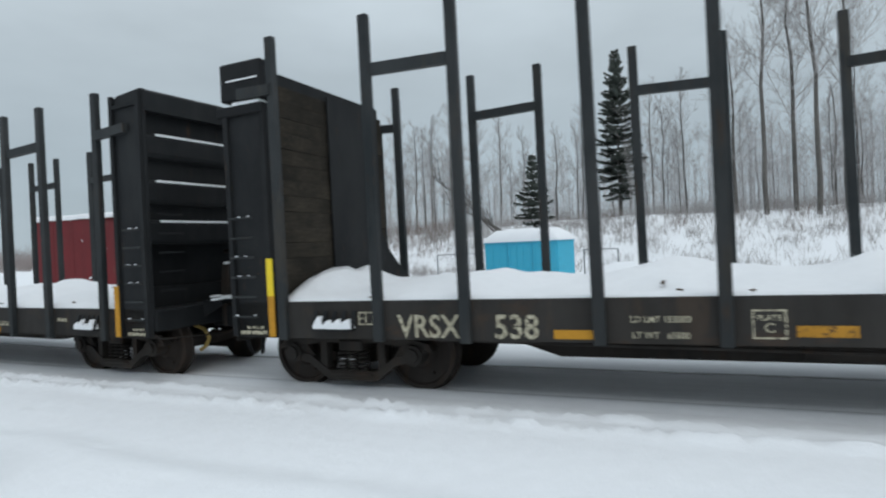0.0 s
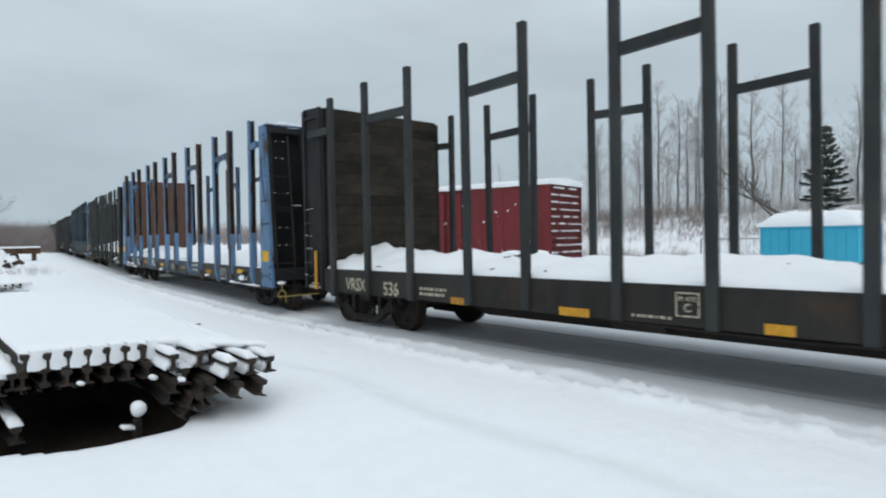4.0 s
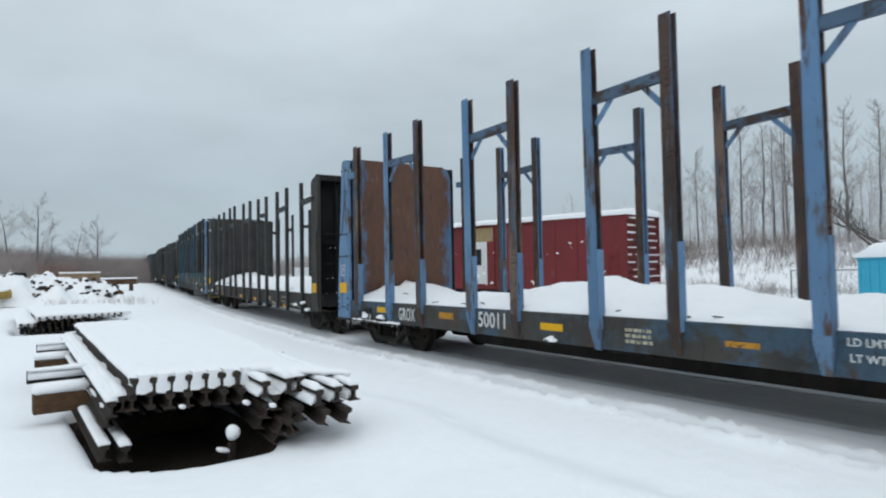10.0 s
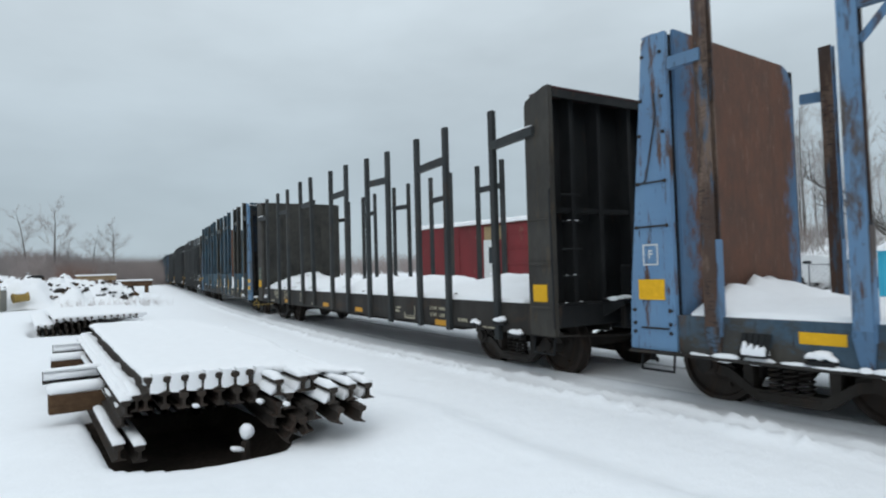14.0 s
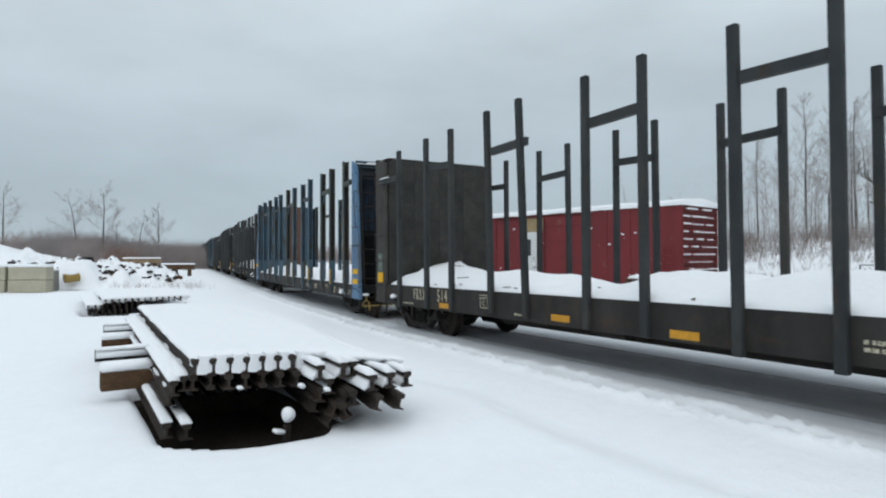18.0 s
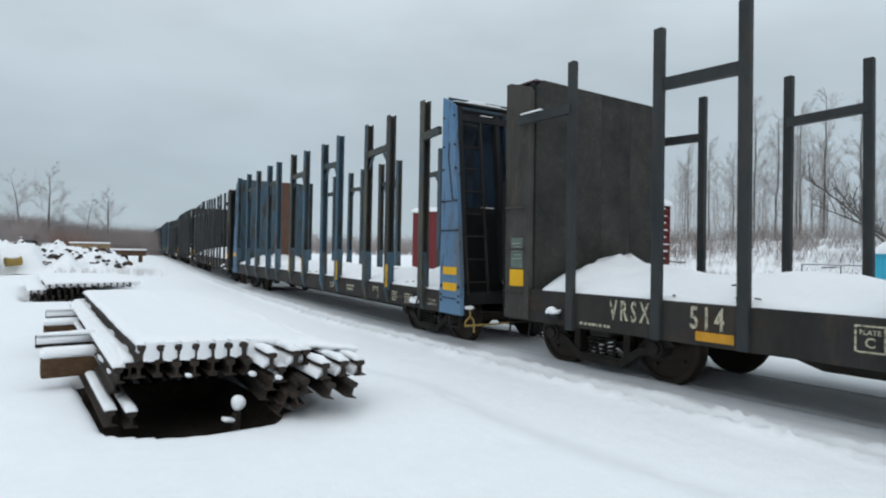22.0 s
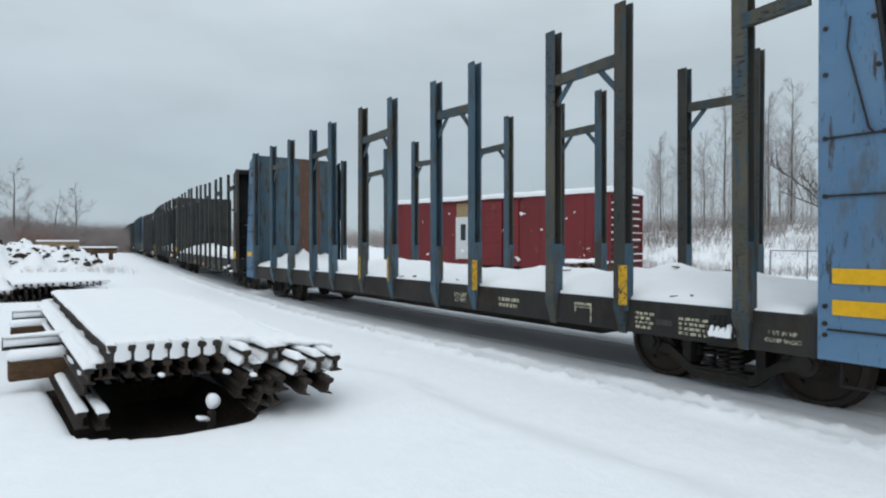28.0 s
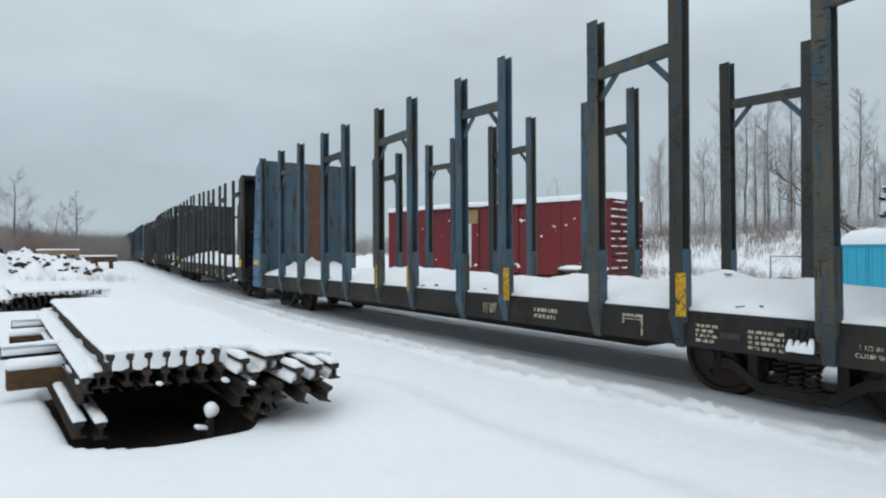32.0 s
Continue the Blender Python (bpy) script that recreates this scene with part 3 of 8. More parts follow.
def sideframe_mesh():
    """Cast truck side: an arch over two bearings, sagging to a spring seat, with triangular windows."""
    bm = bmesh.new()
    h = 0.865
    top = [(-1.12, 0.47), (-1.05, 0.56), (-h, 0.60), (-0.62, 0.60), (-0.42, 0.66), (0.42, 0.66), (0.62, 0.60), (h, 0.60), (1.05, 0.56), (1.12, 0.47)]
    low = [(1.10, 0.36), (0.98, 0.33), (0.78, 0.34), (0.62, 0.30), (0.36, 0.13), (0.28, 0.10), (-0.28, 0.10), (-0.36, 0.13), (-0.62, 0.30), (-0.78, 0.34), (-0.98, 0.33), (-1.10, 0.36)]
    def strip(a, b, x0, x1):
        n = len(a)
        q = [[bm.verts.new((x, p[0], p[1])) for p in s] for x in (x0, x1) for s in (a, b)]
        for i in range(n - 1):
            bm.faces.new((q[0][i], q[0][i + 1], q[1][i + 1], q[1][i]))
            bm.faces.new((q[2][i], q[3][i], q[3][i + 1], q[2][i + 1]))
            bm.faces.new((q[0][i], q[2][i], q[2][i + 1], q[0][i + 1]))
            bm.faces.new((q[1][i], q[1][i + 1], q[3][i + 1], q[3][i]))
        for i in (0, n - 1):
            bm.faces.new((q[0][i], q[1][i], q[3][i], q[2][i]))
    upper_in = [(-1.06, 0.46), (-1.0, 0.50), (-h, 0.53), (-0.62, 0.53), (-0.42, 0.56), (0.42, 0.56), (0.62, 0.53), (h, 0.53), (1.0, 0.50), (1.06, 0.46)]
    strip(top, upper_in, -0.07, 0.07)
    # the V-shaped lower chord
    strip([(-0.80, 0.43), (-0.62, 0.40), (-0.34, 0.21), (0.34, 0.21), (0.62, 0.40), (0.80, 0.43)],
          [(-0.80, 0.33), (-0.62, 0.29), (-0.34, 0.09), (0.34, 0.09), (0.62, 0.29), (0.80, 0.33)], -0.08, 0.08)
    for s in (-1, 1):
        box(bm, -0.06, 0.06, s * 0.42 - 0.05, s * 0.42 + 0.05, 0.20, 0.60)
        bar(bm, (0, s * 0.62, 0.36), (0, s * 0.80, 0.56), 0.11, 0.08, (1, 0, 0))
        rod(bm, (-0.11, s * h, 0.42), (0.09, s * h, 0.42), 0.125, 14)
        rod(bm, (-0.15, s * h, 0.42), (-0.11, s * h, 0.42), 0.085, 12)
        box(bm, -0.07, 0.07, s * h - 0.15, s * h + 0.15, 0.44, 0.58, 0.02)
    box(bm, -0.10, 0.10, -0.30, 0.30, 0.15, 0.19, 0.01)
    return finish(bm, "side_frame", M_TRUCK)


def spring_mesh():
    bm = bmesh.new()
    turns, seg, rr, wire = 5, 12, 0.062, 0.017
    last = None
    for i in range(turns * seg + 1):
        t = i / seg
        a = 2 * math.pi * t
        c = Vector((rr * math.cos(a), rr * math.sin(a), 0.19 + 0.27 * t / turns))
        o = Vector((math.cos(a), math.sin(a), 0))
        ring = [bm.verts.new(c + o * wire * math.cos(k * math.pi / 2) + Vector((0, 0, wire * math.sin(k * math.pi / 2)))) for k in range(4)]
        if last:
            for k in range(4):
                bm.faces.new((last[k], last[(k + 1) % 4], ring[(k + 1) % 4], ring[k]))
        last = ring
    return finish(bm, "coil_spring", M_TRUCK, True)


def bolster_mesh():
    bm = bmesh.new()
    box(bm, -1.08, 1.08, -0.17, 0.17, 0.46, 0.60, 0.02)
    box(bm, -0.25, 0.25, -0.25, 0.25, 0.60, 0.68, 0.02)
    for s in (-1, 1):
        bar(bm, (-0.9, s * 0.38, 0.36), (0.9, s * 0.38, 0.36), 0.09, 0.12)
    return finish(bm, "bolster", M_TRUCK)


WHEELSET, SIDEFRAME, SPRING, BOLSTER = wheelset_mesh(), sideframe_mesh(), spring_mesh(), bolster_mesh()
WHEELS = []


def truck(car, y):
    root = part("truck", BOLSTER, None, car, "greasy rust-brown cast steel truck", at=pose(0, y, LIFT - SINK))
    for s in (-1, 1):
        part("side_frame", SIDEFRAME, None, root, at=pose(s * 0.98, 0, 0, 0, 0, 0 if s < 0 else 180))
        for k in (-0.15, 0, 0.15):
            part("coil_spring", SPRING, None, root, at=pose(s * 1.0, k, 0))
        w = part("wheelset", WHEELSET, None, root, at=pose(0, s * 0.865, WHEEL_R - LIFT))
        WHEELS.append((w, s * 0.865))


def stake_mesh(name, mat, inside, low_mat, top, w, d, sleeve, z0, far_mat=None, plate_top=1.30):
    """A square-tube stake, or (sleeve) a channel open towards -y whose lower part is boxed with a plate; tapered foot on the sill."""
    bm = bmesh.new()
    x0 = -HALF - 0.10
    t = 0.022
    if sleeve:
        prism(bm, [(x0, -w / 2), (x0, w / 2), (x0 + d, w / 2), (x0 + d, -w / 2), (x0 + d - t, -w / 2), (x0 + d - t, w / 2 - t), (x0 + t, w / 2 - t), (x0 + t, -w / 2)], "z", z0 + 0.3, top)
    else:
        box(bm, x0, x0 + d - 0.032, -w / 2, w / 2, z0 - 0.02, top, 0.010)
    me = finish(bm, name, mat)
    if sleeve:
        me.materials.append(inside)
        for p in me.polygons:
            c = p.center
            inner = x0 + 0.5 * t < c.x < x0 + d - 0.5 * t and abs(p.normal.z) < 0.5 and c.y < w / 2 - 0.5 * t
            if inner or c.x > x0 + d - 0.001:
                p.material_index = 1
    # tapered, inward-bent foot; the channel is closed by a plate lower down
    bm = bmesh.new()
    q = w / 2 + 0.004
    hi = z0 + (0.34 if sleeve else 0.46)
    mid = z0 + 0.27
    rows = [(hi, q, x0 - 0.004), (mid, q, x0 - 0.004), (z0 - 0.03, q * 0.6, -HALF - 0.03)]
    left = [bm.verts.new((x, -k, z)) for z, k, x in rows]
    right = [bm.verts.new((x, k, z)) for z, k, x in rows]
    bl = [bm.verts.new((-HALF + 0.0, -k, z)) for z, k, x in rows]
    br = [bm.verts.new((-HALF + 0.0, k, z)) for z, k, x in rows]
    for i in (0, 1):
        bm.faces.new((left[i], right[i], right[i + 1], left[i + 1]))
        bm.faces.new((bl[i], left[i], left[i + 1], bl[i + 1]))
        bm.faces.new((right[i], br[i], br[i + 1], right[i + 1]))
    bm.faces.new((bl[0], br[0], right[0], left[0]))
    bm.faces.new((left[2], right[2], br[2], bl[2]))
    if sleeve:
        foot = finish(bm, "stake_foot", mat)
    else:
        bm.free()
        foot = None
    plate = None
    if sleeve:
        bm = bmesh.new()
        box(bm, x0 + 0.004, x0 + d + 0.004, -w / 2 - 0.012, -w / 2 - 0.001, z0 + 0.24, z0 + plate_top, 0.003)
        plate = finish(bm, "closing_plate", low_mat)
    near = [me, foot, plate]
    far = []
    for k in near:
        if k:
            k = k.copy()
            k.transform(Matrix.Diagonal((-1, 1, 1, 1)))
            k.flip_normals()
            if sleeve and k.name.startswith("stake") and len(k.materials) > 1:
                k.materials[0] = far_mat or low_mat
                for p in k.polygons:
                    if p.center.x > -(x0 + d) + 0.001:
                        p.material_index = 0
        far.append(k)
    return near, far


def snow_cap(parent, x0, x1, y0, y1, z, h=0.035, name="snow_cap"):
    bm = bmesh.new()
    box(bm, x0, x1, y0, y1, z - 0.004, z + h, min(h, x1 - x0, y1 - y0) * 0.42)
    return part(name, bm, M_LOAD, parent, "thin strip of white snow")


def ladder(parent, x, y0, y1, z0, z1, n, mat, lean=0.0, axis="y", snow=True):
    """A steel ladder with side rails and rungs; on the side wall (axis y) or across the end (axis x)."""
    bm = bmesh.new()
    def p(a, z):
        k = lean * (z - z0)
        return (x, a + k, z) if axis == "y" else (a, x + k, z)
    for a in (y0, y1):
        bar(bm, p(a, z0), p(a, z1), 0.035, 0.05)
    root = part("ladder", bm, mat, parent)
    for i in range(n):
        rb = bmesh.new()
        z = z0 + (i + 0.6) * (z1 - z0) / n
        rod(rb, p(y0, z), p(y1, z), 0.014, 6)
        part("rung", rb, mat, parent)
    if snow:
        sb = bmesh.new()
        for i in range(n):
            z = z0 + (i + 0.6) * (z1 - z0) / n
            if (i * 7 + n) % 5 < 3:
                a, b = Vector(p(y0, z + 0.02)), Vector(p(y1, z + 0.02))
                for g in range(2):
                    u = 0.06 + 0.45 * g + 0.09 * ((i * 5 + g * 3) % 4)
                    bar(sb, a.lerp(b, u), a.lerp(b, u + 0.07 + 0.05 * ((i * 3 + g) % 3)), 0.020, 0.009)
        tagged(part("rung_snow", sb, M_LOAD, root, "white snow caught on the rungs"), kind="stuff")


def bulkhead_ribbed(car, y, o, top, paint, boards, broken=False, z0=0.66):
    """Deep end wall with horizontal channels outside and planks inside. o: +1 when its outside faces +y."""
    d = 0.66
    def Y(a):
        return y - o * a            # a metres inwards from the outer edge
    t = top - (0.04 if broken else 0)
    bm = bmesh.new()
    a, b = sorted((Y(0.13), Y(d - 0.05)))
    k = d - 0.05
    prism(bm, [(Y(k), 0.95), (Y(0.3), 0.95), (Y(0.3), 1.32), (Y(0.40), 1.32), (Y(0.40), 1.95), (Y(0.13), 1.95), (Y(0.13), t - 0.06), (Y(k), t - 0.06)], "x", -HALF + 0.04, HALF - 0.04)
    root = part("bulkhead", bm, paint, car, "black steel end bulkhead with horizontal ribs")
    for s in (-1, 1):
        bm = bmesh.new()
        x = s * (HALF - 0.0)
        tt = t if s < 0 or not broken else t - 0.30
        if broken and s < 0:
            tt = t - 0.5
        prism(bm, [(Y(0.04), z0), (Y(d), z0), (Y(d), tt - 0.07), (Y(0.10), tt), (Y(0.0), tt), (Y(0.0), 0.9)], "x", x - 0.03, x + 0.03)
        part("side_plate", bm, paint, root)
    for z in (2.27, 2.84, 3.50) if not broken else (2.27, 2.84):
        rb = bmesh.new()
        prism(rb, [(Y(0.03), z - 0.33), (Y(0.0), z - 0.28), (Y(0.0), z - 0.05), (Y(0.05), z), (Y(0.14), z + 0.02), (Y(0.14), z - 0.36)], "x", -HALF + 0.034, HALF - 0.034)
        part("rib", rb, paint, root)
        sn = bmesh.new()
        a, b = sorted((Y(0.0), Y(0.10)))
        k = abs(math.sin(z * 5.0 + o))
        box(sn, -HALF + 0.05 + 0.2 * k, HALF - 0.08 - 0.25 * (1 - k), a, b, z - 0.03, z + 0.004, 0.005)
        part("snow_on_rib", sn, M_LOAD, root, "thin white snow lying along the rib")
    if not broken:
        cb = bmesh.new()
        prism(cb, [(Y(-0.012), t - 0.30), (Y(-0.012), t - 0.03), (Y(0.05), t + 0.012), (Y(d - 0.1), t - 0.03), (Y(d - 0.1), t - 0.30)], "x", -HALF - 0.012, HALF + 0.012)
        part("top_beam", cb, paint, root)
        lb = bmesh.new()
        for k in range(7):
            if k != 3:
                a, b = sorted((Y(-0.016), Y(-0.013)))
                box(lb, HALF - 0.75 + 0.09 * k, HALF - 0.69 + 0.09 * k, a, b, t - 0.19, t - 0.09)
        tagged(part("stencil", lb, M_WHITE, root, "white stencilled car number, too small to read"), kind="stuff")
    # raised trim round the side recess
    for a in (0.05, d - 0.03):
        fb = bmesh.new()
        bar(fb, (-HALF - 0.05, Y(a), z0 + 0.02), (-HALF - 0.05, Y(a), t - (0.55 if broken else 0.04)), 0.05, 0.07, (0, 1, 0))
        part("side_trim", fb, paint, root)
    if not broken:
        fb = bmesh.new()
        bar(fb, (-HALF - 0.05, Y(0.08), t - 0.2), (-HALF - 0.05, Y(d - 0.06), t - 0.2), 0.05, 0.05, (0, 0, 1))
        part("side_trim", fb, paint, root)
    ladder(root, -HALF - 0.10, min(Y(0.06), Y(0.44)), max(Y(0.06), Y(0.44)), z0 + 0.12, 2.25, 6, M_STAKE)
    # inner lining of horizontal planks
    n, z = 15, 1.02
    h = (t - 0.04 - z) / n
    pb = bmesh.new()
    box(pb, -HALF + 0.06, HALF - 0.06, -0.025, 0.025, 0.001, h - 0.001, 0.003)
    pm = finish(pb, "plank", boards)
    for i in range(n):
        if broken and i == n - 1:
            continue
        part("plank", pm, None, root, at=pose(0, Y(d) + 0.004 * math.sin(i * 5), z + i * h, 0, 0.15 * math.sin(i * 2.1), 0.15 * math.sin(i * 3.3)))
    yb = bmesh.new()
    a, b = sorted((Y(d - 0.05), Y(d + 0.04))) if broken or o < 0 else (Y(0.50), Y(0.42))
    box(yb, -HALF - 0.095, -HALF - 0.078, a, b, z0 + 0.02, z0 + (0.52 if broken else 0.75))
    part("reflector", yb, M_AMBER, root, "orange-yellow reflector stripe")
    lb = bmesh.new()
    a, b = sorted((Y(0.10), Y(0.52)))
    box(lb, -HALF - 0.034, -HALF - 0.031, a, b, z0 + 0.04, z0 + 0.085)
    for k in range(4):
        box(lb, -HALF - 0.034, -HALF - 0.031, a + 0.05 + 0.07 * k, a + 0.10 + 0.07 * k, z0 + 0.11, z0 + 0.14)
    tagged(part("stencil", lb, M_WHITE, root, "small unreadable white stencil"), kind="stuff")
    if broken:
        # the upper corner box has sagged outwards, a bent sheet hangs on the far side
        ub = bmesh.new()
        a, b = sorted((Y(-0.02), Y(0.64)))
        box(ub, -HALF - 0.06, -HALF + 0.22, a, b, top - 0.46, top + 0.02, 0.02)
        part("corner_box", ub, paint, root)
        ub = bmesh.new()
        box(ub, -HALF - 0.09, -HALF + 0.2, a - 0.02, b + 0.06, top - 0.66, top - 0.53, 0.015)
        part("corner_beam", ub, paint, root)
        ub = bmesh.new()
        for z in (top - 0.22,):
            box(ub, -HALF - 0.075, -HALF - 0.062, a + 0.05, b - 0.12, z, z + 0.018)
        part("snow_strips", ub, M_LOAD, root, "thin snow on the corner box")
        # the far part of the lining hangs loose and bows inwards, flaring out at its foot
        sb = bmesh.new()
        rows = []
        for k in range(13):
            z = 1.02 + (t - 0.20 - 1.02) * k / 12
            foot = max(0.0, 1 - (z - 1.02) / 0.9)
            rows.append([[sb.verts.new((-0.20 + (HALF - 0.10) * u / 6 + 0.36 * foot * (u / 6) ** 2, Y(d + 0.045 + e + 0.02 * (u / 6) ** 1.4 + 0.45 * foot ** 1.5 * (u / 6) ** 2), z + 0.02 * math.sin(u * 2.1 + 1) * (k == 12) + 0.05 * (u / 6) * (k == 12))) for u in range(7)] for e in (0.0, 0.02)])
        for q, r in zip(rows, rows[1:]):
            for u in range(6):
                for e in (0, 1):
                    sb.faces.new((q[e][u], q[e][u + 1], r[e][u + 1], r[e][u]))
        for q, r in zip(rows, rows[1:]):
            for u in (0, 6):
                sb.faces.new((q[0][u], r[0][u], r[1][u], q[1][u]))
        for u in range(6):
            for k in (0, 12):
                sb.faces.new((rows[k][0][u], rows[k][0][u + 1], rows[k][1][u + 1], rows[k][1][u]))
        part("bent_sheet", sb, M_BLACK, root, "bent black lining sheet hanging loose")
        snow_cap(root, -HALF - 0.09, -HALF + 0.1, a + 0.02, b - 0.2, top - 0.535, 0.05)
        wb = bmesh.new()
        a, b = sorted((Y(d - 0.05), Y(d + 0.04)))
        box(wb, -HALF - 0.098, -HALF - 0.080, a, b, z0 + 0.52, z0 + 0.98)
        part("upper_reflector", wb, M_BRIGHT, root, "bright yellow reflector stripe")
    return root


sb0 = bmesh.new()
rod(sb0, (-0.012, 0, 0), (0.012, 0, 0), 0.022, 6)
STUD = finish(sb0, "stud", M_TRUCK)


def bulkhead_tapered(car, y, o, top, paint, boards, plates, recess=None, sign=False, z0=0.6, d=0.60, taper=0.30, lift=0.03):
    """End wall of the blue cars: tapered side plates, raking struts outside, a ladder and a cross beam."""
    def Y(a):
        return y - o * a
    pb = bmesh.new()
    a, b = sorted((Y(d), Y(d - 0.05)))
    box(pb, -HALF + 0.04, HALF - 0.04, a, b, z0 + 0.36, top - 0.02)
    root = part("bulkhead", pb, M_BLACK, car, "steel end bulkhead with tapered blue sides")
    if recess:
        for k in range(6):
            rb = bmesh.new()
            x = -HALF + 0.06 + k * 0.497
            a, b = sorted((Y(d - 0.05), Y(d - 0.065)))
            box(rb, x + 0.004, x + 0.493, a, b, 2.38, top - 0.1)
            part("recess_panel", rb, recess, root, "blue recessed panel with its shade painted in")
    if sign:
        rb = bmesh.new()
        a, b = sorted((Y(0.22), Y(0.235)))
        box(rb, 0.22, 0.74, a, b, 3.30, 3.72, 0.004)
        sg = part("sign_plate", rb, M_BLUEPALE, root, "pale blue sign plate")
        rb = bmesh.new()
        for k in range(3):
            a, b = sorted((Y(0.215), Y(0.219)))
            box(rb, 0.28, 0.66 - 0.08 * k, a, b, 3.60 - 0.11 * k, 3.65 - 0.11 * k)
        tagged(part("stencil", rb, M_WHITE, sg, "faint writing that cannot be read"), kind="stuff")
    for s in (-1, 1):
        bm = bmesh.new()
        x = -HALF - 0.03 if s < 0 else HALF - 0.05
        prism(bm, [(Y(0.0), z0 + 0.01), (Y(d), z0 + 0.01), (Y(d), top + lift - 0.03), (Y(taper + 0.06), top), (Y(taper), top - 0.06), (Y(0.02), 1.1)], "x", x - 0.035, x + 0.035)
        part("side_plate", bm, paint if s < 0 else M_BLACK, root, "blue tapered steel side plate" if s < 0 else "dark tapered steel side plate")
    # edge flange round the opening
    for s in (-1, 1):
        fb = bmesh.new()
        bar(fb, (s * (HALF - 0.05), Y(0.03), 1.08), (s * (HALF - 0.05), Y(taper + 0.01), top - 0.05), 0.09, 0.03, (0, 1, 0))
        part("flange", fb, M_BLACK, root)
    for z, q, dd, m in ((top - 0.06 - lift, taper + 0.03, 0.12, M_BLACK), (2.32, taper * 0.8, 0.06, M_BLACK)):
        fb = bmesh.new()
        bar(fb, (-HALF, Y(q), z), (HALF, Y(q), z), 0.08, dd)
        part("cross_beam", fb, m, root)
        fb = bmesh.new()
        for k in range(4):
            xx = -HALF + 0.5 + 0.62 * k
            box(fb, xx, xx + 0.25 + 0.08 * (k % 3), Y(q) - 0.035, Y(q) + 0.035, z + dd / 2 - 0.005, z + dd / 2 + 0.018, 0.008)
        tagged(part("beam_snow", fb, M_LOAD, root, "broken line of snow on the beam"), kind="stuff")
    for x, w, m in ((-0.55, 0.09, M_BLACK), (-0.12, 0.24, recess or M_TRUCK), (0.42, 0.06, M_BLACK), (0.82, 0.05, M_BLACK)):
        sb = bmesh.new()
        bar(sb, (x + 0.10 * (w > 0.2), Y(0.10), 1.1), (x - 0.03 - 0.17 * (w > 0.2), Y(taper + 0.08), top - 0.1), w, 0.12, (0, 1, 0))
        part("raking_strut", sb, m, root)
    ladder(root, Y(0.0), -HALF + 0.08, -HALF + 0.49, 0.85, top - 0.2, 8, M_TRUCK, -o * taper * 0.36, "x", not recess)
    tb = bmesh.new()
    bar(tb, (-HALF - 0.02, Y(d - 0.24), top + 0.012), (HALF + 0.02, Y(d - 0.24), top + 0.012), 0.16, 0.03)
    part("top_rail", tb, paint if not recess else M_DIRTY, root)
    sc = bmesh.new()
    for k in range(9):
        x = -HALF + 0.15 + k * 0.32
        a, b = sorted((Y(d - 0.30), Y(d - 0.16)))
        box(sc, x - 0.17, x + 0.17, a, b, top + 0.026, top + 0.05 + 0.02 * ((k * 5) % 3), 0.012)
    tagged(part("snow_cap", sc, M_LOAD, root, "white snow along the top"), kind="stuff")
    # rivet studs, hand rods and a hanging cable on the side plate
    for z in (0.75, 0.85, 1.0, 1.95, 2.45, 3.0, 3.4, 3.9):
        for a in (0.07 + max(0, (z - 1.1)) * 0.085, d - 0.06):
            part("stud", STUD, None, root, at=pose(-HALF - 0.07, Y(a), z))
    for z in (0.80, 1.95, 2.45):
        rb = bmesh.new()
        rod(rb, (-HALF - 0.075, Y(0.16), z), (-HALF - 0.075, Y(d - 0.08), z), 0.010, 5)
        part("hand_rod", rb, M_TRUCK, root)
    rb = bmesh.new()
    pipe(rb, [(-HALF - 0.075, Y(0.44), 3.45), (-HALF - 0.08, Y(0.46), 3.2), (-HALF - 0.08, Y(0.30), 2.5), (-HALF - 0.08, Y(0.26), 2.45)], 0.009, 5)
    part("cable", rb, M_TRUCK, root, "thin hanging cable")
    # reflector plates
    for za, zb in plates:
        yb = bmesh.new()
        a, b = sorted((Y(0.14), Y(d - 0.12)))
        box(yb, -HALF - 0.076, -HALF - 0.066, a, b, za, zb)
        part("reflector", yb, M_YELLOW, root, "orange-yellow reflector plate")
    # stirrup step below
    st = bmesh.new()
    pipe(st, [(-HALF + 0.02, Y(0.10), 0.62), (-HALF - 0.02, Y(0.10), 0.32), (-HALF - 0.02, Y(0.52), 0.32), (-HALF + 0.02, Y(0.52), 0.62)], 0.017)
    part("stirrup_step", st, M_BLACK, root)
    n = 4
    w = (2 * HALF - 0.12) / n
    t = top + lift
    for i in range(n):
        bb = bmesh.new()
        x0, x1 = -HALF + 0.06 + i * w + 0.001, -HALF + 0.06 + (i + 1) * w - 0.001
        out = [(x0, z0 + 0.37), (x1, z0 + 0.37), (x1, t), (x0, t)]
        if i == n - 1:
            x1 -= 0.06
            out = [(x0, z0 + 0.37), (x1, z0 + 0.37), (x1, t - 0.30), (x1 - 0.04, t - 0.16), (x1 - 0.12, t - 0.05), (x1 - 0.24, t), (x0, t)]
        prism(bb, out, "y", Y(d), Y(d + 0.04))
        part("sheet", bb, boards if not recess or i == 2 else M_BLUE2, root)
    return root


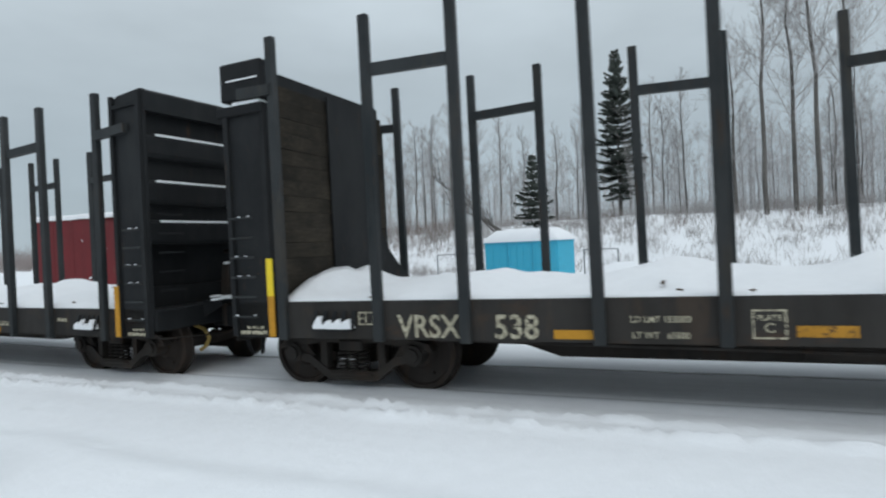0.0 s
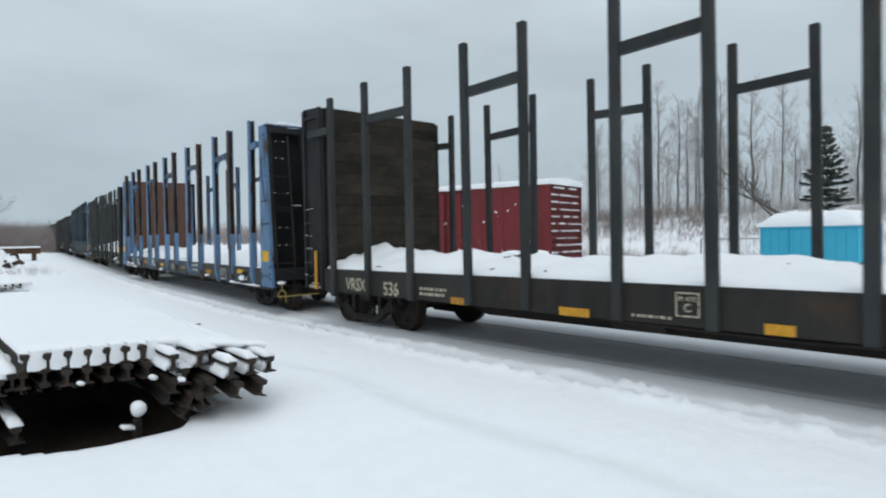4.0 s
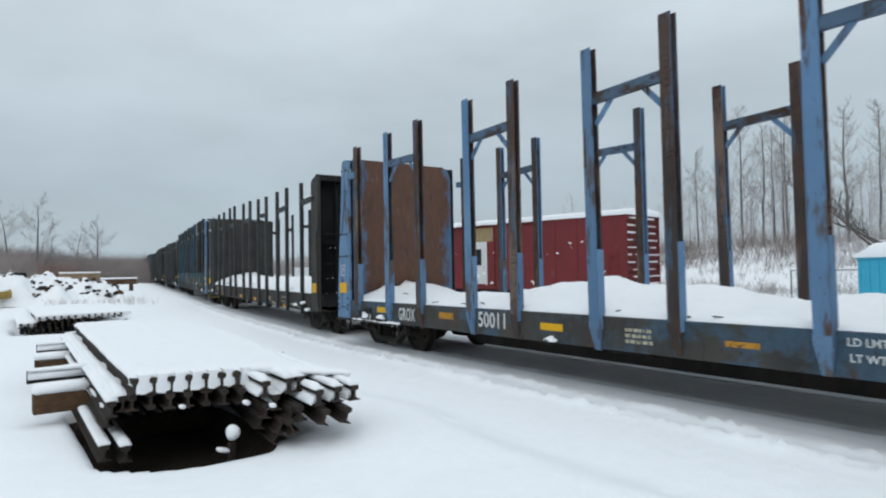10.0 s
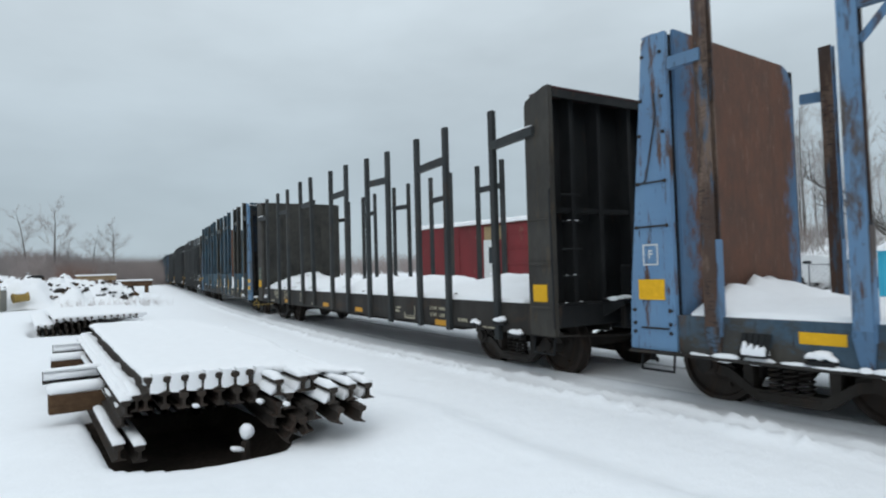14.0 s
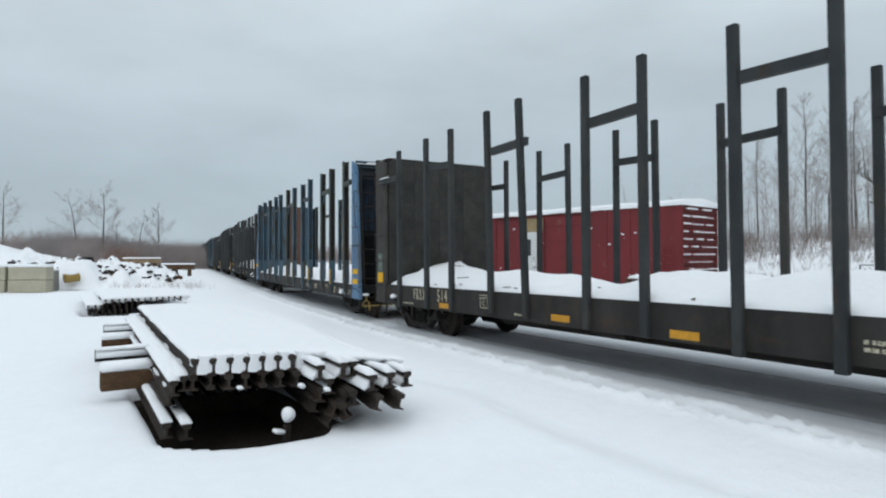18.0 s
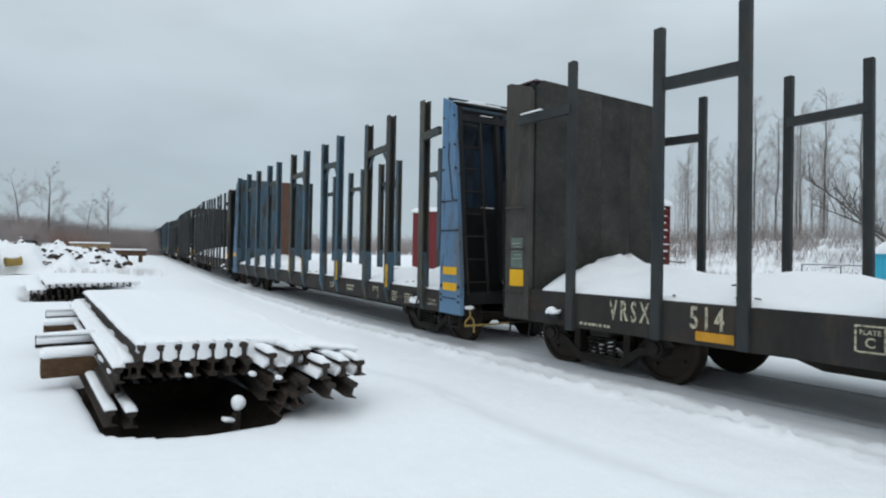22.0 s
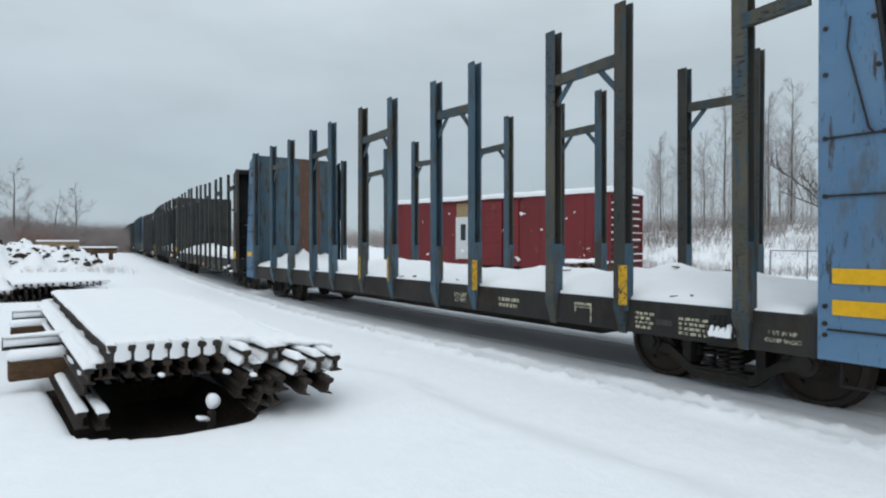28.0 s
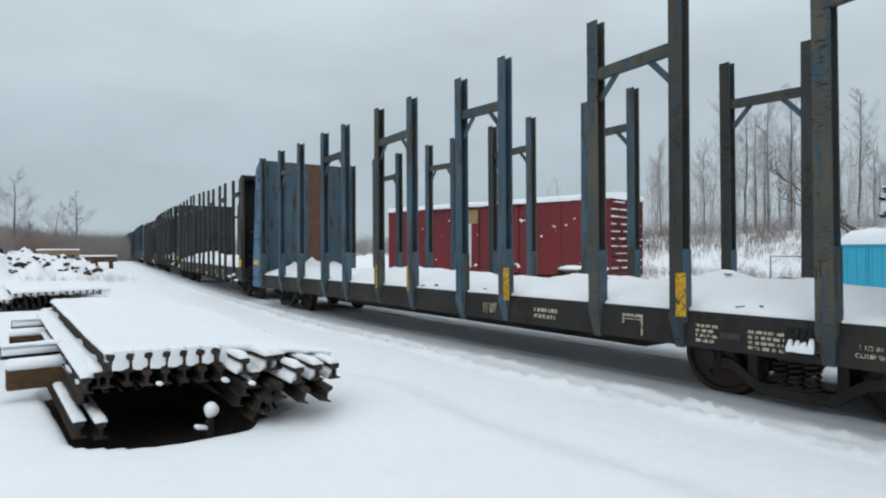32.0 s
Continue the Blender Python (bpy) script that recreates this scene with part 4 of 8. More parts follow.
def bulkhead_rounded(car, y, o, top, paint, boards, plate=True, deco=False, z0=0.6):
    """Charcoal end wall with rounded top corners, a deep side and vertical ribs outside."""
    d = 0.52
    def Y(a):
        return y - o * a
    bm = bmesh.new()
    a, b = sorted((Y(0.0), Y(d)))
    box(bm, -HALF + 0.036, HALF - 0.09, a, b, top - 0.04, top - 0.004, 0.01)
    root = part("bulkhead", bm, M_REDCAP, car, "charcoal steel end bulkhead with rounded corners")
    for s in (-1, 1):
        bm = bmesh.new()
        x = -HALF - 0.02 if s < 0 else HALF - 0.05
        out = [(Y(0.0), z0 + 0.02), (Y(d), z0 + 0.02), (Y(d), top - 0.20), (Y(d - 0.04), top - 0.12), (Y(0.10), top), (Y(0.0), top)]
        if s > 0:
            out = [(Y(0.0), z0 + 0.02), (Y(d), z0 + 0.02), (Y(d), top - 0.02), (Y(0.0), top - 0.02)]
        prism(bm, out, "x", x - 0.04, x + 0.04)
        part("side_plate", bm, paint, root)
    ib = bmesh.new()
    a, b = sorted((Y(d - 0.02), Y(d - 0.12)))
    box(ib, -HALF + 0.036, HALF - 0.09, a, b, 1.0, top - 0.05)
    part("back_sheet", ib, M_BLACK, root, "black recessed steel sheet")
    # header with a faint stencil
    ib = bmesh.new()
    a, b = sorted((Y(0.01), Y(0.05)))
    box(ib, -HALF + 0.036, HALF - 0.09, a, b, top - 0.15, top - 0.042)
    head = part("header", ib, M_BLACK, root)
    ib = bmesh.new()
    a, b = sorted((Y(0.008), Y(0.004)))
    for k in range(8):
        if k != 4:
            box(ib, 0.62 + 0.075 * k, 0.67 + 0.075 * k, a, b, top - 0.125, top - 0.07)
    tagged(part("stencil", ib, M_WHITE, head, "faint white stencil that cannot be read"), kind="stuff")
    for x in (-0.9, -0.35, 0.3, 0.85):
        ib = bmesh.new()
        bar(ib, (x, Y(d - 0.23), 1.0), (x, Y(d - 0.23), top - 0.05), 0.08, 0.22, (0, 1, 0))
        part("vertical_rib", ib, M_BLACK, root)
    ib = bmesh.new()
    bar(ib, (-HALF + 0.04, Y(d - 0.28), 2.35), (HALF - 0.04, Y(d - 0.28), 2.35), 0.08, 0.08)
    part("cross_beam", ib, M_BLACK, root)
    ladder(root, -HALF - 0.10, min(Y(0.05), Y(0.45)), max(Y(0.05), Y(0.45)), 0.62, 2.45, 3, M_GREY, snow=False)
    ladder(root, Y(0.0), -HALF + 0.12, -HALF + 0.5, 0.8, 2.7, 5, M_BLACK, 0, "x", True)
    gb = bmesh.new()
    pipe(gb, [(-HALF - 0.06, Y(0.0), 0.7), (-HALF - 0.09, Y(0.0), 2.6), (-HALF - 0.03, Y(0.03), 2.65)], 0.014)
    part("grab_iron", gb, M_BLACK, root)
    gb = bmesh.new()
    pipe(gb, [(-HALF + 0.02, Y(0.08), 0.62), (-HALF - 0.02, Y(0.08), 0.34), (-HALF - 0.02, Y(0.5), 0.34), (-HALF + 0.02, Y(0.5), 0.62)], 0.017)
    part("stirrup_step", gb, M_BLACK, root)
    if plate:
        yb = bmesh.new()
        a, b = sorted((Y(0.13), Y(d - 0.1)))
        box(yb, -HALF - 0.072, -HALF - 0.062, a, b, 1.06, 1.30)
        part("reflector", yb, M_YELLOW, root, "orange-yellow reflector plate")
    if deco:
        gb = bmesh.new()
        a, b = sorted((Y(0.15), Y(d - 0.12)))
        box(gb, -HALF - 0.070, -HALF - 0.061, a, b, 1.32, 1.76)
        part("panel_patch", gb, plain("grey_green_patch", (0.13, 0.17, 0.15), 0.7, 0, 0.3, 9), root, "grey-green scuffed panel with scrawled marks")
        wb = bmesh.new()
        for k in range(5):
            z = 1.46 + 0.055 * k
            pipe(wb, [(-HALF - 0.072, a + 0.03 + 0.02 * (k % 3), z), (-HALF - 0.072, (a + b) / 2, z + 0.008 * (k % 2)), (-HALF - 0.072, b - 0.03 - 0.05 * (k % 2), z - 0.006)], 0.006, 4)
        part("scrawl", wb, M_WHITE, root, "faint white scrawl that cannot be read")
    w = (2 * HALF - 0.08) / 4
    for i in range(4):
        sheet = bmesh.new()
        x0, x1 = -HALF + 0.04 + i * w + 0.003, -HALF + 0.04 + (i + 1) * w - 0.003
        if i == 0:
            out = [(x0, 1.0), (x1, 1.0), (x1, top - 0.01), (x0 + 0.12, top - 0.01), (x0, top - 0.12)]
        elif i == 3:
            out = [(x0, 1.0), (x1, 1.0), (x1, top - 0.12), (x1 - 0.12, top - 0.01), (x0, top - 0.01)]
        else:
            out = [(x0, 1.0), (x1, 1.0), (x1, top - 0.01), (x0, top - 0.01)]
        prism(sheet, out, "y", Y(d - 0.01), Y(d + 0.03))
        part("lining_sheet", sheet, boards, root)
    return root


def flat_car(label, y0, y1, stakes, top, style):
    """One car between the end faces y0 < y1 (train coordinates). stakes: where they stand. Returns the car's root."""
    mid, half = (y0 + y1) / 2, (y1 - y0) / 2
    car = thing("bulkhead_flat_car", label, "freight car", "cars of the train")
    car["mid"] = mid
    blue = style["kind"] == "tapered"
    z0, z1 = style["sill_z"]
    # centre sill and deck
    bm = bmesh.new()
    box(bm, -HALF + 0.10, HALF - 0.10, -half + 0.35, half - 0.35, z1 - 0.09, z1 - 0.02)
    for k in range(9):
        y = -half + 1.2 + k * (2 * half - 2.4) / 8
        box(bm, -HALF + 0.10, HALF - 0.10, y - 0.06, y + 0.06, 0.78, z1 - 0.09)
    part("deck", bm, M_BLACK, car, "dark steel deck under snow")
    bm = bmesh.new()
    a = half - 3.05
    k = style.get("belly", 0.32)
    prism(bm, [(-half + 0.2, z1 - 0.1), (half - 0.2, z1 - 0.1), (half - 0.2, 0.68), (a, 0.60), (a - 0.9, k), (-a + 0.9, k), (-a, 0.60), (-half + 0.2, 0.68)], "x", -0.42, 0.42)
    part("centre_sill", bm, M_TRUCK, car, "fish-bellied black centre sill")
    for s in (-1, 1):
        bm = bmesh.new()
        x = s * HALF
        prism(bm, [(x + s * 0.03, z0), (x + s * 0.03, z1), (x - s * 0.14, z1), (x - s * 0.14, z1 - 0.03), (x, z1 - 0.03), (x, z0 + 0.03), (x - s * 0.14, z0 + 0.03), (x - s * 0.14, z0)], "y", -half + 0.02, half - 0.02)
        part("side_sill", bm, style["sill"], car)
    for s in (-1, 1):
        bm = bmesh.new()
        box(bm, -HALF + 0.04, HALF - 0.04, min(s * half, s * (half - 0.3)), max(s * half, s * (half - 0.3)), 0.70, min(1.02, z1), 0.015)
        box(bm, -0.22, 0.22, min(s * (half - 0.2), s * (half + 0.25)), max(s * (half - 0.2), s * (half + 0.25)), 0.62, 0.95, 0.02)
        part("end_sill", bm, M_BLACK, car)
    # stakes on both sides, with their braces
    kinds = [stake_mesh("stake", m, m if m is M_BLUE2 else style.get("inside", M_STAKE), style["low"], top, style["w"], style["d"], blue, z0, style.get("far"), style.get("plate_top", 1.24)) for m in style["stakes"]]
    brace_z = top - 0.64
    rise = style.get("rise", [0.0] * len(stakes))
    for s in (-1, 1):
        for i, y in enumerate(stakes):
            me, foot, plate = kinds[i % len(kinds)][0 if s < 0 else 1]
            y += style.get("far_shift", 0.0) if s > 0 else 0.0
            lean = 0.30 * math.sin(i * 1.9 + s + style["seed"])
            st = part("stake", me, None, car, at=pose(0, y - mid, rise[i] if s < 0 else 0.4 * rise[i], 0.25 * math.sin(i * 2.7 + style["seed"]) - (style.get("bent", {}).get(i, 0.0) if s < 0 else 0.0), 0, 0) @ pose(0, 0, 0, 0, lean * 0.5, 0))
            if foot:
                part("stake_foot", foot, None, st)
            if plate:
                part("closing_plate", plate, None, st)
        pairs = [(stakes[i], stakes[i + 1]) for i in range(1, len(stakes) - 1, 2)] + [(y0 + style["reach"], stakes[0]), (stakes[-1], y1 - style["reach"])]
        for j, (a, b) in enumerate(pairs):
            if s < 0 and j in style.get("gone", ()):
                continue
            if s > 0:
                a, b = a + style.get("far_shift", 0.0), b + style.get("far_shift", 0.0)
            bm = bmesh.new()
            x = s * (HALF + (0.035 if j < len(pairs) - 2 else 0.08))
            tilt = 0.02 * math.sin(j * 2.3 + s)
            bar(bm, (x, a - mid, brace_z - tilt), (x, b - mid, brace_z + tilt), 0.08, 0.13)
            br = part("brace", bm, style["brace"] if j < len(pairs) - 2 else style.get("end_brace", style["brace"]), car)
            if blue and j < len(pairs) - 2:
                for e, g in ((a, 1), (b, -1)):
                    bm = bmesh.new()
                    bar(bm, (x, e - mid + g * 0.07, brace_z - 0.34), (x, e - mid + g * 0.34, brace_z - 0.05), 0.02, 0.07)
                    part("gusset", bm, style["low"], br)
            if style.get("capped") and j >= len(pairs) - 2:
                lo = a if j == len(pairs) - 2 else b - 0.5
                snow_cap(car, x - 0.035, x + 0.035, lo - mid + 0.03, lo - mid + 0.45, brace_z + 0.065, 0.035)
    if style["kind"] == "ribbed":
        bulkhead_ribbed(car, y0 - mid, -1, style["wall"], style["paint"], style["boards"], False, z0)
        bulkhead_ribbed(car, y1 - mid, 1, style["wall"], style["paint"], style["boards"], style.get("broken", False), z0)
    elif style["kind"] == "tapered":
        bulkhead_tapered(car, y0 - mid - style.get("out", 0.0), -1, style["wall"], style["paint"], style["boards"], style["plates"], style.get("recess"), style.get("sign", False), z0, **style.get("end", {}))
        bulkhead_tapered(car, y1 - mid, 1, style["wall"], style["paint"], style["boards"], style["plates"][:1], style.get("recess"), False, z0, **style.get("end", {}))
    else:
        bulkhead_rounded(car, y0 - mid, -1, style["wall"], style["paint"], style["boards"], z0=z0)
        bulkhead_rounded(car, y1 - mid, 1, style["wall"], style["paint"], style["boards"], True, style.get("deco", False), z0)
    for e in (-1, 1):
        truck(car, e * (half - style["truck"]))
        coupler(car, e, half)
        if e < 0 or style["kind"] == "ribbed":
            end_gear(car, e, half, style["kind"])
    snow_load(car, half, z1, style["seed"], style.get("dip", (0.0, 1.0, 0.5)), style.get("load", (0.22, 1.0)))
    if style.get("boards_out"):
        for e in (-1, 1):
            bm = bmesh.new()
            box(bm, -HALF - 0.12, -HALF - 0.03, min(e * half, e * (half - 2.9)), max(e * half, e * (half - 2.9)), z0 - 0.03, z0 + 0.0, 0.006)
            part("running_board", bm, M_SILL, car)
            rd = random.Random(int(half * 100) + e)
            sb = bmesh.new()
            y = 0.75
            while y < 2.8:
                ln = rd.uniform(0.10, 0.42)
                a, b = sorted((e * (half - y), e * (half - min(2.85, y + ln))))
                wob = rd.uniform(0.0, 0.03)
                bmesh.ops.create_icosphere(sb, subdivisions=2, radius=1, matrix=Matrix.Translation((-HALF - 0.078 + wob, (a + b) / 2, z0 + 0.002)) @ Matrix.Diagonal((0.045 - wob * 0.5, (b - a) * 0.56, rd.uniform(0.018, 0.05), 1)))
                y += ln * rd.uniform(0.75, 1.25)
            for v in sb.verts:
                v.co.z += 0.014 * lumps(v.co.y * 12, v.co.x * 12, 1.0, 4.0)
            tagged(part("board_snow", sb, M_LOAD, car, "ragged snow on the running board", True), kind="stuff")
    underside(car, half)
    return car


def coupler(car, e, half):
    """Coupler with its knuckle, air hose, cut lever and the end platform above it."""
    bm = bmesh.new()
    y = e * half
    def E(p, q):
        return sorted((y + e * p, y + e * q))
    a, b = E(0, 0.62)
    box(bm, -0.08, 0.08, a, b, 0.72, 0.87, 0.02)
    prism(bm, [(-0.18, y + e * 0.40), (0.10, y + e * 0.40), (0.18, y + e * 0.60), (0.15, y + e * 0.72), (-0.02, y + e * 0.62), (-0.18, y + e * 0.66)], "z", 0.62, 0.96)
    box(bm, -0.10, 0.02, *E(0.46, 0.58), 0.50, 0.64, 0.02)
    box(bm, -0.24, 0.24, *E(0.0, 0.12), 0.62, 0.98, 0.03)
    root = part("coupler", bm, M_TRUCK, car)
    kb = bmesh.new()
    rod(kb, (0.09, y + e * 0.62, 0.60), (0.09, y + e * 0.62, 0.98), 0.055, 10)
    part("knuckle", kb, M_TRUCK, root)
    hb = bmesh.new()
    pts = []
    for k in range(9):
        u = k / 8
        pts.append((-0.30 + 0.08 * u, y + e * (0.56 + 0.10 * u ** 1.3), 0.62 - 0.40 * math.sin(math.pi / 2 * u)))
    pipe(hb, pts, 0.030, 7)
    part("air_hose", hb, M_RUBBER, root, "sagging black rubber air hose")
    lb = bmesh.new()
    pipe(lb, [(-HALF + 0.03, y - e * 0.02, 0.66), (-HALF + 0.05, y + e * 0.05, 0.60), (-0.9, y + e * 0.08, 0.57), (-0.35, y + e * 0.20, 0.54), (-0.15, y + e * 0.5, 0.66)], 0.012, 6)
    part("cut_lever", lb, M_TRUCK, root, "bent brown cut lever rod")
    # platform of open steel bars on brackets, a ragged layer of snow on it
    pb = bmesh.new()
    for k in range(5):
        p = 0.02 + 0.085 * k
        box(pb, -0.62, 0.95, *E(p, p + 0.055), 1.045, 1.07)
    for x in (-0.55, 0.15, 0.85):
        prism(pb, [(y, 0.82), (y, 1.045), (y + e * 0.40, 1.045), (y + e * 0.40, 1.0)], "x", x - 0.02, x + 0.02)
    part("end_platform", pb, M_BLACK, root, "black end platform of steel bars")
    sb = bmesh.new()
    rd = random.Random(int(half * 100) + e)
    for k in range(6):
        x = -0.55 + 0.27 * k
        w = rd.uniform(0.08, 0.17)
        bmesh.ops.create_icosphere(sb, subdivisions=2, radius=1, matrix=Matrix.Translation((x, y + e * rd.uniform(0.1, 0.3), 1.075)) @ Matrix.Diagonal((w, rd.uniform(0.09, 0.16), rd.uniform(0.025, 0.05), 1)))
    tagged(part("platform_snow", sb, M_LOAD, root, "ragged snow on the end platform", True), kind="stuff")
    sb = bmesh.new()
    for x, p, w, d, h in ((-0.05, 0.47, 0.15, 0.10, 0.045), (0.07, 0.60, 0.11, 0.12, 0.040), (-0.12, 0.60, 0.09, 0.08, 0.032), (0.0, 0.25, 0.09, 0.16, 0.03)):
        bmesh.ops.create_icosphere(sb, subdivisions=2, radius=1, matrix=Matrix.Translation((x, y + e * p, 0.955 if p > 0.4 else 0.87)) @ Matrix.Diagonal((w, d, h, 1)))
    tagged(part("coupler_snow", sb, M_LOAD, root, "uneven snow on the coupler head", True), kind="stuff")


def end_gear(car, e, half, kind):
    """Brake gear on the end that faces the camera: ladder, brake rod, boxes, steps, the pull rods below."""
    y = e * half
    def E(p):
        return y + e * p
    if kind == "ribbed":
        gb = bmesh.new()
        for x in (-HALF + 0.10, -HALF + 0.52):
            bar(gb, (x, E(0.05), 0.80), (x, E(0.05), 2.42), 0.04, 0.05)
        for k in range(6):
            rod(gb, (-HALF + 0.10, E(0.06), 1.0 + 0.27 * k), (-HALF + 0.52, E(0.06), 1.0 + 0.27 * k), 0.014, 6)
        part("end_ladder", gb, M_BLACK, car)
        gb = bmesh.new()
        pipe(gb, [(HALF - 0.08, E(0.08), 0.75), (HALF - 0.08, E(0.10), 2.6), (HALF - 0.06, E(0.05), 4.0)], 0.02, 6)
        for k in range(6):
            box(gb, HALF - 0.12, HALF - 0.04, min(E(0.05), E(0.12)), max(E(0.05), E(0.12)), 1.05 + 0.26 * k, 1.09 + 0.26 * k, 0.01)
        part("brake_staff", gb, M_BLACK, car, "thin brake staff at the far corner")
        for x, w, z1 in ((-0.05, 0.09, 1.60), (0.42, 0.08, 1.52), (0.80, 0.06, 1.75)):
            gb = bmesh.new()
            prism(gb, [(x - w, 1.07), (x + w, 1.07), (x + w * 0.3, z1), (x - w * 0.3, z1)], "y", E(-0.10), E(0.04))
            part("brake_bracket", gb, M_TRUCK, car)
        gb = bmesh.new()
        n = 18
        for k in range(n):
            t0, t1 = 2 * math.pi * k / n, 2 * math.pi * (k + 1) / n
            bar(gb, (0.25 + 0.25 * math.cos(t0), E(0.05), 1.80 + 0.25 * math.sin(t0)), (0.25 + 0.25 * math.cos(t1), E(0.05), 1.80 + 0.25 * math.sin(t1)), 0.03, 0.03, (0, 1, 0))
        for k in range(3):
            t0 = math.pi * k / 3 + 0.3
            bar(gb, (0.25 - 0.25 * math.cos(t0), E(0.04), 1.80 - 0.25 * math.sin(t0)), (0.25 + 0.25 * math.cos(t0), E(0.04), 1.80 + 0.25 * math.sin(t0)), 0.025, 0.02, (0, 1, 0))
        rod(gb, (0.25, E(-0.38), 1.80), (0.25, E(0.06), 1.80), 0.035, 8)
        part("brake_wheel", gb, M_TRUCK, car, "black spoked brake wheel")
        gb = bmesh.new()
        for x, z, w in ((0.22, 2.07, 0.13), (-0.06, 1.61, 0.05), (0.42, 1.53, 0.05), (-0.3, 1.10, 0.12)):
            bmesh.ops.create_icosphere(gb, subdivisions=2, radius=1, matrix=Matrix.Translation((x, E(-0.02), z)) @ Matrix.Diagonal((w, 0.07, 0.025, 1)))
        tagged(part("gear_snow", gb, M_LOAD, car, "snow on the brake gear", True), kind="stuff")
        gb = bmesh.new()
        pipe(gb, [(-0.52, E(-0.30), 0.68), (-0.42, E(-0.18), 0.60), (-0.38, E(-0.12), 0.46), (-0.42, E(-0.16), 0.34), (-0.50, E(-0.20), 0.28)], 0.03, 7)
        part("pale_hose", gb, M_HOSE, car, "pale yellow hose bent down beside the wheel")
    elif kind == "tapered":
        gb = bmesh.new()
        pipe(gb, [(-HALF + 0.13, E(0.08), 0.63), (-HALF + 0.13, E(0.10), 0.52), (-HALF + 0.20, E(0.10), 0.44), (-HALF + 0.21, E(0.10), 0.24)], 0.014, 6)
        pipe(gb, [(-HALF + 0.13, E(0.10), 0.52), (-HALF + 0.04, E(0.10), 0.44), (-HALF + 0.02, E(0.10), 0.38), (-HALF + 0.12, E(0.10), 0.37)], 0.012, 6)
        pipe(gb, [(-HALF + 0.03, E(0.10), 0.36), (-0.75, E(0.11), 0.37), (-0.45, E(0.12), 0.38)], 0.016, 6)
        part("lever_fork", gb, M_HOSE, car, "pale yellow forked lever end hanging at the corner")
        gb = bmesh.new()
        pipe(gb, [(-0.45, E(0.12), 0.38), (-0.12, E(0.16), 0.40), (-0.05, E(0.22), 0.54), (0.10, E(0.30), 0.60)], 0.022, 6)
        part("lever_arm", gb, M_TRUCK, car)
        gb = bmesh.new()
        bmesh.ops.create_icosphere(gb, subdivisions=2, radius=1, matrix=Matrix.Translation((-HALF + 0.12, E(0.08), 0.66)) @ Matrix.Diagonal((0.10, 0.07, 0.035, 1)))
        part("gear_snow", gb, M_LOAD, car, "", True)
        gb = bmesh.new()
        box(gb, 0.42, 0.74, min(E(-0.12), E(0.0)), max(E(-0.12), E(0.0)), 1.08, 2.12, 0.015)
        part("brake_box", gb, M_BLACK, car, "tall black brake box")
        gb = bmesh.new()
        box(gb, 0.40, 0.76, min(E(-0.14), E(0.02)), max(E(-0.14), E(0.02)), 2.116, 2.16, 0.018)
        part("box_snow", gb, M_LOAD, car, "snow on the brake box", True)
        gb = bmesh.new()
        for k in range(4):
            rod(gb, (0.86, E(-0.03), 1.1 + 0.36 * k), (HALF - 0.05, E(-0.03), 1.1 + 0.36 * k), 0.014, 6)
        tagged(part("far_rung", gb, M_BLACK, car), kind="stuff")
    else:
        gb = bmesh.new()
        box(gb, 0.1, 0.7, min(E(-0.3), E(0.0)), max(E(-0.3), E(0.0)), 1.05, 1.55, 0.03)
        part("brake_box", gb, M_BLACK, car)


